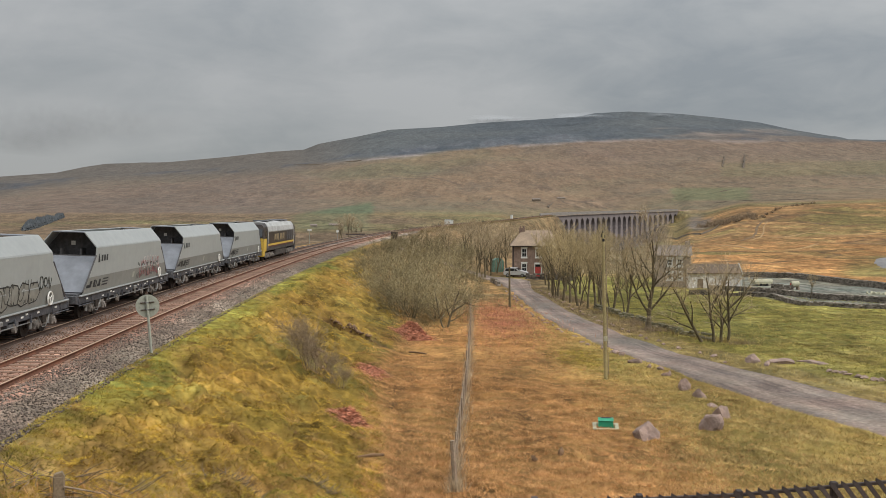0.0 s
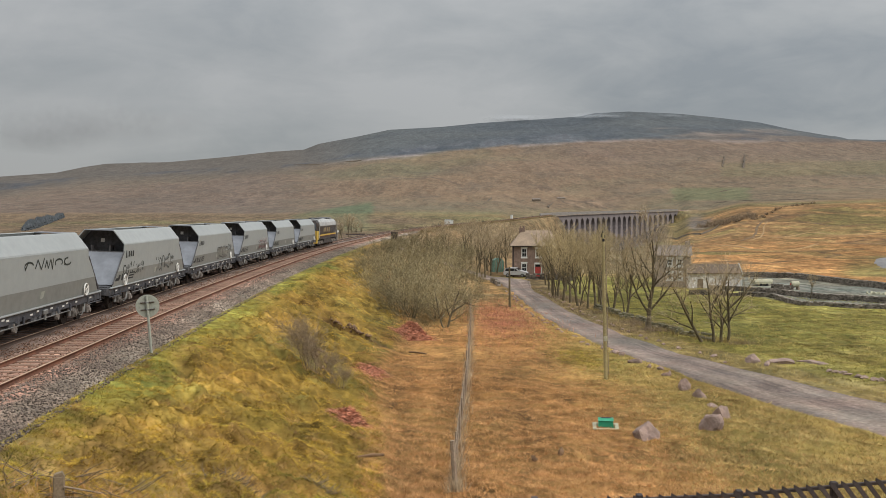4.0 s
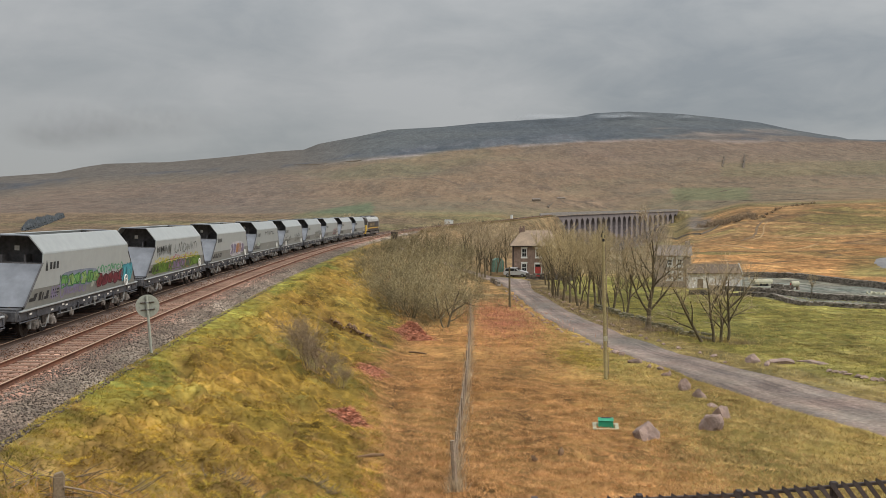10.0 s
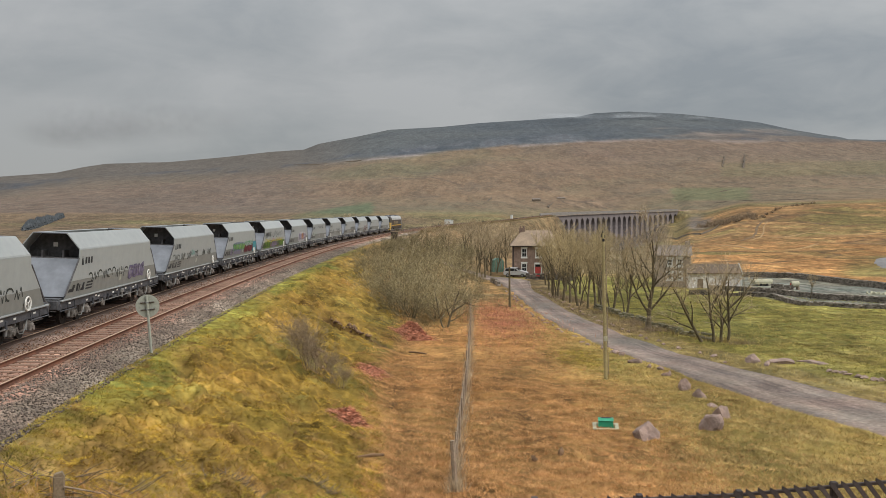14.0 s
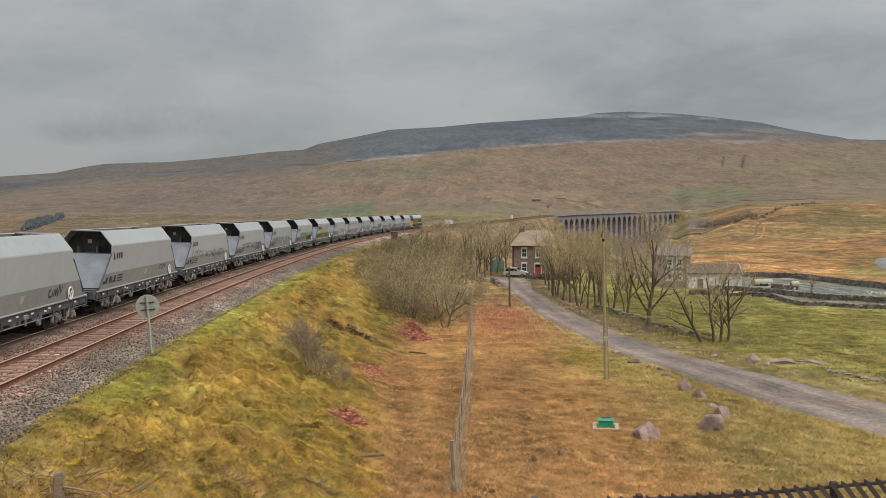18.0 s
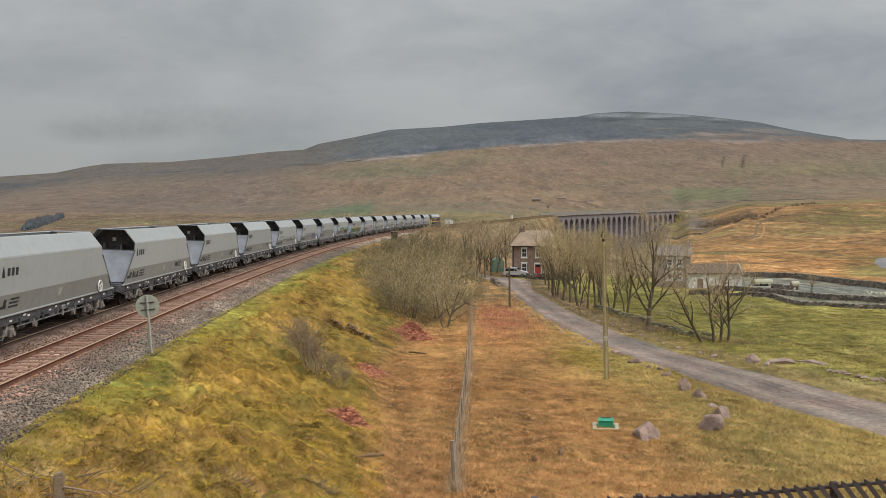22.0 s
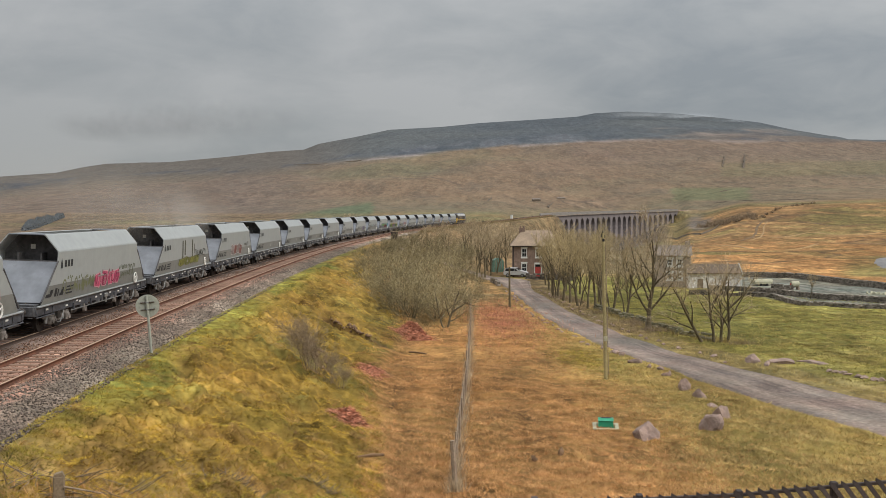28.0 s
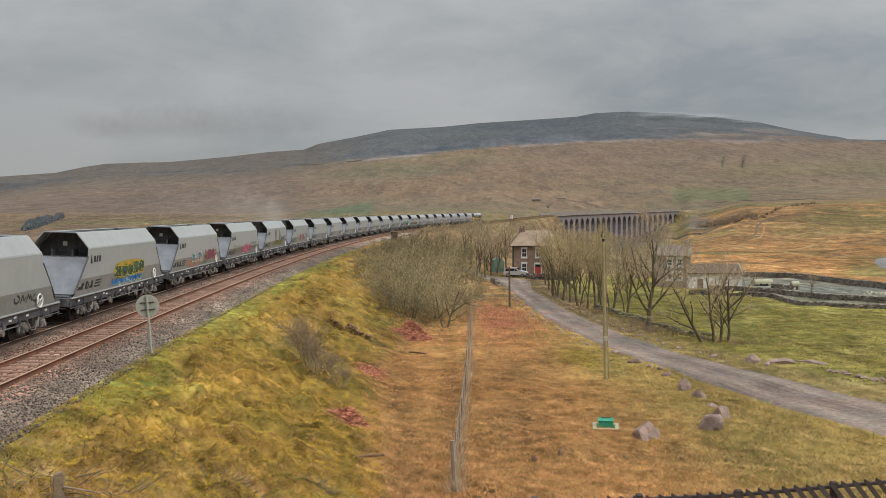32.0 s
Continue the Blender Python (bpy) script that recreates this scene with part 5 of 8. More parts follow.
            for k in range(6):
                box(bm, x, x + 1.1, min(sy * 1.32, sy * 1.345), max(sy * 1.32, sy * 1.345), 1.82 + .17 * k, 1.92 + .17 * k)
            part("grille", bm, M_FRAME, t)
        bm = B()
        box(bm, -8.2, 8.2, min(sy * 1.15, sy * 1.31), max(sy * 1.15, sy * 1.31), 1.08, 1.41)
        part("solebar", bm, M_BOGIE, t)
    bm = B()
    box(bm, -3.4, 3.4, -1.25, 1.25, .35, 1.06, .08)
    part("fuel_tank", bm, M_BOGIE, t)
    for x0, x1, w in ((-6.5, -4.2, .7), (-2.0, -.6, .35), (2.2, 4.0, .75), (4.6, 6.6, .75)):
        bm = B()
        box(bm, x0, x1, -w, w, 3.76, 3.9, .04)
        part("roof_hatch", bm, M_FRAME, t)
    # the body stands taller than the wagons
    for ob in t.children:
        if ob.name.split(".")[0] != "bogie":
            for v in ob.data.vertices:
                if v.co.z > 1.4:
                    v.co.z = 1.4 + (v.co.z - 1.4) * 1.13
    return t


LOCO = build_loco()


def train_at(t):
    """How far along the line the first wagon's middle is, in metres."""
    tt = [0, 3, 6, 10, 14, 19, 25, 28, 32]
    ss = [71.9, 100.6, 129.0, 166.9, 205.0, 253.0, 309.4, 337.8, 375.4]
    i = min(max(np.searchsorted(tt, t) - 1, 0), 7)
    slope = np.gradient(ss, tt)
    u, h = (t - tt[i]) / (tt[i + 1] - tt[i]), tt[i + 1] - tt[i]
    v = (2 * u ** 3 - 3 * u ** 2 + 1) * ss[i] + (u ** 3 - 2 * u ** 2 + u) * h * slope[i] + (3 * u ** 2 - 2 * u ** 3) * ss[i + 1] + (u ** 3 - u ** 2) * h * slope[i + 1]
    return float(v) + 5.68


def on_line(s, half):
    """The pose of a vehicle whose bogies stand half metres before and behind s."""
    a, b = line(s + half), line(s - half)
    p0, p1 = Vector(a[:3]), Vector(b[:3])
    d = p0 - p1
    return Matrix.Translation((p0 + p1) / 2) @ pose(0, 0, 0, 0, -math.degrees(math.atan2(d.z, math.hypot(d.x, d.y))), math.degrees(math.atan2(d.y, d.x))) \
        @ pose(0, 0, 0, math.degrees(math.atan(CANT / 1.505)), 0, 0)


def mist_material(name, col, strength, grain):
    """Thin cloud: see-through at its edges and in its gaps."""
    m = bpy.data.materials.new(name)
    m.use_nodes = True
    nt = m.node_tree
    N, L = nt.nodes.new, nt.links.new
    nt.nodes.clear()
    tc = N("ShaderNodeTexCoord")
    mid = N("ShaderNodeVectorMath")
    mid.operation = "MULTIPLY_ADD"
    mid.inputs[1].default_value, mid.inputs[2].default_value = (2, 0, 2), (-1, 0, -1)
    L(tc.outputs["Generated"], mid.inputs[0])
    nz = N("ShaderNodeTexNoise")
    nz.inputs["Scale"].default_value, nz.inputs["Detail"].default_value, nz.inputs["Roughness"].default_value = grain, 6, .6
    L(tc.outputs["Object"], nz.inputs["Vector"])
    far = N("ShaderNodeVectorMath")
    far.operation = "LENGTH"
    L(mid.outputs[0], far.inputs[0])
    rim = N("ShaderNodeMapRange")
    rim.interpolation_type = "SMOOTHSTEP"
    rim.inputs["From Min"].default_value, rim.inputs["From Max"].default_value = 1.0, .15
    L(far.outputs["Value"], rim.inputs["Value"])
    gap = N("ShaderNodeMapRange")
    gap.inputs["From Min"].default_value, gap.inputs["From Max"].default_value = .30, .70
    L(nz.outputs["Fac"], gap.inputs["Value"])
    mul = N("ShaderNodeMath")
    mul.operation = "MULTIPLY"
    L(rim.outputs[0], mul.inputs[0])
    L(gap.outputs[0], mul.inputs[1])
    thin = N("ShaderNodeMath")
    thin.operation = "MULTIPLY"
    thin.inputs[1].default_value = strength
    L(mul.outputs[0], thin.inputs[0])
    clear, body, mix, out = N("ShaderNodeBsdfTransparent"), N("ShaderNodeBsdfDiffuse"), N("ShaderNodeMixShader"), N("ShaderNodeOutputMaterial")
    body.inputs["Color"].default_value = (*col, 1)
    L(thin.outputs[0], mix.inputs[0])
    L(clear.outputs[0], mix.inputs[1])
    L(body.outputs[0], mix.inputs[2])
    L(mix.outputs[0], out.inputs["Surface"])
    return m


M_DUST = mist_material("stone_dust", (.50, .475, .44), .26, .10)
M_MIST = mist_material("hill_mist", (.43, .45, .47), .62, .007)
M_SCUD = mist_material("low_dark_cloud", (.39, .40, .41), .46, .0035)


def drifting_cloud(name, label, material, x, z, wide, high, far, seed):
    """A thin bellied sheet of cloud that stands across the view."""
    u, v = np.meshgrid(np.linspace(-1, 1, 25), np.linspace(-1, 1, 9))
    px, pz = u * wide / 2, v * high / 2 * (1 + .25 * fbm(u, v, seed, 2, 1.5))
    py = 40 * (u * u + v * v) + 14 * fbm(u, v, seed + 1, 3, 2.0)
    i, j = np.meshgrid(np.arange(8), np.arange(24), indexing="ij")
    F = np.stack([i * 25 + j, i * 25 + j + 1, (i + 1) * 25 + j + 1, (i + 1) * 25 + j], -1).reshape(-1, 4)
    ob = array_mesh(name, np.stack([px, py, pz], -1).reshape(-1, 3), F, material, smooth_faces=True)
    ob.location = (x, far, z)
    return tagged(ob, label, "cloud", "drifting clouds", "stuff")


# cloud, start and end of its drift
CLOUDS = [(drifting_cloud("hill_mist", "thin pale mist drifting over the summit", M_MIST, 220, 352, 300, 46, 3180, 3), (200, 3180, 345), (790, 3180, 358)),
          (drifting_cloud("hill_mist", "thin pale mist drifting over the summit", M_MIST, 480, 356, 260, 42, 3200, 7), (500, 3200, 357), (950, 3200, 356)),
          (drifting_cloud("hill_mist", "small wisp of mist on the summit", M_MIST, 790, 358, 130, 26, 3190, 11), (780, 3190, 360), (1080, 3190, 334)),
          (drifting_cloud("low_cloud", "low ragged dark cloud drifting over the ridge", M_SCUD, -1600, 340, 620, 170, 3600, 15), (-1640, 3600, 330), (-1290, 3600, 392)),
          (drifting_cloud("low_cloud", "low ragged dark cloud drifting over the ridge", M_SCUD, -1200, 420, 1100, 220, 3650, 19), (-1500, 3650, 410), (-950, 3650, 430))]


def build_dust():
    """Pale dust blown off the stone loads: thin sheets of haze that ride with the train."""
    t = thing("dust_cloud", "faint pale dust blowing off the stone load", "dust", kind="stuff")
    for n, (x, y, z, wide, high) in enumerate(((0, .4, 5.4, 60, 6.4), (16, -.3, 5.0, 40, 5.0))):
        u, v = np.meshgrid(np.linspace(-1, 1, 21), np.linspace(-1, 1, 7))
        P = np.stack([x + u * wide / 2, y + .5 * fbm(u, v, 60 + n, 2, 2.0) + .5 * v, z + v * high / 2], -1)
        i, j = np.meshgrid(np.arange(6), np.arange(20), indexing="ij")
        F = np.stack([i * 21 + j, i * 21 + j + 1, (i + 1) * 21 + j + 1, (i + 1) * 21 + j], -1).reshape(-1, 4)
        array_mesh("haze", P.reshape(-1, 3), F, M_DUST, t, smooth_faces=True)
    return t


DUST = build_dust()


# ---- the viaduct and things beside the line ----
def build_viaduct():
    v = thing("viaduct", "long dark stone railway viaduct of many tall round arches", "viaduct")
    step, half, open_half = 14.9, 7.45, 4.6
    bm = B()
    spring = -8.0
    pts = [(-half, 0, -26), (-open_half + 1.5, 0, -26), (-open_half, 0, spring)]
    pts += [(open_half * math.cos(a), 0, spring + open_half * math.sin(a)) for a in [math.pi - math.pi * k / 12 for k in range(1, 12)]]
    pts += [(open_half, 0, spring), (open_half - 1.5, 0, -26), (half, 0, -26), (half, 0, -1.0), (-half, 0, -1.0)]
    # the arch ring as separate quads so that the curved void stays clean
    for sy in (-4.2, 4.2):
        ring = [(p[0], p[2]) for p in pts[2:-4]]
        top = [(x * half / open_half, -1.0) for x, z in ring]
        inner = [bm.verts.new((x, sy, z)) for x, z in ring]
        outer = [bm.verts.new((x, sy, z)) for x, z in top]
        for i in range(len(ring) - 1):
            bm.faces.new((inner[i], inner[i + 1], outer[i + 1], outer[i]))
        for ex in (-1, 1):
            q = inner[0] if ex < 0 else inner[-1]
            t = outer[0] if ex < 0 else outer[-1]
            a = bm.verts.new((ex * (open_half - 1.5), sy, -26))
            b = bm.verts.new((ex * half, sy, -26))
            bm.faces.new((q, t, b, a))
    bm.verts.ensure_lookup_table()
    n = len(ring)
    per = n * 2 + 4
    for i in range(n - 1):
        bm.faces.new((bm.verts[i], bm.verts[i + 1], bm.verts[per + i + 1], bm.verts[per + i]))
    for q, a in ((0, 2 * n), (n - 1, 2 * n + 2)):
        bm.faces.new((bm.verts[q], bm.verts[a], bm.verts[per + a], bm.verts[per + q]))
    first = part("arch", bm, M_VIADUCT, v)
    bm = B()
    for sy in (-4.2, 4.2):
        s1 = 1 if sy > 0 else -1
        box(bm, -half, half, min(sy, sy - s1 * .5), max(sy, sy - s1 * .5), -.6, 1.15, 0)
        box(bm, -half, half, min(sy + s1 * .25, sy - s1 * .2), max(sy + s1 * .25, sy - s1 * .2), -1.0, -.6, 0)
    box(bm, -half, half, -3.7, 3.7, -1.0, -.62)
    par = part("parapet", bm, M_COPING, v, "paler stone parapet")
    for i in range(24):
        s = 578.5 + step * i
        x, y, z, h = line(s, 1.7)
        m = Matrix.Translation((x, y, z)) @ Matrix.Rotation(math.pi / 2 - h, 4, "Z")
        for src in (first, par):
            ob = src if i == 0 else new(src.name, src.data)
            ob.parent, ob.matrix_basis = v, m


build_viaduct()


def build_sign():
    x, y = -11.45, 34.9
    z = gz(x, y)
    t = thing("trackside_sign", "round grey-backed trackside speed sign on a pale post", "railway sign", at=pose(x, y, z, 0, -3.9, 12))
    bm = B()
    rod(bm, (0, 0, -.3), (0, 0, 2.26), .052, .052, 10)
    part("post", bm, M_SIGN, t)
    bm = B()
    rod(bm, (0, .05, 1.86), (0, .075, 1.86), .45, .44, 36)
    part("disc", bm, M_SIGN, t, "plain grey back of a round sign")
    for k in (1.72, 2.0):
        bm = B()
        box(bm, -.27, .27, .0, .048, k - .02, k + .02, .006)
        part("fixing_channel", bm, M_FENCE, t)
        bm = B()
        box(bm, -.06, .06, -.05, .05, k - .03, k + .03, .008)
        part("clamp", bm, M_GALV, t)


build_sign()


def build_pole(x, y, height, lean, r, material, label, fittings):
    z = gz(x, y)
    t = thing("utility_pole", label, "utility pole", at=pose(x, y, z, 0, lean, 0))
    bm = B()
    rod(bm, (0, 0, -.4), (0, 0, height * .5), r * 1.15, r, 12)
    rod(bm, (0, 0, height * .5), (0, 0, height), r, r * .82, 12)
    part("pole", bm, material, t, smooth_faces=False)
    if fittings:
        for dx, dz in ((-.085, -.10), (.085, -.16), (0, .02)):
            bm = B()
            rod(bm, (dx, 0, height + dz - .10), (dx, 0, height + dz), .018, .018, 6)
            rod(bm, (dx, 0, height + dz), (dx, 0, height + dz + .07), .03, .022, 8)
            part("insulator", bm, M_BLACK, t)
        bm = B()
        box(bm, -.055, .055, -.13, -.07, height - .42, height - .27, .02)
        part("switch_box", bm, M_BLACK, t, "small dark box near the top")
        bm = B()
        rod(bm, (.13, -.08, .2), (.105, -.08, height - .6), .02, .02, 5)
        part("cable_conduit", bm, M_GREYWOOD, t)
        bm = B()
        box(bm, -.1, .1, -.19, -.165, 1.9, 2.15)
        part("notice_plate", bm, M_CREAM, t)


build_pole(8.16, 44.52, 7.28, -1.5, .088, M_WOOD, "tall weathered wooden utility pole with insulators in grass", True)
build_pole(6.65, 88.8, 4.1, -.6, .10, M_BARK, "short dark wooden pole beside the lane", False)


def build_green_box():
    x, y = 6.25, 34.05
    t = thing("meter_box", "small green plastic box on a pale frame in grass", "utility box", at=pose(x, y, gz(x, y), 0, 0, -8))
    bm = B()
    for a in (-.45, .45):
        box(bm, -.5, .5, a - .06, a + .06, .0, .07, .01)
    for a in (-.42, .42):
        box(bm, a - .07, a + .07, -.39, .39, .0, .066, .01)
    part("base_frame", bm, M_CREAM, t, "pale concrete base frame")
    bm = B()
    box(bm, -.30, .30, -.26, .26, .0, .06, 0)
    prism(bm, [(-.29, -.25, .062), (.29, -.25, .062), (.26, -.22, .30), (-.26, -.22, .30)], (0, .46, 0))
    part("housing", bm, M_GREEN, t, "green plastic housing")
    bm = B()
    prism(bm, [(-.29, -.26, .304), (-.29, .28, .304), (-.29, .12, .37), (-.29, -.12, .37)], (.58, 0, 0))
    part("lid", bm, M_GREEN, t)
    bm = B()
    box(bm, -.17, .2, -.06, .06, .374, .40, .01)
    part("handle", bm, M_FENCE, t)
    bm = B()
    box(bm, .28, .62, -.62, -.5, .0, .06, .01)
    part("loose_slab", bm, M_CREAM, t)


build_green_box()


def boulder(x, y, sx, sy, sz, seed, name="boulder", label="rounded grey-pink boulder lying in rough grass", sink=.16, group="boulders by the lane", rock=M_ROCK):
    rng = random.Random(seed)
    bm = bmesh.new()
    bmesh.ops.create_icosphere(bm, subdivisions=3, radius=1)
    sz *= .78
    off = Vector((seed * 3.1, seed * 1.7, 0))
    cuts = [(Vector((rng.uniform(-1, 1), rng.uniform(-1, 1), rng.uniform(-.3, 1))).normalized(), rng.uniform(.42, .72)) for _ in range(9)]
    for v in bm.verts:
        for n, d in cuts:
            over = v.co.dot(n) - d
            if over > 0:
                v.co -= n * over * .92
        v.co *= 1 + .22 * noise.noise(v.co * 1.1 + off) + .10 * noise.noise(v.co * 3.5 + off) + .05 * noise.noise(v.co * 9 + off)
        v.co = Vector((v.co.x * sx, v.co.y * sy, max(v.co.z, -.5) * sz))
    return solo(name, bm, rock, label, "boulder", group, at=pose(x, y, gz(x, y) + sz * (.5 - sink), 0, 0, rng.uniform(0, 360)))


boulder(7.46, 32.3, .58, .48, .80, 22, label="peaked grey-pink boulder lying in rough grass")
boulder(10.05, 33.5, .58, .48, .72, 1)
boulder(11.12, 35.6, .50, .44, .66, 33)
boulder(11.45, 37.8, .48, .30, .20, 5, label="flat pale slab of stone lying in grass")
boulder(11.42, 39.5, .36, .30, .48, 4)
boulder(11.47, 41.85, .36, .3, .50, 15, label="brown upright stone half hidden in dead grass")
boulder(11.47, 45.8, .28, .22, .22, 10)
boulder(10.72, 49.8, .52, .35, .34, 11, label="pale flat-topped stone at the lane's edge")
boulder(10.40, 53.3, .45, .35, .30, 12)
boulder(17.25, 49.5, .66, .48, .52, 6, label="grey boulder on the verge")
boulder(17.6, 48.3, .52, .3, .26, 7, label="flat pale slab of stone on the verge")
boulder(18.7, 48.8, 1.1, .5, .26, 8, label="long flat pale slab of stone on the verge")
boulder(20.1, 48.7, 1.0, .45, .22, 9, label="long flat pale slab of stone on the verge")
_rng = random.Random(40)
for _k in range(40):
    _y = 46 + 76 * (_k / 40) ** 1.1 + _rng.uniform(-.6, .6)
    _i = int(np.argmin(np.abs(RP[:, 1] - _y)))
    boulder(RP[_i, 0] - RW[_i] - .35 - _rng.uniform(0, .4), _y, _rng.uniform(.12, .32), _rng.uniform(.12, .26), _rng.uniform(.10, .26), 300 + _k,
            "edging_stone", "rough edging stone beside the lane", group="edging stones")
for _k in range(36):
    _y = 50 + 72 * (_k / 36) ** 1.1 + _rng.uniform(-.6, .6)
    _i = int(np.argmin(np.abs(RP[:, 1] - _y)))
    boulder(RP[_i, 0] + RW[_i] + .35 + _rng.uniform(0, .7), _y, _rng.uniform(.12, .32), _rng.uniform(.12, .26), _rng.uniform(.10, .26), 400 + _k,
            "edging_stone", "rough edging stone beside the lane", group="edging stones")
for _k in range(16):
    boulder(20.1 + .17 * _k + _rng.uniform(-.1, .1), 46.2 - .42 * _k + _rng.uniform(-.3, .3), _rng.uniform(.2, .4), _rng.uniform(.16, .3), _rng.uniform(.12, .26), 130 + _k,
            "edging_stone", "rough edging stone beside the lane", group="edging stones")


boulder(3.07, 29.8, .16, .13, .2, 61, "earth_clod", "brown clod of turned earth in dead grass", group="earth clods", rock=M_SOIL)
boulder(4.03, 30.2, .20, .15, .3, 62, "earth_clod", "brown clod of turned earth in dead grass", group="earth clods", rock=M_SOIL)
for _k in range(9):
    boulder(57.6 + .17 * _k, 120.7 - .25 * _k + _rng.uniform(-.3, .3), _rng.uniform(.25, .5), _rng.uniform(.2, .35), _rng.uniform(.3, .55), 200 + _k,
            "pale_stone", "pale limestone lump beside the yard wall", group="pale stones in the yard", rock=M_CREAM)


def fallen_timber(x, y, length, turn):
    t = thing("fallen_timber", "dark rotten timber lying in dead grass", "timber", at=pose(x, y, gz(x, y), 0, 0, turn))
    bm = B()
    rod(bm, (-length / 2, 0, .06), (length * .1, .03, .08), .055, .06, 7)
    rod(bm, (length * .1, .03, .08), (length / 2, -.02, .05), .06, .045, 7)
    part("log", bm, M_SOIL, t)


fallen_timber(-2.4, 28.9, 1.0, 25)
fallen_timber(-1.5, 53.0, 1.3, -35)


def build_pale_fence():
    """The station's slanted pale fence."""
    f = thing("slanted_pale_fence", "dark brown timber fence of slanted pointed pales", "fence")
    n = 7
    posts = [(-.4 + 2.46 * k, 19.35 + .5 * k) for k in range(n)]
    tops = [-1.25, -1.325, -1.418, -1.475, -1.427, -1.385, -1.36]
    top = lambda x: float(np.interp(x, [p[0] for p in posts], tops))
    pale = None
    for k, (x, y) in enumerate(posts):
        g = gz(x, y)
        bm = B()
        box(bm, -.075, .075, -.09, .075, 0, top(x) - g - .02, .015)
        part("post", bm, M_FENCE, f, at=pose(x, y, g))
        if k == n - 1:
            continue
        x1, y1 = posts[k + 1]
        ang = math.degrees(math.atan2(y1 - y, x1 - x))
        L = math.hypot(x1 - x, y1 - y)
        for dz in (-.14, -.82):
            bm = B()
            box(bm, .07, L - .07, -.04, .03, dz - .04, dz + .04, .01)
            part("rail", bm, M_FENCE, f, at=pose(x, y, top(x), 0, -math.degrees(math.atan2(top(x1) - top(x), L)), ang))
        if pale is None:
            bm = B()
            # leans back by 30 degrees, pointed top
            for pts in ([(-.07, -.062, 0), (.07, -.062, 0), (.07, -.062, 1.20), (0, -.062, 1.28), (-.07, -.062, 1.20)],):
                prism(bm, pts, (0, .022, 0))
            for v in bm.verts:
                v.co.x -= v.co.z * .8
            pale = bpy.data.meshes.new("pale")
            bmesh.ops.recalc_face_normals(bm, faces=bm.faces)
            bm.to_mesh(pale)
            bm.free()
            pale.materials.append(M_FENCE)
        for j in range(8):
            t = (j + .5) / 8
            ob = new("pale", pale)
            ob.parent = f
            ob.matrix_basis = pose(x + (x1 - x) * t + .36, y + (y1 - y) * t, top(x + (x1 - x) * t) - 1.265 + random.Random(k * 8 + j).uniform(-.015, .015), 0, 0, ang)


build_pale_fence()

WIRE_FENCE = [(.38, 26.6), (.60, 32.0), (.84, 36.6), (1.15, 42), (1.40, 48), (1.62, 54), (1.85, 60), (2.05, 66), (2.4, 76), (2.7, 88), (2.9, 100)]


def build_wire_fence():
    f = thing("wire_fence", "old grey post and wire fence across rough dry grass", "fence")
    d = np.concatenate([[0], np.cumsum([math.dist(a, b) for a, b in zip(WIRE_FENCE, WIRE_FENCE[1:])])])
    px, py = [p[0] for p in WIRE_FENCE], [p[1] for p in WIRE_FENCE]
    at = lambda u: (float(np.interp(u, d, px)), float(np.interp(u, d, py)))
    rng = random.Random(9)
    u = 0.0
    spots = []
    while u < d[-1]:
        spots.append((*at(u), rng.uniform(-3, 3)))
        u += 2.7
    for k, (x, y, lean) in enumerate(spots):
        bm = B()
        hgt, r = (1.45, .09) if k == 0 else (rng.uniform(1.0, 1.2), rng.uniform(.045, .06))
        rod(bm, (0, 0, -.3), (0, 0, hgt), r, r * .85, 7)
        part("post", bm, M_GREYWOOD, f, at=pose(x, y, gz(x, y), lean, -4 if k == 0 else rng.uniform(-5, 1), 0))
    for h in (.12, .28, .44, .60, .78, 1.0):
        bm = B()
        for (x0, y0, _), (x1, y1, _) in zip(spots, spots[1:]):
            rod(bm, (x0 - .04, y0, gz(x0, y0) + h), (x1 - .04, y1, gz(x1, y1) + h), .009, .009, 4)
        part("wire", bm, M_GREYWOOD, f)
    bm = B()
    for (x0, y0, _), (x1, y1, _) in zip(spots, spots[1:]):
        for t in [i / 24 for i in range(24)]:
            x, y = x0 + (x1 - x0) * t, y0 + (y1 - y0) * t
            g = gz(x, y)
            rod(bm, (x - .04, y, g), (x - .05 + rng.uniform(-.02, .02), y, g + .80), .009, .009, 3)
    ob = part("netting", bm, M_GREYWOOD, f)
    ob["kind"] = "stuff"


build_wire_fence()


def build_stump_post():
    x, y = -7.86, 18.05
    t = thing("old_fence_post", "weathered broken timber post among dead stems", "fence post", at=pose(x, y, gz(x, y), 2, 2, 20))
    bm = B()
    box(bm, -.11, .11, -.08, .08, -.2, .62, .02)
    prism(bm, [(-.1, -.07, .62), (.1, -.07, .62), (.06, -.07, .70), (-.08, -.07, .66)], (0, .13, 0))
    part("post", bm, M_OLDPOST, t)
    bm = B()
    rod(bm, (.1, -.12, .42), (.95, .3, .06), .022, .018, 6)
    part("fallen_rail", bm, M_GREYWOOD, t)


build_stump_post()


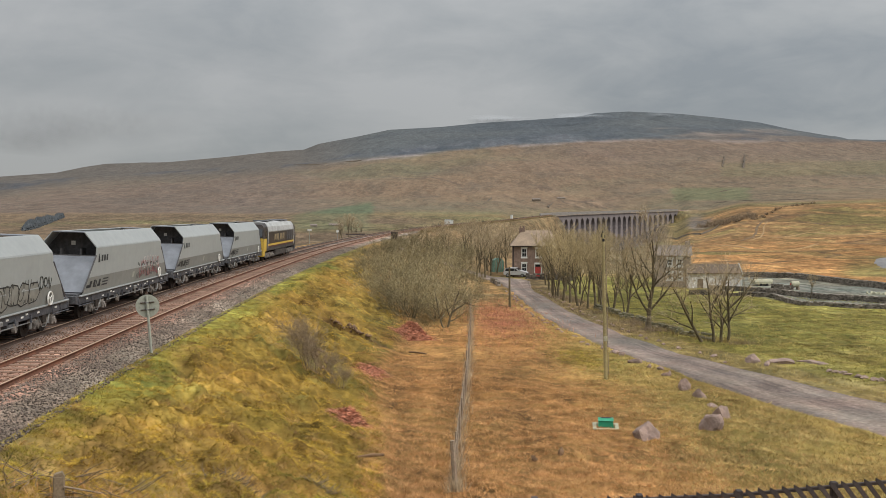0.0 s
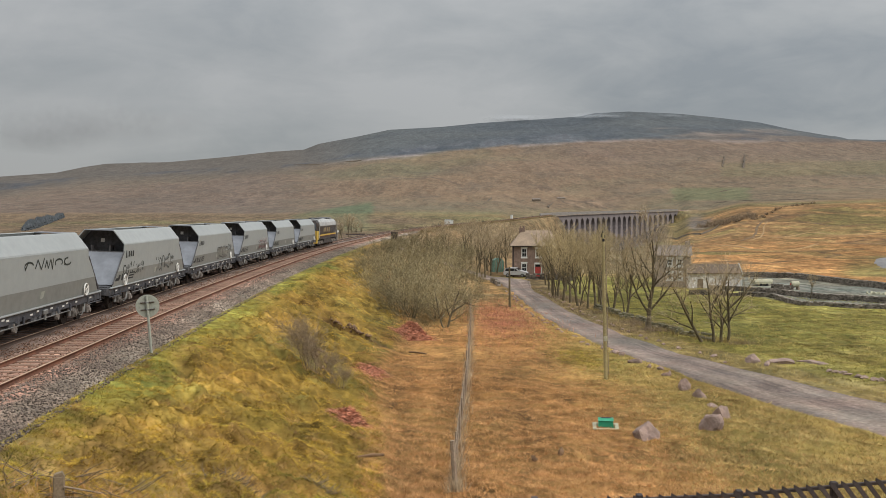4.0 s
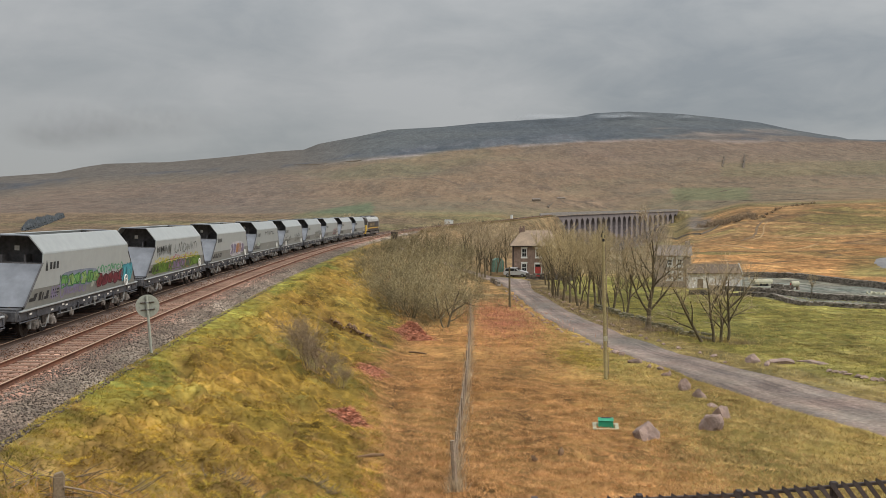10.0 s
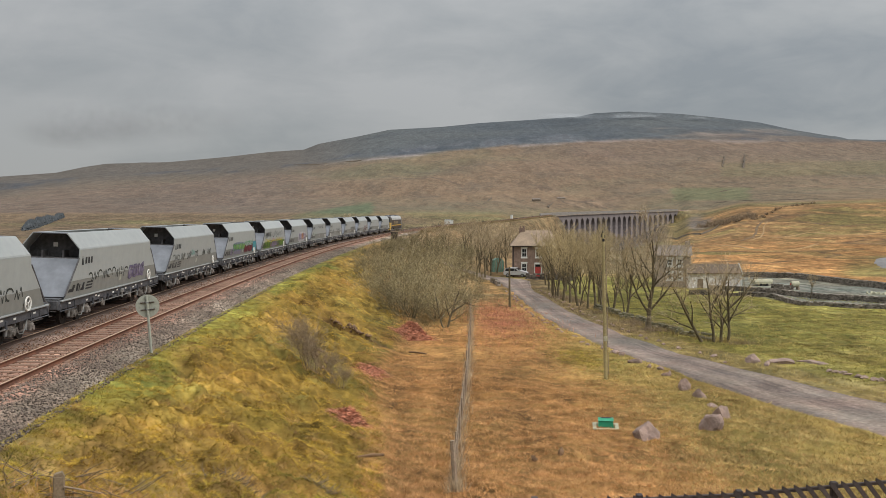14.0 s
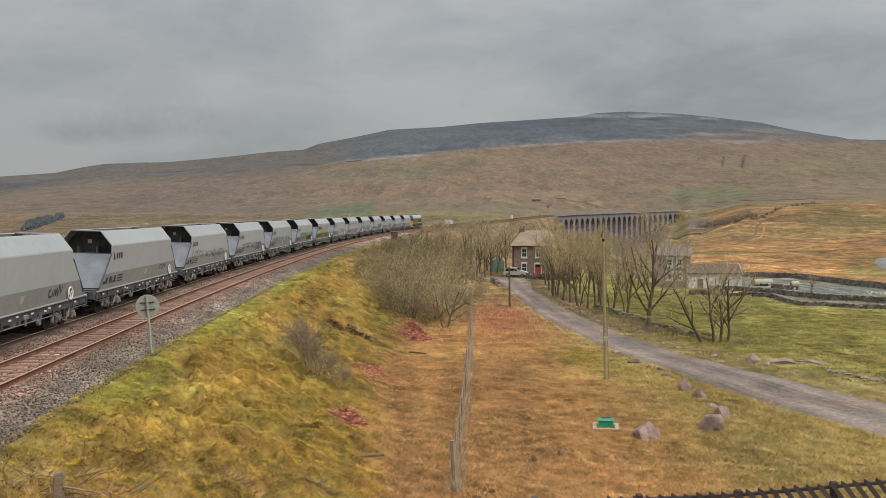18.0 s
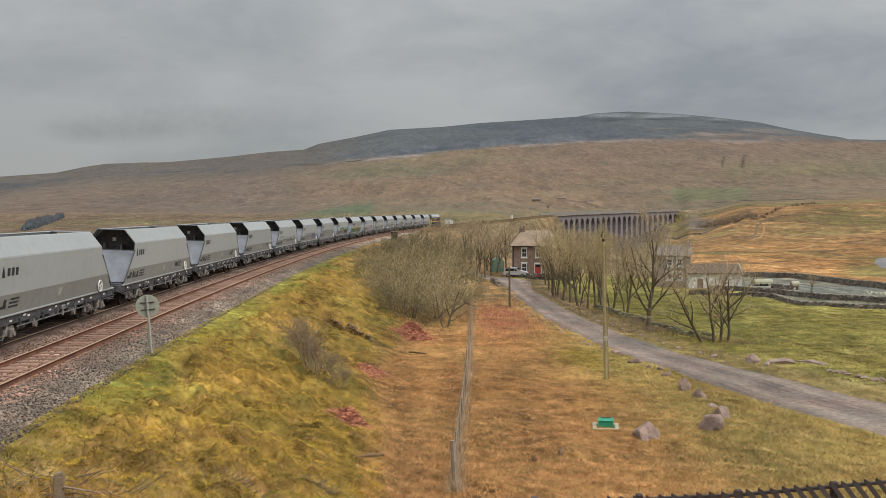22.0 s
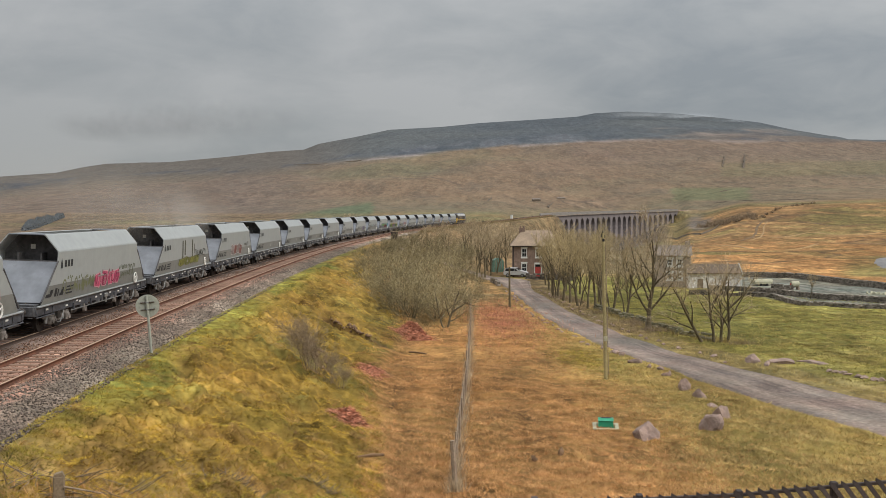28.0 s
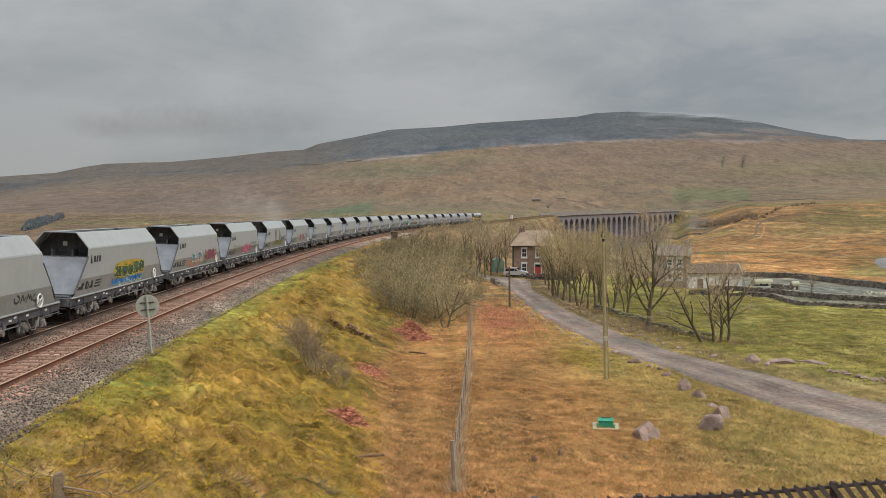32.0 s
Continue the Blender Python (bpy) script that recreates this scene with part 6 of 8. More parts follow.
# ---- walls, houses, car ----
def rubble_wall(path, height, width, label, seed, stone=.5, name="dry_stone_wall", singles=True, gaps=.14, rock=M_WALLSTONE):
    """A wall of rough stones in courses."""
    w = thing(name, label, "stone wall", "dry stone walls")
    rng = random.Random(seed)
    shapes = []
    for k in range(5):
        bm = B()
        box(bm, -.5, .5, -.5, .5, 0, 1, .14)
        for v in bm.verts:
            v.co += Vector((rng.uniform(-.08, .08), rng.uniform(-.08, .08), rng.uniform(-.1, .1)))
        me = bpy.data.meshes.new("stone")
        bmesh.ops.recalc_face_normals(bm, faces=bm.faces)
        bm.to_mesh(me)
        bm.free()
        me.materials.append(rock)
        shapes.append(me)
    joined = B()
    for (x0, y0), (x1, y1) in zip(path, path[1:]):
        L, a = math.dist((x0, y0), (x1, y1)), math.atan2(y1 - y0, x1 - x0)
        z = 0.0
        while z < height:
            h = stone * rng.uniform(.45, .65)
            u = rng.uniform(-.3, 0) * stone
            while u < L:
                l = stone * rng.uniform(.7, 1.4)
                t = (u + l / 2) / L
                x, y = x0 + (x1 - x0) * t, y0 + (y1 - y0) * t
                if rng.random() < (gaps + .35 * (z + h > height * .7) if singles else .08 * (z + h > height * .8)):
                    u += l
                    continue
                m = Matrix.Translation((x, y, gz(x, y) + z - .05)) @ Matrix.Rotation(a + rng.uniform(-.25, .25), 4, "Z") @ pose(0, 0, 0, rng.uniform(-9, 9), rng.uniform(-9, 9), 0) @ \
                    Matrix.Diagonal((l * .98, width * (1 - .25 * z / height) * rng.uniform(.9, 1.1), h * 1.05, 1))
                if singles:
                    ob = new("stone", rng.choice(shapes))
                    ob.parent, ob.matrix_basis = w, m
                else:
                    box(joined, -.5, .5, -.5, .5, 0, 1, 0, m @ pose(0, 0, 0, rng.uniform(-6, 6), rng.uniform(-6, 6), 0))
                u += l
            z += h
    if not singles:
        part("stonework", joined, M_WALLSTONE, w)["kind"] = "stuff"
    else:
        joined.free()
    return w


rubble_wall([(14.9, 87), (15.3, 78), (15.9, 69.2), (16.6, 62.5), (17.9, 59.2)], .52, .5, "low tumbled mossy dry stone wall beside trees", 3, .28, gaps=.16, rock=M_WALLMOSS)
rubble_wall([(31, 112), (36.6, 110.4), (40.2, 108.8)], .6, .5, "low grey dry stone wall before the barn", 14, .38, singles=False)
rubble_wall([(40.4, 108.6), (39.3, 103.5), (38.4, 94.9), (46, 92.6), (58, 91.5), (75, 91.5)], .50, .6, "long dark dry stone wall beyond the pasture", 4, .24, singles=False)
rubble_wall([(36.5, 122.5), (41.2, 118.3), (42.8, 116.3), (46.7, 107.6), (50.6, 101.8), (58, 95)], .66, .6, "dark dry stone wall before the yard", 5, .26, singles=False)
rubble_wall([(46.6, 126.5), (48.0, 126.2), (49.5, 126.3)], .75, .5, "short dark stone wall in the yard", 15, .28, singles=False)
rubble_wall([(46, 169), (55.1, 162), (62, 155), (63.8, 140.6), (65, 130.7), (66.6, 119)], .9, .7, "dark dry stone wall below the open moor", 6, .30, singles=False)
rubble_wall([(13.6, 146), (17, 145), (21, 144)], .9, .45, "low stone garden wall before the cottage", 7, .5, singles=False)
rubble_wall([(8.2, 131), (8.0, 134), (7.6, 138)], .5, .5, "low rough stone wall along the lane", 8, .6, singles=False)


def window(parent, x, z, w, h, y, panes=2, trim=M_WHITE, mullion=True, bar=.09):
    """A sash window on a front wall that faces -y."""
    fr = B()
    for a, b, c, d in ((-w / 2, w / 2, 0, bar), (-w / 2, w / 2, h - bar, h), (-w / 2, -w / 2 + bar, bar, h - bar), (w / 2 - bar, w / 2, bar, h - bar)):
        box(fr, a, b, -.05, .06, c, d)
    if mullion:
        box(fr, -w / 2 + .09, w / 2 - .09, -.03, .05, h / 2 - .04, h / 2 + .04)
        box(fr, -.018, .018, -.02, .05, .09, h - .09)
    win = part("window", fr, trim, parent, at=pose(x, y, z))
    for sx in (-1, 1):
        bm = B()
        box(bm, min(sx * w / 2, sx * (w / 2 + .07)), max(sx * w / 2, sx * (w / 2 + .07)), -.06 - y, -.003 - y, -.005, h + .005)
        part("jamb", bm, trim, win, "white painted jamb")
    for k in range(panes):
        bm = B()
        box(bm, -w / 2 + .09, w / 2 - .09, .0, .02, .09 + k * (h - .18) / panes, .09 + (k + 1) * (h - .18) / panes - .02)
        part("pane", bm, M_GLASS, win)
    bm = B()
    box(bm, -w / 2 - .15, w / 2 + .15, -.10 - y, -.003 - y, -.22, -.006, .01)
    part("sill", bm, trim, win, "white painted sill")
    bm = B()
    box(bm, -w / 2 - .15, w / 2 + .15, -.07 - y, -.003 - y, h + .006, h + .26, .01)
    part("lintel", bm, trim, win, "white painted lintel")


def holed_wall(bm, x0, x1, z0, z1, y, t, holes):
    """A wall facing -y with openings right through it; holes: (x, z, w, h)."""
    xs = sorted({x0, x1, *[v for x, z, w, h in holes for v in (x - w / 2, x + w / 2)]})
    zs = sorted({z0, z1, *[v for x, z, w, h in holes for v in (z, z + h)]})
    for a, b in zip(xs, xs[1:]):
        for c, d in zip(zs, zs[1:]):
            if not any(x - w / 2 <= (a + b) / 2 <= x + w / 2 and z <= (c + d) / 2 <= z + h for x, z, w, h in holes):
                box(bm, a, b, y, y + t, c, d)


M_PINK = mat("faded_pink_sign", (.55, .22, .18), (.45, .17, .14), rough=0.6, fine=8, coarse=2, var=0.12, bump=0)


def build_cottage():
    x, y = 16.2, 155.5
    c = thing("stone_cottage", "two-storey dark stone cottage with slate roof and red door", "house", at=pose(x, y, gz(x, y) - .25, 0, 0, -4))
    wins = [(-2.05, 3.7, .85, 1.5), (.38, 3.7, .85, 1.5), (2.5, 3.7, .85, 1.5), (-2.05, 1.1, .85, 1.5), (2.5, 1.1, .85, 1.5)]
    door = (.35, .12, 1.0, 2.3)
    bm = B()
    holed_wall(bm, -4.1, 3.9, 0, 5.7, 0, .45, wins + [door])
    box(bm, -4.1, -3.65, .45, 7, 0, 5.7)
    box(bm, 3.45, 3.9, .45, 7, 0, 5.7)
    box(bm, -4.1, 3.9, 7, 7.45, 0, 5.7)
    part("wall", bm, M_HOUSE, c)
    for a in wins:
        window(c, a[0], a[1], a[2], a[3], .10)
    bm = B()
    box(bm, -.5, .5, .1, .16, .12, 2.0, .01)
    d = part("door", bm, M_RED, c, "red front door", at=pose(.35, 0, 0))
    bm = B()
    for a, b, z0, z1 in ((-.62, -.505, .1, 2.45), (.505, .62, .1, 2.45), (-.62, .62, 2.45, 2.75)):
        box(bm, a, b, -.05, .1, z0, z1, .01)
    part("door_surround", bm, M_WHITE, c, "white door surround", at=pose(.35, 0, 0))
    bm = B()
    box(bm, -.44, .44, .1, .14, 2.03, 2.4)
    part("fanlight", bm, M_GLASS, d)
    bm = B()
    # hipped roof
    e = [bm.verts.new(v) for v in ((-4.5, -.4, 5.68), (4.3, -.4, 5.68), (4.3, 7.85, 5.68), (-4.5, 7.85, 5.68))]
    r = [bm.verts.new(v) for v in ((-2.4, 3.7, 8.3), (2.6, 3.7, 8.3))]
    bm.faces.new((e[0], e[1], r[1], r[0])), bm.faces.new((e[1], e[2], r[1])), bm.faces.new((e[2], e[3], r[0], r[1])), bm.faces.new((e[3], e[0], r[0]))
    bm.faces.new(e[::-1])
    roof = part("roof", bm, M_SLATE, c, "brownish slate roof")
    bm = B()
    box(bm, -2.85, -1.85, 3.3, 4.1, 7.4, 8.75, .04)
    part("chimney", bm, M_HOUSE, roof)
    for dx in (-2.65, -2.05):
        bm = B()
        rod(bm, (dx, 3.7, 8.75), (dx, 3.7, 9.15), .15, .12, 8)
        part("chimney_pot", bm, M_HOUSE, roof)
    bm = B()
    box(bm, 1.08, 1.12, -.75, -.12, 3.5, 4.25, .01)
    part("hanging_sign", bm, M_PINK, c, "faded pink hanging sign")
    bm = B()
    rod(bm, (1.1, -.003, 4.3), (1.1, -.8, 4.3), .025, .025, 6)
    part("sign_bracket", bm, M_BLACK, c)
    bm = B()
    rod(bm, (-4.5, -.45, 5.62), (4.3, -.45, 5.62), .07, .07, 6)
    part("gutter", bm, M_BLACK, c)
    bm = B()
    rod(bm, (-3.9, -.08, .1), (-3.9, -.08, 5.6), .05, .05, 6)
    part("downpipe", bm, M_BLACK, c)
    return c


build_cottage()


def build_farm():
    x, y = 33.2, 128.5
    f = thing("grey_farmhouse", "tall grey rendered farmhouse with white window surrounds", "house", at=pose(x, y, gz(x, y) - .1, 0, 0, -13))
    wins = [(-.5, 3.1, .75, 1.0), (.85, 3.1, .8, 1.1), (-.5, 1.1, .75, 1.0), (.85, 1.1, .8, 1.0)]
    bm = B()
    holed_wall(bm, -2.6, 2.4, 0, 4.6, 0, .45, wins)
    box(bm, -2.6, -2.15, .45, 4.5, 0, 4.6)
    box(bm, 1.95, 2.4, .45, 4.5, 0, 4.6)
    box(bm, -2.6, 2.4, 4.5, 4.95, 0, 4.6)
    part("wall", bm, M_GREYHOUSE, f)
    for a in wins:
        window(f, a[0], a[1], a[2], a[3], .10, bar=.15)
    bm = B()
    prism(bm, [(-2.8, -.3, 4.6), (-2.8, 5.25, 4.6), (-2.8, 2.5, 6.0)], (5.4, 0, 0))
    roof = part("roof", bm, M_GREYSLATE, f)
    bm = B()
    box(bm, 1.7, 2.35, 2.1, 2.9, 5.6, 6.6, .03)
    part("chimney", bm, M_GREYHOUSE, roof)
    x, y = 38.2, 125.2
    b = thing("whitewashed_barn", "low barn with patchy whitewashed wall and brown roof", "barn", at=pose(x, y, gz(x, y) - .35, 0, 0, -8))
    bm = B()
    holed_wall(bm, -3.6, 3.4, 0, 2.5, 0, .45, [(-2.0, .05, .8, 1.6), (1.2, .9, .7, .6)])
    box(bm, -3.6, 3.4, 4.6, 5.05, 0, 2.5)
    prism(bm, [(-3.6, .45, 0), (-3.6, 4.6, 0), (-3.6, 4.6, 2.5), (-3.6, 2.5, 3.4), (-3.6, .45, 2.5)], (.45, 0, 0))
    prism(bm, [(2.95, .45, 0), (2.95, 4.6, 0), (2.95, 4.6, 2.5), (2.95, 2.5, 3.4), (2.95, .45, 2.5)], (.45, 0, 0))
    part("wall", bm, M_WHITEWASH, b, "patchy whitewashed stone wall")
    for sy in (0, 1):
        bm = B()
        if sy == 0:
            prism(bm, [(-3.8, -.35, 2.42), (3.6, -.35, 2.42), (3.6, 2.52, 3.55), (-3.8, 2.52, 3.55)], (0, 0, .12))
        else:
            prism(bm, [(-3.8, 5.4, 2.42), (3.6, 5.4, 2.42), (3.6, 2.53, 3.55), (-3.8, 2.53, 3.55)], (0, 0, .12))
        part("roof_slope", bm, M_BARNROOF, b)
    bm = B()
    box(bm, -2.39, -1.61, .12, .18, .05, 1.64)
    part("door", bm, M_GREYWOOD, b)
    bm = B()
    prism(bm, [(3.61, -.42, 2.36), (3.61, 2.52, 3.52), (3.61, 2.52, 3.80), (3.61, -.42, 2.64)], (.08, 0, 0))
    prism(bm, [(3.61, 5.47, 2.36), (3.61, 2.53, 3.52), (3.61, 2.53, 3.80), (3.61, 5.47, 2.64)], (.08, 0, 0))
    part("verge_trim", bm, M_WHITE, b, "white painted gable verge boards")
    bm = B()
    box(bm, 3.405, 3.60, -.06, .30, .0, 2.34)
    part("corner_post", bm, M_WHITE, b, "white painted corner")


build_farm()


def build_car():
    x, y = 12.7, 154.6
    c = thing("white_estate_car", "white estate car parked before the cottage", "car", at=pose(x, y, gz(x, y) + .05, 0, 0, -22))
    prof = [(-2.05, .35), (-2.12, .75), (-2.0, 1.05), (-1.75, 1.5), (-1.2, 1.62), (.1, 1.6), (.75, 1.12), (1.65, 1.0), (2.08, .78), (2.1, .38)]
    bm = B()
    prism(bm, [(px, -.85, pz) for px, pz in prof], (0, 1.7, 0))
    bmesh.ops.bevel(bm, geom=bm.edges[:], offset=.06, segments=2, affect="EDGES")
    part("body", bm, M_CAR, c)
    for sy in (-1, 1):
        for x0, x1, x2, x3 in ((-1.75, -.95, -.95, -1.62), (-.88, -.12, -.12, -.88), (-.05, .55, .1, -.05)):
            bm = B()
            prism(bm, [(x0, sy * .852, 1.05), (x1, sy * .852, 1.05), (x2, sy * .852, 1.5), (x3, sy * .852, 1.5)], (0, sy * .006, 0))
            part("side_window", bm, M_GLASS, c)
        for wx in (-1.3, 1.35):
            bm = B()
            rod(bm, (wx, sy * .72, .32), (wx, sy * .87, .32), .33, .33, 18)
            wh = part("wheel", bm, M_BLACK, c)
            bm = B()
            rod(bm, (wx, sy * .872, .32), (wx, sy * .885, .32), .2, .19, 12)
            part("rim", bm, M_GALV, wh)
        bm = B()
        box(bm, 2.0, 2.11, min(sy * .5, sy * .8), max(sy * .5, sy * .8), .72, .86, .01)
        part("headlight", bm, M_GLASS, c)
        bm = B()
        box(bm, -2.15, -2.06, min(sy * .6, sy * .82), max(sy * .6, sy * .82), .8, 1.05, .01)
        part("tail_light", bm, M_RED, c)
    bm = B()
    prism(bm, [(.14, -.72, 1.56), (.14, .72, 1.56), (.74, .76, 1.14), (.74, -.76, 1.14)], (.02, 0, .02))
    part("windscreen", bm, M_GLASS, c)


build_car()


def build_small_lineside():
    # sheeted trailer and tank in the yard behind the wall
    t = thing("covered_trailer", "low trailer under a cream cover in the yard", "trailer", at=pose(48.2, 134.8, gz(48.2, 134.8), 0, 0, 8))
    bm = B()
    box(bm, -1.4, 1.4, -.7, .7, .22, .62, .05)
    prism(bm, [(-1.45, -.75, .624), (-1.45, .75, .624), (-1.45, .5, .92), (-1.45, -.5, .92)], (2.9, 0, 0))
    part("cover", bm, M_CREAM, t, "pale cream sheet cover")
    for wx in (-.5, .5):
        bm = B()
        rod(bm, (wx, -.74, .18), (wx, .74, .18), .18, .18, 12)
        part("wheel", bm, M_BLACK, t)
    t = thing("oil_tank", "small pale tank with red fitting in the yard", "tank", at=pose(50.6, 128.1, gz(50.6, 128.1), 0, 0, 185))
    bm = B()
    rod(bm, (-.5, 0, .8), (.6, 0, .8), .42, .42, 14)
    part("tank", bm, M_CREAM, t)
    bm = B()
    box(bm, .62, .72, -.12, .12, .6, .95, .03)
    part("fitting", bm, M_RED, t)
    for wx in (-.4, .5):
        bm = B()
        box(bm, wx - .1, wx + .1, -.4, .4, 0, .42)
        part("cradle", bm, M_GREYHOUSE, t)
    # green sheeting and bins near the junction
    t = thing("sheeted_stack", "stack under dark green sheeting among trees", "covered stack", at=pose(10.6, 172.5, gz(10.6, 172.5), 0, 0, 10))
    bm = B()
    prism(bm, [(-1.1, -.8, 0), (1.0, -.8, 0), (.95, -.8, 2.2), (.5, -.8, 2.65), (-.3, -.8, 2.75), (-1.0, -.8, 2.3)], (0, 1.6, 0))
    part("sheeting", bm, M_TARP, t)
    for k in range(6):
        bm = B()
        rod(bm, (-.7 + .42 * k, -.95, -.1), (-.7 + .42 * k + .06 * (k % 3 - 1), -.95, 2.5 - .2 * (k % 2)), .05, .04, 6)
        part("pole", bm, M_GREYWOOD, t, "pale timber pole")
    # lineside cabinets, sign and timber on the far side of the line
    for s, o, w, h, label in ((367, -5.2, 2.6, 2.3, "white lineside cabinet beside the tracks"), (375, -5.2, 1.2, 1.9, "white lineside cabinet beside the tracks"),
                              (512, -5.2, 1.3, 2.4, "small white lineside cabinet")):
        x, y, z, hd = line(s, o)
        t = thing("lineside_cabinet", label, "cabinet", "lineside cabinets", at=pose(x, y, gz(x, y), 0, 0, -math.degrees(hd)))
        bm = B()
        box(bm, -w / 2, w / 2, -.4, .4, .1, h, .03)
        part("case", bm, M_WHITE, t)
        bm = B()
        box(bm, -w / 2 - .05, w / 2 + .05, -.46, .46, h + .004, h + .08, .02)
        part("lid", bm, M_GALV, t)
        bm = B()
        box(bm, -w / 2, w / 2, -.4, .4, -.5, .096)
        part("plinth", bm, M_GREYHOUSE, t)
    x, y, z, hd = line(180, -4.4)
    t = thing("speed_board", "small round white trackside board on a post", "railway sign", at=pose(x, y, gz(x, y), 0, 0, 0))
    bm = B()
    rod(bm, (0, 0, -.2), (0, 0, 1.35), .05, .05, 8)
    part("post", bm, M_GALV, t)
    bm = B()
    rod(bm, (0, -.03, 1.6), (0, .03, 1.6), .30, .30, 20)
    part("disc", bm, M_WHITE, t)
    x, y, z, hd = line(206, -5.0)
    t = thing("timber_stack", "low stack of weathered and dark timbers beside the line", "timber stack", at=pose(x, y, gz(x, y), 0, 0, 20))
    for k in range(12):
        bm = B()
        box(bm, -2.5 + .12 * (k % 4), 2.4 - .17 * (k % 3), -.62 + .30 * (k % 4), -.36 + .30 * (k % 4), .0 + .30 * (k // 4), .27 + .30 * (k // 4), .02)
        part("timber", bm, (M_GREYWOOD, M_FENCE, M_OLDPOST)[k % 3], t)
    x, y, z, hd = line(152, -4.6)
    t = thing("marker_post", "slim white trackside marker post", "marker post", at=pose(x, y, gz(x, y), 0, 0, 0))
    bm = B()
    rod(bm, (0, 0, -.2), (0, 0, 2.6), .05, .045, 8)
    part("post", bm, M_SIGN, t)
    bm = B()
    box(bm, -.35, .35, -.05, -.02, 2.3, 2.55, .01)
    part("plate", bm, M_WHITE, t)
    x, y, z, hd = line(179, 7.6)
    t = thing("lineside_hut", "small dark timber lineside hut", "hut", at=pose(x, y, gz(x, y), 0, 0, -math.degrees(hd)))
    bm = B()
    box(bm, -.65, .65, -.5, .5, -.3, 1.5, .03)
    part("wall", bm, M_FENCE, t)
    bm = B()
    prism(bm, [(-.75, -.6, 1.504), (.75, -.6, 1.504), (.75, -.6, 1.62), (-.75, -.6, 1.74)], (0, 1.2, 0))
    part("roof", bm, M_GREYWOOD, t)
    # a distant farm on the hill's foot
    for x, y, w, h in ((-85, 587, 4, 2.6), (-72, 609, 7, 2.8), (-79, 640, 5, 2.2)):
        t = thing("distant_farm_building", "pale distant farm building below the hill", "farm building", "distant farm", at=pose(x, y, gz(x, y) - .5, 0, 0, 10))
        bm = B()
        box(bm, -w / 2, w / 2, -4, 4, 0, h * .6)
        part("wall", bm, M_GREYHOUSE, t)
        bm = B()
        prism(bm, [(-w / 2 - .3, -4.4, h * .6 + .02), (-w / 2 - .3, 4.4, h * .6 + .02), (-w / 2 - .3, 0, h)], (w + .6, 0, 0))
        part("roof", bm, M_GREYSLATE, t)


build_small_lineside()


def hill_wall(pts, h, w, label="distant dark stone wall, or dark bank marking a gully, on the hillside"):
    """A far wall or gully bank that follows the ground."""
    p = np.array(pts, float)
    d = np.concatenate([[0], np.cumsum(np.hypot(*np.diff(p, axis=0).T))])
    u = np.linspace(0, d[-1], max(int(d[-1] / 12), 4))
    x, y = np.interp(u, d, p[:, 0]), np.interp(u, d, p[:, 1])
    rng = np.random.RandomState(int(d[-1]))
    x, y = x + rng.uniform(-1, 1, len(u)) * 2, y + rng.uniform(-1, 1, len(u)) * 2
    z = ground_z(x, y)
    tx, ty = np.gradient(x), np.gradient(y)
    n = np.hypot(tx, ty)
    nx, ny = ty / n * w / 2, -tx / n * w / 2
    hh = h * rng.uniform(.5, 1.2, len(u))
    V = np.stack([np.stack([x - nx, y - ny, z - 8], -1), np.stack([x - nx * .5, y - ny * .5, z + hh], -1), np.stack([x + nx * .5, y + ny * .5, z + hh], -1),
                  np.stack([x + nx, y + ny, z - 8], -1)], 1)
    i, j = np.meshgrid(np.arange(len(u) - 1), np.arange(3), indexing="ij")
    F = np.stack([i * 4 + j, i * 4 + j + 1, (i + 1) * 4 + j + 1, (i + 1) * 4 + j], -1).reshape(-1, 4)
    tagged(array_mesh("hill_wall", V.reshape(-1, 3), F, M_HILLWALL), label, "stone wall", "far walls")


M_HILLWALL = mat("distant_wall", (.10, .08, .06), (.13, .10, .072), rough=0.95, fine=.4, coarse=.05, var=0.3, bump=0)
# several of these dark strips are added to mark gullies, not walls
for _pts, _h, _w in (([(147, 600), (142, 536), (139, 480), (156, 516), (173, 542)], 1.2, 1.5), ([(567, 1973), (516, 1826), (493, 1678), (489, 1530)], 2.5, 5),
                     ([(605, 1926), (539, 1728)], 2.5, 5), ([(652, 1936), (560, 1673)], 2.5, 5),                      ([(330, 1287), (385, 1280), (466, 1340)], 1.8, 3), ([(308, 1170), (323, 936), (397, 944)], 1.6, 3),
                     ([(143, 1228), (197, 1475), (247, 1674)], 2.0, 4), ([(55, 1185), (91, 1507)], 2.0, 4), ([(-403, 2418), (-214, 2356)], 2.0, 5),
                     ([(-631, 1505), (-579, 1749), (-539, 1880)], 2.0, 4)):
    hill_wall(_pts, _h * .7, _w * .6)
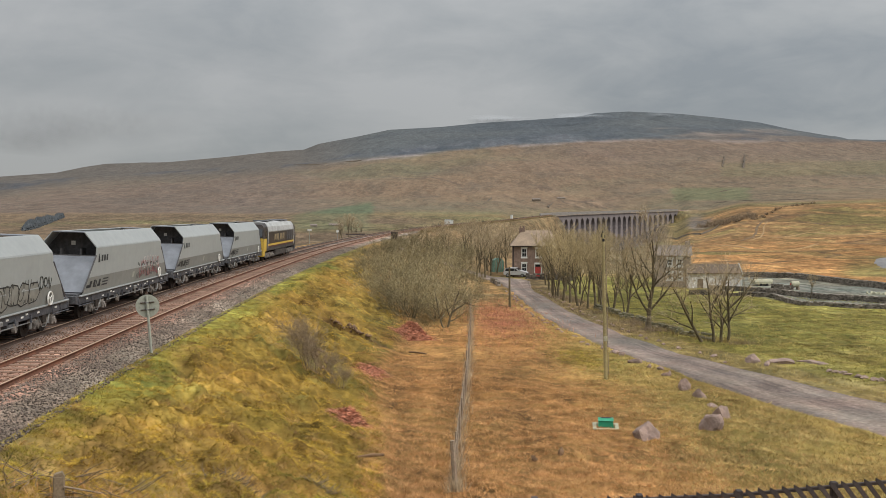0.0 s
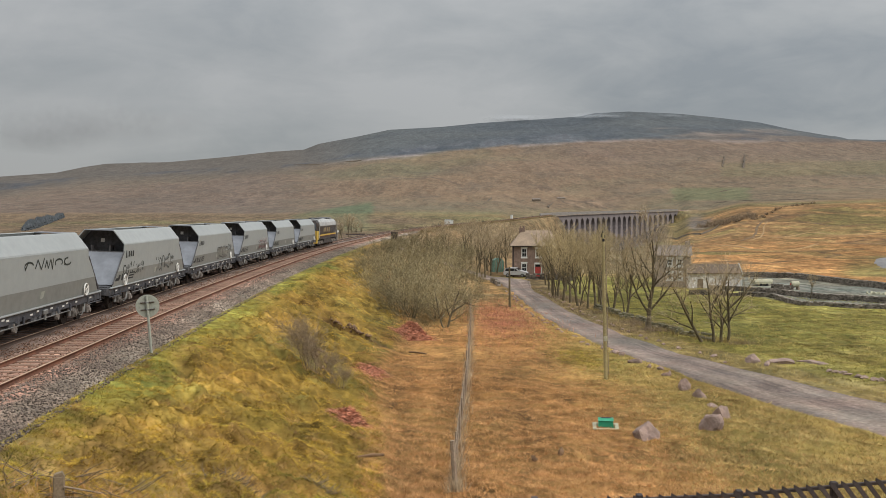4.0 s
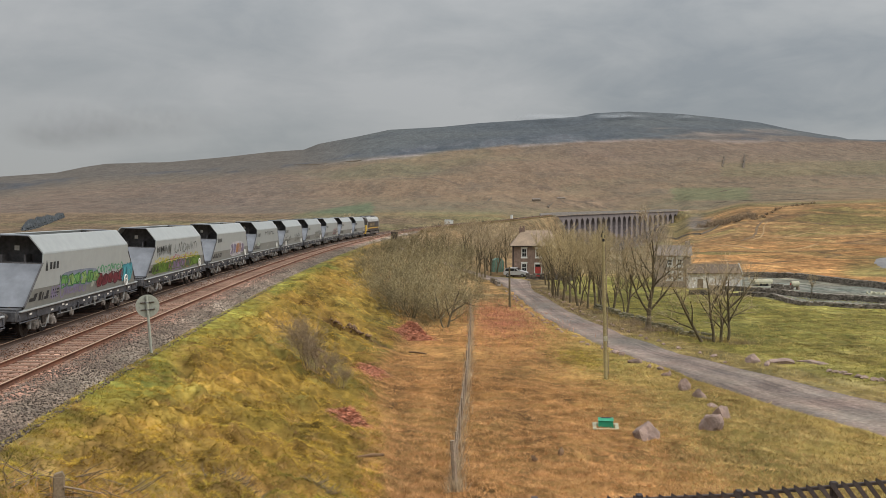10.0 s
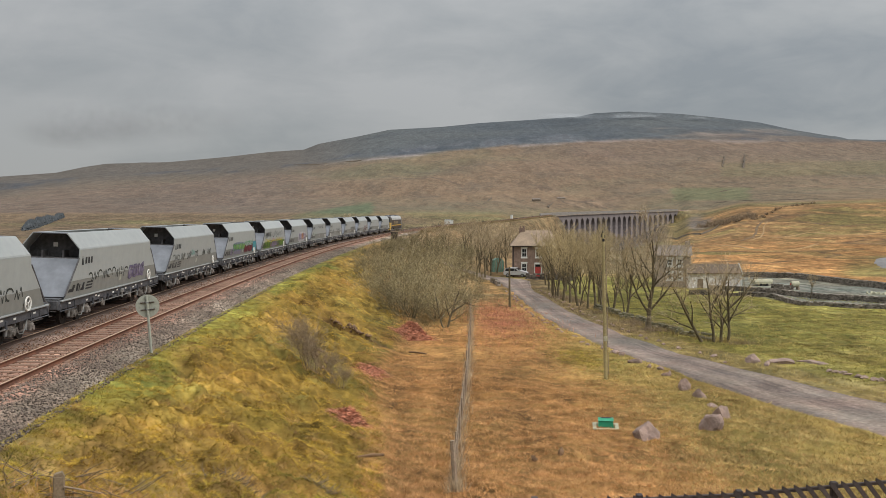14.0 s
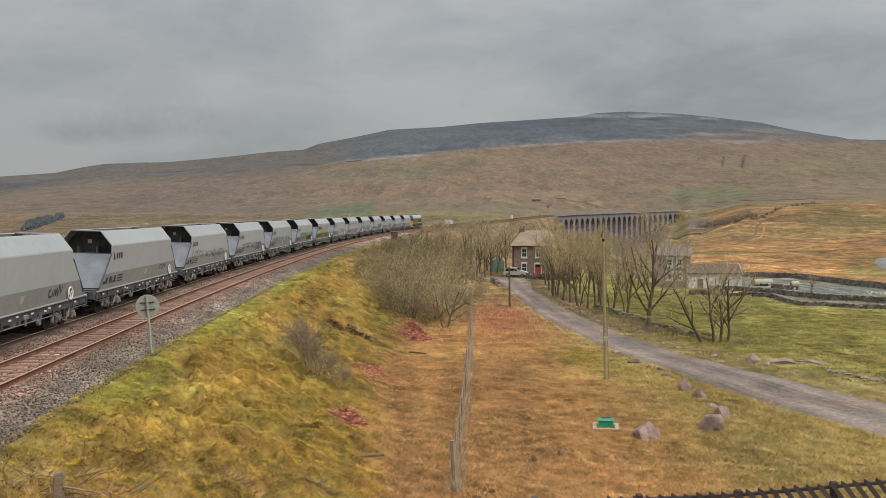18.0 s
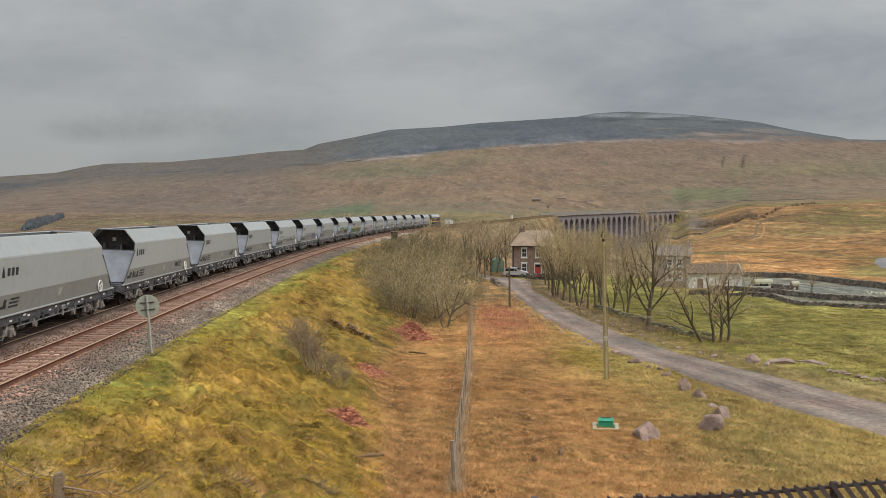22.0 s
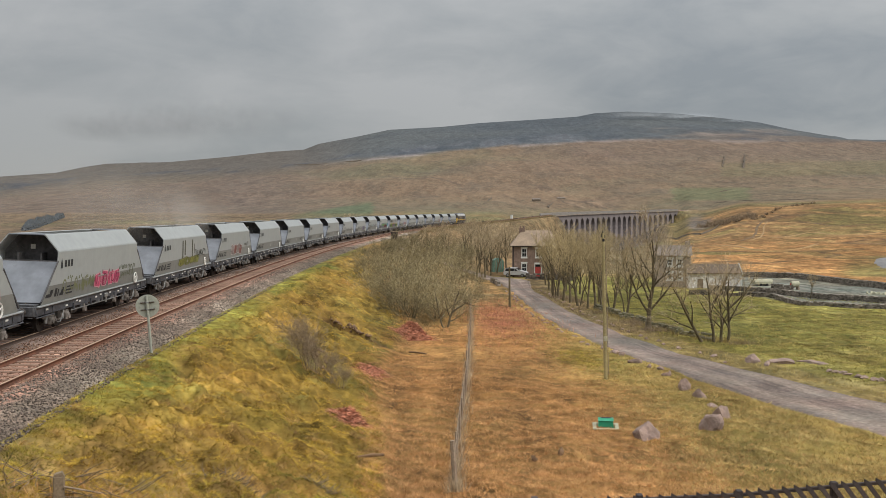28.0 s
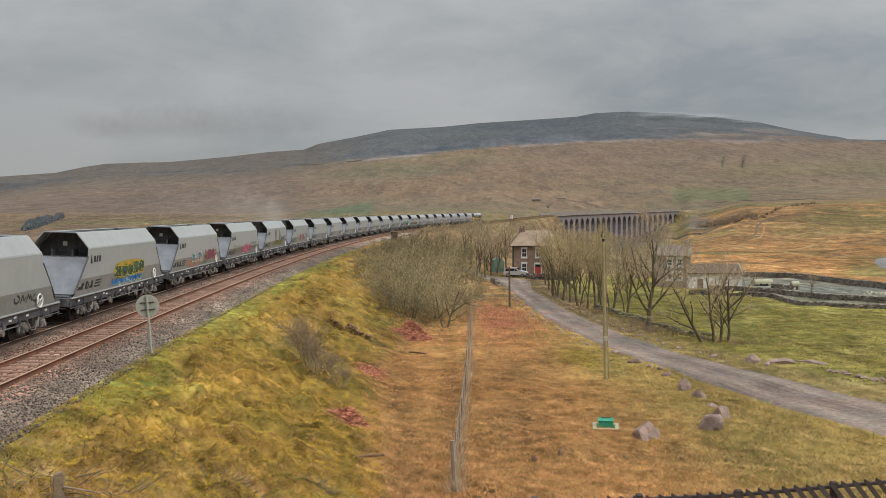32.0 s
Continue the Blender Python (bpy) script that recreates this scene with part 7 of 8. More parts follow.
def moor_track(pts, w, material, label):
    """A worn way or wet line over the moor that follows the ground."""
    p = np.array(pts, float)
    d = np.concatenate([[0], np.cumsum(np.hypot(*np.diff(p, axis=0).T))])
    u = np.linspace(0, d[-1], max(int(d[-1] / 2.5), 6))
    x, y = np.interp(u, d, p[:, 0]), np.interp(u, d, p[:, 1])
    k = np.ones(7) / 7
    x, y = (np.convolve(np.pad(a, 3, mode="edge"), k, "valid") for a in (x, y))
    tx, ty = np.gradient(x), np.gradient(y)
    n = np.hypot(tx, ty)
    half = w * .24 * (1 + .45 * fbm(x, y, 71, 3, .25)) * np.clip(np.minimum(u, d[-1] - u) / 8, .15, 1)
    V = []
    for q in (-1, -.4, .4, 1):
        a, b = x + q * ty / n * half, y - q * tx / n * half
        r = np.hypot(a, b)
        z = ground_z(a, b) + smooth(165, 220, r) * (.8 * fbm(a, b, 25, 4, .03) + .25 * fbm(a, b, 26, 3, .15))
        V.append(np.stack([a, b, z + (.22 if abs(q) < .5 else -.05)], -1))
    V = np.stack(V, 1)
    i, j = np.meshgrid(np.arange(len(u) - 1), np.arange(3), indexing="ij")
    F = np.stack([i * 4 + j, i * 4 + j + 1, (i + 1) * 4 + j + 1, (i + 1) * 4 + j], -1).reshape(-1, 4)
    tagged(array_mesh("moor_track", V.reshape(-1, 3), F, material, smooth_faces=True), label, "track", "moor tracks", "structure")


M_PALEWAY = mat("bleached_moor_grass", (.33, .215, .10), (.27, .17, .075), rough=0.95, fine=.8, coarse=.12, var=0.3, bump=0)
M_ROAD_FAR = mat("far_gravel_track", (.215, .205, .20), (.165, .158, .155), rough=0.95, fine=.8, coarse=.12, var=0.2, bump=0)
M_DARKWAY = mat("dark_peaty_way", (.16, .10, .05), (.12, .08, .042), rough=0.95, fine=.8, coarse=.12, var=0.3, bump=0)
for _pts, _w, _m, _l in (([(100, 356), (104, 327), (102, 303), (102, 281)], 2.4, M_PALEWAY, "pale bleached line of grass across the moor"),
                         ([(106, 282), (111, 280), (121, 294), (130, 308)], 2.2, M_PALEWAY, "pale bleached line of grass across the moor"),
                         ([(115, 347), (125, 363), (142, 405), (157, 447), (176, 492)], 2.6, M_DARKWAY, "dark winding track over the moor"),
                         ([(118, 346), (128, 362), (145, 404), (160, 446), (178, 490)], 1.6, M_PALEWAY, "pale edge of a winding moor track"),
                         ([(131, 359), (160, 389), (159, 346), (180, 363)], 2.6, M_PALEWAY, "pale bleached line of grass across the moor"),
                         ([(84, 301), (88, 268), (103, 263), (118, 262)], 2.0, M_DARKWAY, "dark wet line across the moor"),
                         ([(186, 461), (184, 418), (201, 406)], 4.0, M_DARKWAY, "dark wet line across the moor")):
    moor_track(_pts, _w, _m, _l)
moor_track([(92, 180), (98.5, 201), (104.5, 213), (112, 220), (130, 228)], 5.6, M_ROAD_FAR, "grey gravel track at the edge of the moor")
for _x, _y in ((139, 1333), (180, 1364)):
    _t = thing("distant_barn", "small dark stone barn on the hillside", "barn", "distant barns", at=pose(_x, _y, gz(_x, _y) - 1, 0, 0, 5))
    _b = B()
    box(_b, -6, 6, -3, 3, 0, 4)
    part("wall", _b, M_HILLWALL, _t)
    _b = B()
    prism(_b, [(-6.2, -3.2, 4.01), (-6.2, 3.2, 4.01), (-6.2, 0, 6)], (12.4, 0, 0))
    part("roof", _b, M_GREYSLATE, _t)


def soil_ledges():
    """Crumbling soil ledges on the bank."""
    rng = np.random.RandomState(17)
    octa = np.array([(1, 0, 0), (0, 1, 0), (-1, 0, 0), (0, -1, 0), (0, 0, .8), (0, 0, -.8)], float)
    tri = np.array([(0, 1, 4), (1, 2, 4), (2, 3, 4), (3, 0, 4), (1, 0, 5), (2, 1, 5), (3, 2, 5), (0, 3, 5)])
    for (ax, ay), (bx, by), n in (((-7.4, 58.0), (-6.2, 55.9), 120), ((-6.2, 55.9), (-3.6, 54.4), 110), ((-6.6, 44.5), (-5.2, 41.5), 60)):
        t = rng.uniform(0, 1, n)
        wob = .25 * np.sin(t * 9) * (1 - t)
        t = t ** 1.4
        x, y = ax + (bx - ax) * t + rng.normal(0, .22, n) + wob + .2 * np.sin(t * 23), ay + (by - ay) * t + rng.normal(0, .2, n)
        size = rng.uniform(.04, .14, n) * (1.15 - .6 * t) * np.where(rng.uniform(0, 1, n) < .12, 1.6, 1.0)
        V = octa[None] * size[:, None, None] * rng.uniform(.6, 1.4, (n, 6, 1)) + np.stack([x, y, turf_z(x, y) + .02], -1)[:, None]
        F = tri[None] + 6 * np.arange(n)[:, None, None]
        tagged(array_mesh("soil_ledge", V.reshape(-1, 3), F.reshape(-1, 3), M_SOIL), "crumbling ledge of dark bare soil on the bank", "bare soil", kind="stuff")


soil_ledges()


# ---- trees, shrubs and grass ----
def tubes(segs, sides):
    """Tapered tubes from an array of rows x0 y0 z0 r0 x1 y1 z1 r1."""
    S = np.asarray(segs, float)
    p0, r0, p1, r1 = S[:, 0:3], S[:, 3], S[:, 4:7], S[:, 7]
    d = p1 - p0
    d /= np.maximum(np.linalg.norm(d, axis=1), 1e-6)[:, None]
    ref = np.where(np.abs(d[:, 2:3]) > .9, np.array([[1.0, 0, 0]]), np.array([[0, 0, 1.0]]))
    u = np.cross(d, ref)
    u /= np.linalg.norm(u, axis=1)[:, None]
    v = np.cross(d, u)
    n = len(S)
    a = 2 * np.pi * np.arange(sides) / sides
    ring = u[:, None] * np.cos(a)[None, :, None] + v[:, None] * np.sin(a)[None, :, None]
    V = np.concatenate([p0[:, None] + ring * r0[:, None, None], p1[:, None] + ring * r1[:, None, None]], 1)
    k = np.arange(sides)
    quad = np.stack([k, (k + 1) % sides, sides + (k + 1) % sides, sides + k], -1)
    F = quad[None] + (2 * sides * np.arange(n))[:, None, None]
    return V.reshape(-1, 3), F.reshape(-1, 4)


def slivers(segs, rng):
    """Fine twigs as narrow strips, each turned its own way."""
    p0, r0, p1, r1 = segs[:, 0:3], segs[:, 3], segs[:, 4:7], segs[:, 7]
    d = p1 - p0
    u = np.cross(d, rng.normal(0, 1, d.shape))
    u /= np.maximum(np.linalg.norm(u, axis=1), 1e-6)[:, None]
    V = np.stack([p0 - u * r0[:, None], p0 + u * r0[:, None], p1 + u * r1[:, None], p1 - u * r1[:, None]], 1)
    F = np.arange(4)[None] + 4 * np.arange(len(segs))[:, None]
    return V.reshape(-1, 3), F


def grow(rng, start, direction, length, radius, depth, wood, twigs, spread, droop, kids, min_r):
    """One branch in short crooked steps, then its side branches."""
    steps = 4 if depth > 1 else 3
    p, d = np.array(start, float), np.array(direction, float)
    pts = [p.copy()]
    for i in range(steps):
        d = d + rng.normal(0, (.09 if depth > 3 else .15) if depth > 0 else .22, 3) + np.array([0, 0, -droop if depth < 2 else .04])
        d /= np.linalg.norm(d)
        p = p + d * length / steps
        pts.append(p.copy())
    for i in range(steps):
        r0, r1 = radius * (1 - .55 * i / steps), radius * (1 - .55 * (i + 1) / steps)
        (wood if radius > min_r else twigs).append([*pts[i], r0, *pts[i + 1], r1])
    if depth == 0:
        return
    for k in range(kids + (1 if depth < 3 else 0)):
        t = rng.uniform(.35, 1.0) if k else 1.0
        q = pts[0] + 0
        f = t * steps
        i = min(int(f), steps - 1)
        q = pts[i] + (pts[i + 1] - pts[i]) * (f - i)
        side = rng.normal(0, 1, 3)
        side -= side.dot(d) * d
        side /= np.linalg.norm(side)
        nd = d * (1 - spread) + side * spread + np.array([0, 0, .18])
        grow(rng, q, nd / np.linalg.norm(nd), length * rng.uniform(.52, .82), radius * rng.uniform(.42, .6), depth - 1, wood, twigs, spread, droop, kids, min_r)


def tree_kind(seed, stems, height, radius, depth, spread, kids, lean=.15, droop=.02, twig_r=.012, bark=M_BARK, twig=M_TWIG, name="bare_tree",
              label="bare winter tree with many fine twigs", cat="tree", fork=.30):
    """A leafless tree or shrub, built once; copies share its meshes."""
    rng = np.random.RandomState(seed)
    wood, twigs = [], []
    for k in range(stems):
        a = rng.uniform(0, 6.28)
        out = lean * (1.6 if stems > 1 else .5)
        d = np.array([math.cos(a) * out, math.sin(a) * out, 1.0])
        grow(rng, (.25 * math.cos(a) * (stems > 1), .25 * math.sin(a) * (stems > 1), -.15), d / np.linalg.norm(d), height * fork * rng.uniform(.85, 1.15) / .62,
             radius * rng.uniform(.75, 1.1), depth, wood, twigs, spread, droop, kids, min(.03, radius * .45))
    tw = np.array(twigs)
    tw[:, 3], tw[:, 7] = np.maximum(tw[:, 3], twig_r), np.maximum(tw[:, 7], twig_r * .7)
    t = thing(name, label, cat, "bare trees" if cat == "tree" else "scrub")
    V, F = tubes(wood, 6)
    array_mesh("trunk", V, F, bark, t)
    V, F = slivers(tw, rng)
    array_mesh("crown", V, F, twig, t)
    return t


def plant(kind, x, y, scale, turn, label=""):
    """Sets the first of a kind, or a copy of it, on the ground."""
    m = pose(x, y, gz(x, y), 0, 0, turn)
    if kind.get("placed"):
        src = kind["placed"]
        keep = src.scale.copy()
        src.scale = (scale, scale, scale)
        ob = copy_thing(src, m)
        src.scale = keep
    else:
        ob = kind["tree"]
        kind["placed"] = ob
        ob.matrix_basis = m @ Matrix.Diagonal((scale, scale, scale, 1))
    if label:
        ob["label"] = label
    return ob


def limb(rng, p, d, length, radius, depth, wood, twigs, rise, kids, min_r, angle=(.5, .95)):
    """A curved limb that climbs, with side shoots spaced along it."""
    steps = 5 if depth > 1 else 3
    pts, rad = [np.array(p, float)], [radius]
    d = np.array(d, float)
    for i in range(steps):
        d = d + rng.normal(0, .10 if depth > 1 else .17, 3) + np.array([0, 0, rise])
        d /= np.linalg.norm(d)
        pts.append(pts[-1] + d * length / steps)
        rad.append(radius * (1 - .72 * (i + 1) / steps))
    for i in range(steps):
        (wood if rad[i] > min_r else twigs).append([*pts[i], rad[i], *pts[i + 1], rad[i + 1]])
    if depth == 0:
        return
    n = kids[depth]
    turn = rng.uniform(0, 6.28)
    for k in range(n):
        t = .22 + .78 * (k + rng.uniform(.2, .9)) / n
        f = min(t, .999) * steps
        i = int(f)
        ax = pts[i + 1] - pts[i]
        ax /= np.linalg.norm(ax)
        u = np.cross(ax, [.3, .2, 1.0])
        u /= np.linalg.norm(u)
        v = np.cross(ax, u)
        turn += 2.4 + rng.normal(0, .4)
        a = rng.uniform(*angle)
        nd = ax * math.cos(a) + (u * math.cos(turn) + v * math.sin(turn)) * math.sin(a)
        limb(rng, pts[i] + (pts[i + 1] - pts[i]) * (f - i), nd, length * (.66 - .3 * t) * rng.uniform(.75, 1.25),
             (rad[i] + (rad[i + 1] - rad[i]) * (f - i)) * rng.uniform(.5, .72), depth - 1, wood, twigs, rise * 1.1, kids, min_r, angle)


def fan_tree(seed, stems, kids, twig_r, bark, twig, label, rise=.05, angle=(.5, .95), min_r=.022):
    """A leafless tree from a few main stems: start, direction, length and radius of each."""
    rng = np.random.RandomState(seed)
    wood, twigs = [], []
    for start, way, length, radius, depth in stems:
        way = np.array(way, float)
        limb(rng, start, way / np.linalg.norm(way), length, radius, depth, wood, twigs, rise, kids, min_r, angle)
    tw = np.array(twigs)
    tw[:, 3], tw[:, 7] = np.clip(tw[:, 3], twig_r, None), np.clip(tw[:, 7], twig_r * .7, None)
    t = thing("bare_tree", label, "tree", "bare trees")
    V, F = tubes(wood, 6)
    array_mesh("trunk", V, F, bark, t)
    V, F = slivers(tw, rng)
    array_mesh("crown", V, F, twig, t)
    return t


ROW_LABEL = "slender bare roadside tree with mossy trunk and fine twigs"
ROW_KIDS = {4: 9, 3: 7, 2: 6, 1: 4}
ROW_A = {"tree": fan_tree(201, [((0, 0, -.2), (.03, 0, 1), 7.0, .205, 4)], ROW_KIDS, .011, M_BARK, M_TWIG, ROW_LABEL, .09, (.22, .55))}
ROW_B = {"tree": fan_tree(202, [((0, 0, -.2), (-.12, .05, 1), 6.0, .19, 4), ((.25, .1, -.2), (.2, 0, 1), 5.2, .11, 3)], {4: 8, 3: 6, 2: 6, 1: 4}, .011, M_BARK, M_TWIG, ROW_LABEL, .09, (.22, .55))}
ROW_C = {"tree": fan_tree(203, [((0, 0, -.2), (.02, .05, 1), 6.8, .195, 4)], ROW_KIDS, .011, M_BARK, M_TWIG, ROW_LABEL, .09, (.22, .6))}
ROW_FAR = {"tree": fan_tree(204, [((0, 0, -.2), (.02, .03, 1), 6.8, .19, 4)], {4: 8, 3: 6, 2: 5, 1: 3}, .018, M_BARK, M_DARKTWIG, ROW_LABEL, .07, (.3, .7))}
BIG = {"tree": fan_tree(208, [((0, 0, -.2), (0, 0, 1), 1.9, .31, 0), ((0, 0, 1.1), (-.02, 0, 1), 5.9, .165, 4), ((0, 0, 1.25), (-.62, .1, .85), 4.6, .10, 3), ((0, .03, 1.3), (.62, -.1, .85), 4.7, .10, 3),
                              ((0, 0, 2.2), (.42, .0, 1), 4.4, .085, 3), ((0, 0, 2.2), (-.42, .0, 1), 4.4, .085, 3)],
                        {4: 8, 3: 8, 2: 6, 1: 4}, .0095, M_BARK, M_DARKTWIG, "spreading bare ash tree beside a stone wall", .06, (.4, .85))}
FORKED = {"tree": fan_tree(206, [((-.75, 0, -.2), (-.55, .1, .9), 3.9, .098, 3), ((-.2, 0, -.2), (-.04, .1, 1), 4.0, .098, 3), ((.25, .1, -.2), (.04, 0, 1), 2.7, .098, 3), ((.62, 0, -.2), (.03, -.1, 1), 3.9, .098, 3),
                                 ((.62, 0, 1.9), (.6, .1, .5), 2.3, .065, 2), ((-.2, 0, 2.2), (.35, .2, .8), 2.2, .06, 2), ((.55, 0, 1.3), (.9, .2, .3), 1.8, .05, 2), ((-1.6, 0, 1.6), (-.4, .2, .8), 1.5, .04, 2)],
                           {4: 6, 3: 8, 2: 7, 1: 5}, .008, M_BARK, M_DARKTWIG, "gnarled many-stemmed bare thorn tree beside the lane", .07, (.45, 1.0))}
ARCHED = {"tree": fan_tree(209, [((0, 0, -.2), (.25, .1, 1), 3.4, .10, 3), ((.35, 0, 1.2), (.9, .1, .75), 1.5, .07, 1), ((1.25, .1, 2.0), (.85, .1, -.35), 1.2, .05, 2),
                                 ((.2, 0, .5), (.9, .1, .25), 1.7, .05, 2), ((-.3, .1, -.2), (-.35, .2, 1), 3.2, .08, 3)],
                           {4: 6, 3: 8, 2: 6, 1: 4}, .010, M_BARK, M_WILLOW, "old willow with an arching broken limb at the bank foot", .02, (.45, 1.0))}
WILLOW_A = {"tree": tree_kind(111, 13, 5.6, .06, 4, .46, 3, lean=.5, twig_r=.011, bark=M_BARK, twig=M_WILLOW, name="willow_shrub",
                              label="dense grey-green leafless willow thicket", cat="shrub")}
WILLOW_B = {"tree": tree_kind(112, 12, 4.8, .05, 4, .5, 3, lean=.55, twig_r=.011, bark=M_BARK, twig=M_WILLOW, name="willow_shrub",
                              label="dense grey-green leafless willow thicket", cat="shrub")}
THICKET = {"tree": tree_kind(115, 11, 3.0, .03, 4, .5, 3, lean=.75, twig_r=.010, bark=M_WILLOW, twig=M_WILLOW, name="willow_shrub",
                              label="low dense leafless willow scrub at the bank foot", cat="shrub")}
BRAMBLE = {"tree": tree_kind(121, 13, 2.4, .018, 4, .40, 3, lean=.30, twig_r=.0045, bark=M_BRAMBLE, twig=M_BRAMBLE, name="bare_shrub",
                             label="wispy dark leafless shrub on the bank", cat="shrub")}


def plant_all():
    rows = [(15.25, 132.5), (14.5, 122), (14.0, 114), (13.3, 107.5), (13.2, 103), (13.3, 98.6), (13.6, 95), (13.8, 91), (14.2, 87.5), (15.2, 85.5), (15.8, 83), (15.4, 90),
            (17.2, 112), (16.2, 118), (18.5, 104), (17.0, 97), (16.3, 79)]
    rng = random.Random(12)
    for i, (x, y) in enumerate(rows):
        plant((ROW_A, ROW_B, ROW_C)[i % 3], x, y, (.95 if i == 0 else .8 if i == 1 else 1.0) * rng.uniform(.74, .92) * (1 if y > 90 else .9), rng.uniform(0, 360))
    plant(BIG, 15.45, 66.9, .97, 0)
    plant(FORKED, 18.0, 58.4, 1.16, 0)
    plant(ARCHED, .35, 68.6, 1.0, 0)
    for x, y, s, k in ((-2.5, 72.5, .66, 0), (-.7, 75, .72, 1), (-4.2, 79, .70, 1), (-1.8, 83, .8, 0), (-5.5, 86, .68, 0), (-6.6, 94, .66, 1), (-3.6, 93, .8, 1),
                       (-.5, 92, .8, 0), (1.0, 84, .65, 1), (-7.4, 103, .62, 0), (-4.8, 104, .75, 1), (-2.0, 106, .85, 0), (-7.6, 114, .6, 1), (-5.0, 118, .72, 0),
                       (-1.5, 120, .85, 1), (-3.6, 113, 1.15, 1), (-6.0, 130, .6, 0), (-2.5, 135, .75, 1), (1.5, 140, .8, 1), (3.5, 170, .8, 0), (9.0, 184, .8, 1)):
        plant((WILLOW_A, WILLOW_B)[k], x, y, s, rng.uniform(0, 360))
    for x, y, s in ((-3.2, 71.4, .8), (-.4, 73.5, .8), (-4.9, 76, .85), (-6.6, 83.5, .8), (-7.8, 92, .8),
                    (-9.2, 108, .7), (1.0, 78, .7), (-2.4, 78, 1.0), (3.0, 95, .7), (2.4, 110, .9), (4.2, 124, .9)):
        plant(THICKET, x, y, s, rng.uniform(0, 360))
    for x, y, s in ((3.0, 138, .75), (5.5, 146, .9), (1.0, 150, .75), (7.2, 152, .9), (4.0, 160, .9), (8.6, 160.5, .8), (8.6, 172, 1.15), (12.5, 176, 1.1), (-1.5, 165, .7), (16, 172, 1.0),
                    (20, 165, .95), (23.5, 158, .95), (25, 140, .9), (28, 136, .85), (22.5, 128, .85), (44.8, 108.6, .34), (5.5, 176, 1.0), (0, 182, .75), (-3, 150, .65), (6.4, 157, .8), (10.2, 168, .9), (3.2, 153, .75), (7.5, 179, 1.0), (12, 205, .95), (17, 214, 1.0), (23, 218, .9), (27, 226, 1.05), (33, 232, .95), (38, 243, 1.0), (43, 252, .9), (30, 205, .9), (36, 214, .85), (48, 262, .95), (20, 196, .85)):
        plant((ROW_FAR, ROW_FAR, ROW_FAR, WILLOW_A)[rng.randint(0, 3)], x, y, s, rng.uniform(0, 360))
    for x, y, s in ((-6.0, 40.4, .95), (-5.6, 39.7, .72), (-5.0, 38.6, .55), (-4.4, 37.7, .42)):
        plant(BRAMBLE, x, y, s, rng.uniform(0, 360))
    for s, o, k in ((189, -5.6, .45), (195, -6.2, .58), (202, -6.0, .66), (208, -6.6, .6), (216, -7, .5), (222, -6.5, .4)):
        x, y, z, h = line(s, o)
        plant(ROW_FAR, float(x), float(y), k, rng.uniform(0, 360))


plant_all()


def blades(name, x, y, height, width, material, label, cat, lie=.55, seed=0, wind=.0, out=None, shade=None):
    """Many single grass blades."""
    rng = np.random.RandomState(seed)
    n = len(x)
    z = turf_z(x, y) - .015
    a = rng.uniform(0, 2 * np.pi, n)
    b = np.where(rng.uniform(0, 1, n) < .5, 0, np.pi) + .8 * fbm(x, y, 60, 2, 2.2) + rng.normal(0, .7, n)
    if out is not None:
        b = out + rng.normal(0, .5, n)
    h = height * rng.uniform(.5, 1.25, n)
    w = width * rng.uniform(.6, 1.3, n)
    sx, sy = np.cos(a) * w / 2, np.sin(a) * w / 2
    lean = lie * rng.uniform(.3, 1.3, n)
    tx, ty = np.cos(b) * lean + wind, np.sin(b) * lean
    P = np.stack([x, y, z], -1)
    side = np.stack([sx, sy, np.zeros(n)], -1)
    tip = P + np.stack([tx * 1.1, ty * 1.1, np.clip(1 - .5 * lean, .12, 1)], -1) * h[:, None]
    V = np.stack([P - side, P + side, tip], 1)
    F = np.array([[0, 1, 2]])[None] + 3 * np.arange(n)[:, None, None]
    ob = array_mesh(name, V.reshape(-1, 3), F.reshape(-1, 3), material)
    layer = ob.data.attributes.new("shade", "FLOAT", "POINT")
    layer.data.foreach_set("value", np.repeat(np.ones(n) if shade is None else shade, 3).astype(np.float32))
    return tagged(ob, label, cat, kind="stuff")


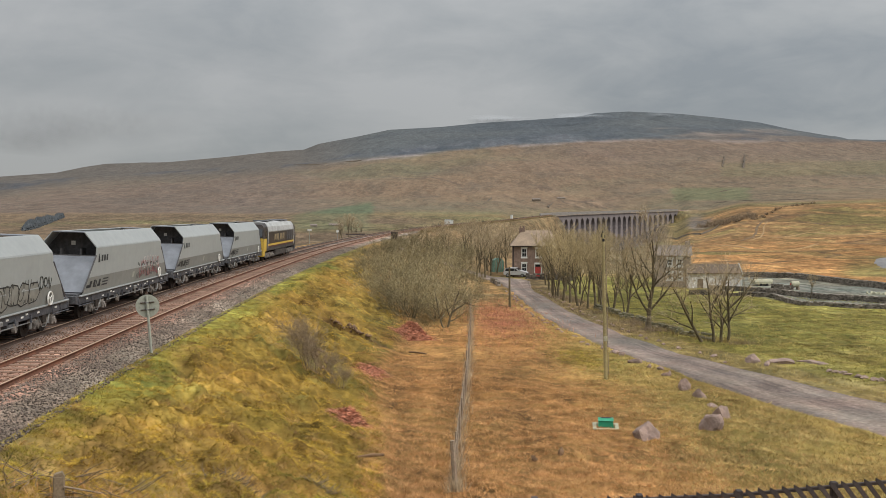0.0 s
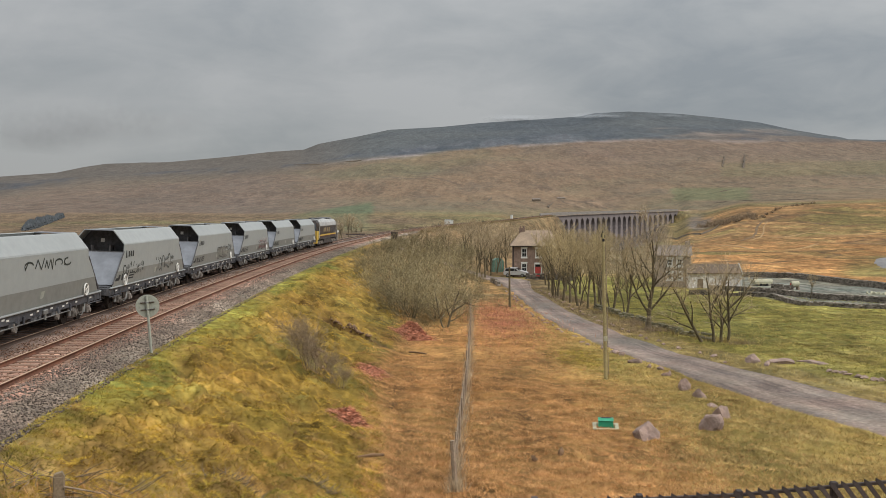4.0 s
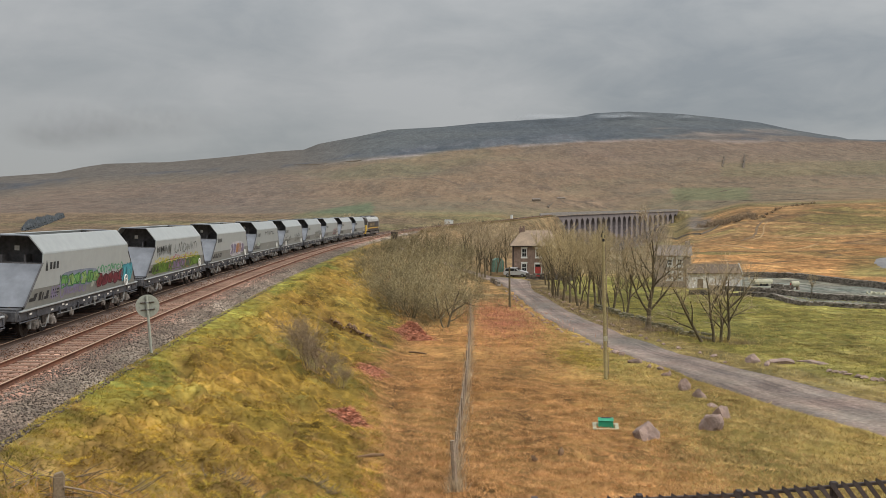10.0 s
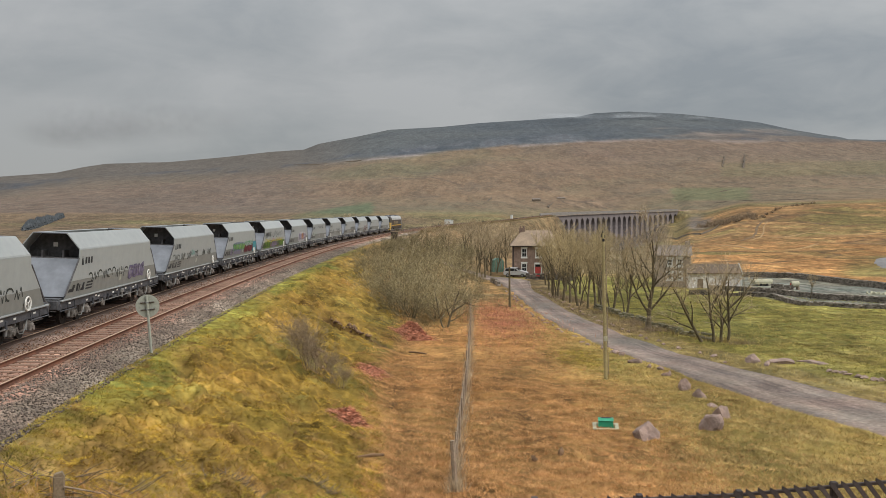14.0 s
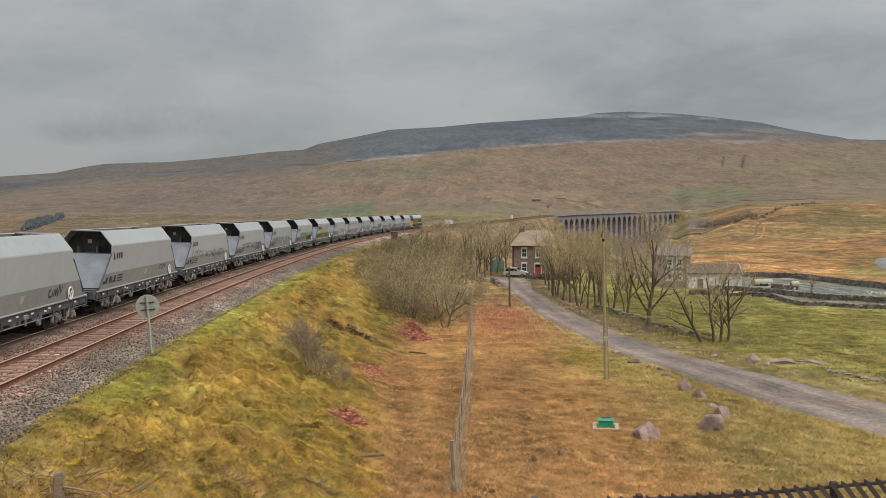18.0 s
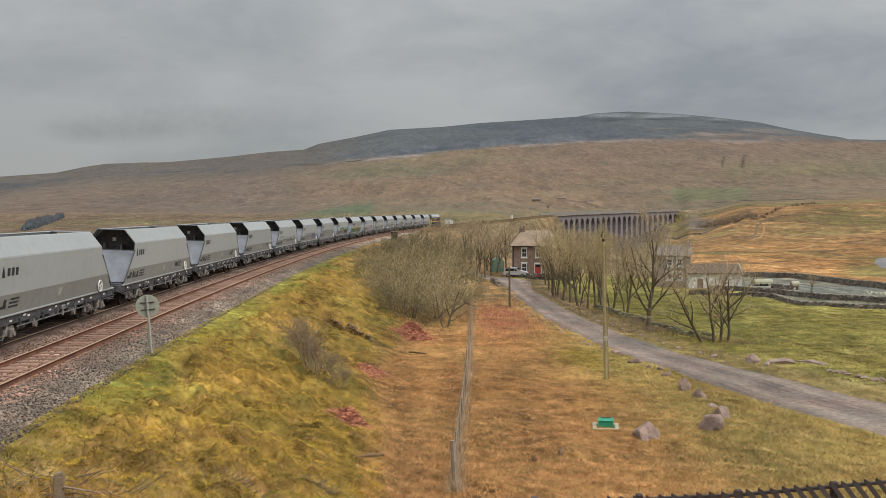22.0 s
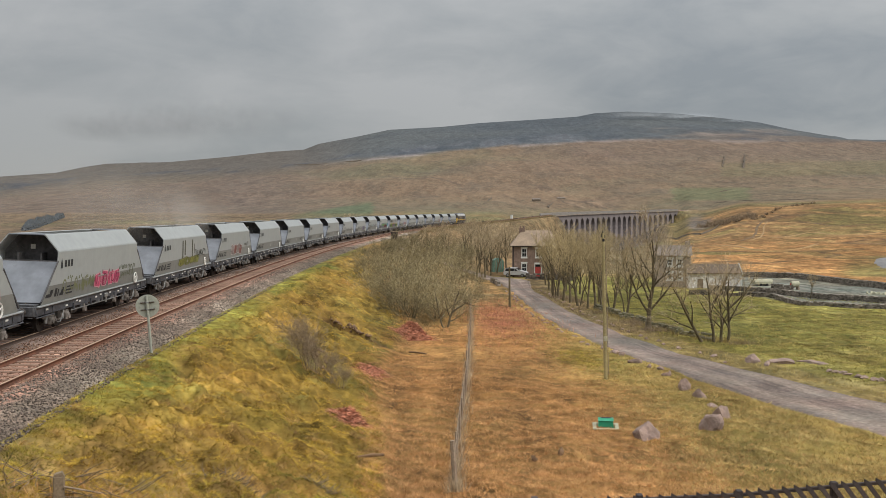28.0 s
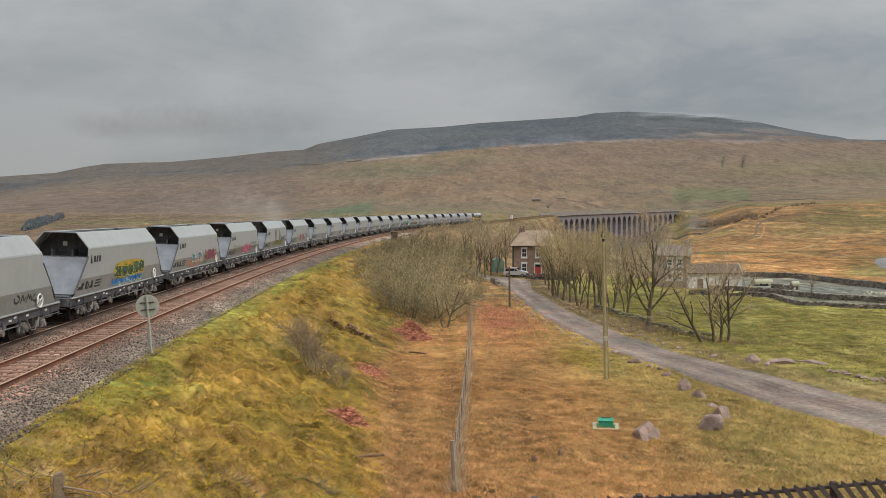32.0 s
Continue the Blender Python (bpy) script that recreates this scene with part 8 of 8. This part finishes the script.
def grass():
    rng = np.random.RandomState(31)

    def spread(n, r0, r1, b0, b1):
        r = np.exp(rng.uniform(np.log(r0), np.log(r1), n))
        b = np.radians(rng.uniform(b0, b1, n))
        return r * np.sin(b), r * np.cos(b)
    # clumped: many blades share a tuft; tone noise also paints in shaded gaps
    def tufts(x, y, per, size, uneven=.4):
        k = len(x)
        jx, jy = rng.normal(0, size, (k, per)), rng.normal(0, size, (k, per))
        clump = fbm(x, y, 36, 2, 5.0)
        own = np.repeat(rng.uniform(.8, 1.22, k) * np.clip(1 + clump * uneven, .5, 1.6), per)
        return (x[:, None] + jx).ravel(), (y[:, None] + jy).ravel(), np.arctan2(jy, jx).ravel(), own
    x, y = spread(50000, 19, 85, -10, 26.5)
    s, o = beside_line(x, y)
    east = x - np.interp(y, RP[:, 1], RP[:, 0])
    k = (o > moss_limit(s) - .4 + .5 * fbm(x, y, 3, 4, .11)) & (east < 0) & (road_gap(x, y) > .12)
    x, y, w, q = tufts(x[k], y[k], 11, .11, .22)
    v = np.random.RandomState(2).uniform(0, 1, len(x)) < smooth(4.0, 11.0, x - .06 * (50 - y)) * (1 - smooth(70, 90, y)) * .8
    blades("verge_grass", x[v], y[v], .20, .022, M_VERGE, "olive and straw rough grass beside the lane", "rough grass", 1.2, 11, out=w[v], shade=q[v])
    x, y, w, q = x[~v], y[~v], w[~v], q[~v]
    blades("dry_grass", x, y, .15, .021, M_DRY, "matted straw-coloured dead grass in tufts", "dry grass", 1.2, 1, out=w, shade=q)
    x, y = spread(92000, 15.5, 90, -27, 2)
    s, o = beside_line(x, y)
    k = (o > 6.2 + .6 * fbm(x, y, 30, 3, 1.2)) & (o < moss_limit(s) + .3 + .5 * fbm(x, y, 3, 4, .11)) & (np.abs(fbm(x * 1.1 - .45 * y, y * .75 + .3 * x, 27, 3, 2.2)) < 1.0 + .5 * rng.uniform(-1, 1, len(x)))
    k &= ledge(x, y)[1] < .35
    x, y, w, q = tufts(x[k], y[k], 12, .075, .55)
    s, o = beside_line(x, y)
    v = fbm(x, y, 28, 3, 4.0) + .3 * rng.normal(0, 1, len(x)) > .85 + .4 * smooth(30, 50, s)
    s, o = beside_line(x, y)
    g = ~v & (.55 * fbm(x, y, 29, 3, .45) + .75 * fbm(x, y, 34, 3, 1.6) + .35 * rng.normal(0, 1, len(x)) + 1.5 * smooth(9.0, 7.0, o) + .2 * smooth(30, 18, s) > .75)
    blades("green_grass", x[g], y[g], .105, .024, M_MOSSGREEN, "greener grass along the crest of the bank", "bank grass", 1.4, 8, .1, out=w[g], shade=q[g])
    v = v | g
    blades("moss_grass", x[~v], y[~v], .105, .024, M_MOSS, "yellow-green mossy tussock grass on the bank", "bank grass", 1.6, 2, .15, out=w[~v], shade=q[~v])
    v = v & ~g
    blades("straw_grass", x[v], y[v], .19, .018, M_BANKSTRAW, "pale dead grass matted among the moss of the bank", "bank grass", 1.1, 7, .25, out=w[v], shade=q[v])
    x, y = spread(30000, 34, 120, 9, 27)
    east = x - np.interp(y, RP[:, 1], RP[:, 0])
    k = (east > 0) & (road_gap(x, y) > 1.6 + 1.6 * np.random.RandomState(5).uniform(0, 1, len(x)))
    x, y, w, q = tufts(x[k], y[k], 8, .14)
    blades("pasture_grass", x, y, .11, .03, M_PASTURE, "short green pasture grass with pale tufts", "pasture grass", .9, 3, out=w, shade=q)
    # pale tussocks standing out of the pasture
    x, y = spread(2600, 42, 105, 15, 27)
    east = x - np.interp(y, RP[:, 1], RP[:, 0])
    k = (east > 6) & (fbm(x, y, 35, 3, .12) + .02 * (x - 30) > -.05)
    x, y, w, q = tufts(x[k], y[k], 14, .16)
    blades("pasture_tussocks", x, y, .2, .026, M_VERGE, "pale straw tussocks standing in the green pasture", "tussocks", .8, 16, out=w, shade=q)
    # a green flush in the dead grass by the tall pole
    x, y = rng.normal(8.0, .75, 1500), rng.normal(51, 2.2, 1500)
    k = road_gap(x, y) > .3
    x, y, w, q = tufts(x[k], y[k], 8, .12)
    blades("green_flush", x, y, .13, .022, M_MOSSGREEN, "greener grass near the tall pole", "grass", 1.2, 17, out=w, shade=q)
    # taller dead stems along the wire fence, lane edges and bank foot
    u = rng.uniform(0, 1, 3800)
    fy = 26 + 60 * u ** 1.5
    fx = np.interp(fy, [p[1] for p in WIRE_FENCE], [p[0] for p in WIRE_FENCE]) + rng.normal(0, .13, len(fy))
    blades("fence_line_grass", fx, fy, .5, .018, M_FENCEGRASS, "tall dead grass caught along the wire fence", "dry grass", .4, 4)
    for side, n, sd in ((-1, 4500, 51), (1, 24000, 52)):
        i = (rng.uniform(0, 1, n) ** 1.6 * (len(RP) - 60)).astype(int)
        d = np.gradient(RP, axis=0)[i]
        d /= np.linalg.norm(d, axis=1)[:, None]
        w = RW[i] + .05 + rng.exponential(.6 if side < 0 else 1.6, n)
        x, y = RP[i, 0] + side * d[:, 1] * w + rng.normal(0, .3, n), RP[i, 1] - side * d[:, 0] * w + rng.normal(0, .3, n)
        k = road_gap(x, y) > -.08
        far = k & (y > 63) & (side > 0)
        k &= ~far
        blades("verge_grass", x[k], y[k], .24, .024, M_VERGE, "rough straw and olive grass along the lane's edge", "rough grass", 1.0, sd)
        if side > 0:
            blades("verge_brush", x[far], y[far], .3, .024, M_LINESIDE, "brown rank growth between the lane and the trees", "brush", .8, 18)
    # dead bracken heaps
    for (cx, cy, sx, sy, h, n), sd in zip(((-2.1, 61.8, .85, .8, 1.5, 5200), (-1.55, 59.3, .6, .5, .9, 2600), (-3.5, 33.2, .50, .6, .55, 2600), (-3.6, 44.0, .6, .8, .5, 900)), range(4)):
        bx, by = cx + rng.normal(0, sx * .6, n), cy + rng.normal(0, sy * .6, n)
        q = np.exp(-((bx - cx) / sx) ** 2 - ((by - cy) / sy) ** 2)
        bz = turf_z(bx, by) + h * .75 * q * rng.uniform(.3, 1.0, n)
        a = rng.uniform(0, 6.28, n)
        ln = .20 * rng.uniform(.4, 1.2, n)
        seg = np.stack([bx, by, bz, np.full(n, .016), bx + ln * np.cos(a), by + ln * np.sin(a), np.maximum(bz + rng.uniform(-.16, .10, n), turf_z(bx, by) + .02), np.full(n, .010)], -1)
        V, F = slivers(seg, np.random.RandomState(40 + sd))
        tagged(array_mesh("dead_bracken", V, F, M_BRACKEN), "heap of rust-red dead bracken", "bracken", kind="stuff")
    # rank growth along the line's far shoulder
    s = rng.uniform(235, 585, 7000)
    x, y, z, h = line(s, 6.4 + rng.exponential(.8, 7000))
    blades("lineside_scrub", x, y, 1.15, .10, M_LINESIDE, "rank brown grass and bramble along the railway", "scrub", .35, 9)
    # dim undergrowth beneath the willows
    x, y = rng.normal(-2.2, 1.7, 3500), rng.normal(82, 9, 3500)
    blades("undergrowth", x, y, .55, .04, M_LINESIDE, "rank brown undergrowth beneath the willows", "undergrowth", .6, 13)
    # rank grass along the tumbled wall
    t = rng.uniform(0, 1, 4500)
    wy = 57.4 + 29.6 * t
    wx = np.interp(wy, [57.4, 58.9, 62.5, 69.2, 78, 87], [19.6, 18.0, 16.6, 15.9, 15.3, 14.9]) + rng.normal(0, .45, len(t))
    blades("wall_foot_grass", wx, wy, .42, .03, M_VERGE, "rank dead grass along the tumbled wall", "rough grass", .5, 12)
    # brown brush and brambles under the roadside trees
    t = rng.uniform(0, 1, 13000)
    wy = 56.5 + 47.5 * t
    wx = np.interp(wy, [56.5, 58.5, 62.5, 69.2, 78, 87, 104], [18.9, 18.1, 16.2, 15.5, 14.9, 14.3, 13.6]) + rng.normal(0, .7, len(t))
    k = (road_gap(wx, wy) > .5) & (fbm(wx, wy, 33, 3, .8) > -.15)
    blades("hedge_bottom", wx[k], wy[k], .62, .022, M_BRAMBLE, "brown bramble and dead stems under the roadside trees", "brush", .6, 14)
    # brown rushes in the damp corner
    x, y = rng.normal(5.2, 2.0, 5000), rng.normal(77, 10, 5000)
    blades("rushes", x, y, .35, .03, M_BRACKEN, "patch of reddish-brown dead rushes", "rushes", .5, 5)
    # dead stems at the near corner of the bank
    x, y = spread(3500, 17.0, 20.5, -26.5, -3)
    s, o = beside_line(x, y)
    k = o > 6.5
    blades("dead_stems", x[k], y[k], .5, .014, M_DRY, "thin pale dead stems on the bank", "dead stems", .7, 6)


grass()


def far_wood():
    """A dark plantation on the lower hillside."""
    rng = np.random.RandomState(77)
    V, F = [], []
    n = 2800
    b = np.radians(rng.uniform(-25.15, -23.0, n))
    u = (np.degrees(b) + 25.15) / 2.15
    r = 550 + 300 * u ** 1.5 + rng.uniform(-26, 26, n) * (1.1 - .7 * u)
    x, y = r * np.sin(b), r * np.cos(b)
    z = ground_z(x, y)
    h = rng.uniform(.55, 1.1, n) * (6.2 - 3.4 * u) * np.clip(u * 5 + .3, 0, 1) * (.95 + .4 * fbm(x, y, 61, 3, .05))
    h = np.maximum(h, .8)
    w = rng.uniform(.8, 1.5, n)
    for k0, k1, ww in ((0, .55, 1.0), (.3, .8, .75), (.55, 1.0, .5)):
        a = 2 * np.pi * np.arange(6) / 6
        ring = np.stack([x[:, None] + np.cos(a)[None] * (w * ww)[:, None] * rng.uniform(.7, 1.2, (n, 6)), y[:, None] + np.sin(a)[None] * (w * ww)[:, None],
                         (z + h * k0)[:, None] + rng.uniform(-.5, .5, (n, 6))], -1)
        top = np.stack([x, y, z + h * k1], -1)[:, None]
        off = sum(len(v) for v in V)
        V.append(np.concatenate([ring, top], 1).reshape(-1, 3))
        k = np.arange(6)
        tri = np.stack([k, (k + 1) % 6, np.full(6, 6)], -1)
        F.append((tri[None] + off + 7 * np.arange(n)[:, None, None]).reshape(-1, 3))
    tagged(array_mesh("distant_plantation", np.vstack(V), np.vstack(F), M_PINE, smooth_faces=True), "dark distant conifer plantation on the hillside", "woodland", kind="stuff")


# conifer colour made paler and bluer: distance haze is painted in
M_PINE = mat("distant_conifer", (.072, .079, .084), (.052, .058, .063), rough=0.95, fine=.3, coarse=.05, var=0.2, bump=0, island=.15)
far_wood()


def brushwood():
    """Dead branches lying about the old post at the bank's near corner, and far scrub by the viaduct."""
    rng = np.random.RandomState(91)
    segs = []
    for _ in range(110):
        x, y = rng.uniform(-10.0, -6.6), rng.uniform(17.9, 19.9)
        z = float(turf_z(np.array([x]), np.array([y]))[0])
        a, l, up = rng.uniform(0, 6.28), rng.uniform(.4, 1.2), rng.uniform(-.05, .45)
        segs.append([x, y, z + .03, rng.uniform(.006, .014), x + math.cos(a) * l, y + math.sin(a) * l * .6, z + .05 + up, .005])
    for cx, cy, n in ((-5.15, 22.2, 70), (-4.75, 22.0, 40), (-3.35, 24.2, 45), (-3.1, 24.1, 25), (-6.6, 21.6, 14), (-5.9, 21.9, 16)):
        for _ in range(n):
            x, y = cx + rng.normal(0, .22), cy + rng.normal(0, .12)
            z = float(turf_z(np.array([x]), np.array([y]))[0])
            a = rng.uniform(0, 6.28)
            segs.append([x, y, z, .008, x + math.cos(a) * .35, y + math.sin(a) * .3, z + rng.uniform(.05, .3), .004])
    V, F = tubes(segs, 4)
    tagged(array_mesh("brushwood", V, F, M_OLDPOST), "tangle of brown dead branches on the bank", "brushwood", kind="stuff")
    segs = []
    for k in range(78):
        t = (k + rng.uniform(0, 1)) / 78
        b = np.radians(np.interp(t, [0, .7, 1], [16.2, 19.4, 22.6]) + rng.normal(0, .12))
        r = np.interp(t, [0, .35, .7, 1], [600, 540, 545, 860]) + rng.uniform(-6, 30) * (t < .7)
        cx, cy, size = r * math.sin(b), r * math.cos(b), rng.uniform(2.0, 4.2) * (1.0 if t < .7 else .7)
        cz = float(ground_z(cx, cy))
        for _ in range(80):
            a, up, q = rng.uniform(0, 6.28), rng.uniform(.1, 1.0), rng.uniform(.3, 1.0)
            ox, oy, oz = q * size * math.cos(a) * math.cos(up * 1.4), q * size * math.sin(a) * math.cos(up * 1.4), q * size * math.sin(up * 1.4)
            segs.append([cx + .55 * ox, cy + .55 * oy, cz + .45 * oz - .2, .07, cx + ox, cy + oy, cz + oz, .04])
    V, F = tubes(segs, 3)
    tagged(array_mesh("distant_scrub", V, F, M_BRAMBLE), "distant bare scrub on the slope beside the viaduct", "scrub", kind="stuff")


brushwood()


# ---- what moves ----
def motions():
    times = [2.0 * k for k in range(17)]
    walk(LOCO, [(t, on_line(train_at(t) + 19.15, 6.5)) for t in times])
    for i, w in enumerate(WAGONS):
        walk(w, [(t, on_line(train_at(t) - TRAIN_STEP * i, 5.2)) for t in times])

    walk(DUST, [(t, on_line(train_at(t) - TRAIN_STEP * 17.7, 5.2)) for t in times])
    for ob, (x0, y0, z0), (x1, y1, z1) in CLOUDS:
        walk(ob, [(0.0, pose(x0, y0, z0)), (32.0, pose(x1, y1, z1))])
    # wheels roll on the rails
    turn = [2.0 / FPS * k for k in range(int(32.0 * FPS / 2) + 1)]
    path = [train_at(t) for t in turn]
    for v in (LOCO, *WAGONS):
        for b in v.children:
            if b.name.split(".")[0] == "bogie":
                for w in b.children:
                    if w.name.split(".")[0] == "wheelset":
                        at = w.location.copy()
                        walk(w, [(t, pose(*at, 0, math.degrees((s - path[0]) / .4615) % 360, 0)) for t, s in zip(turn, path)])


motions()
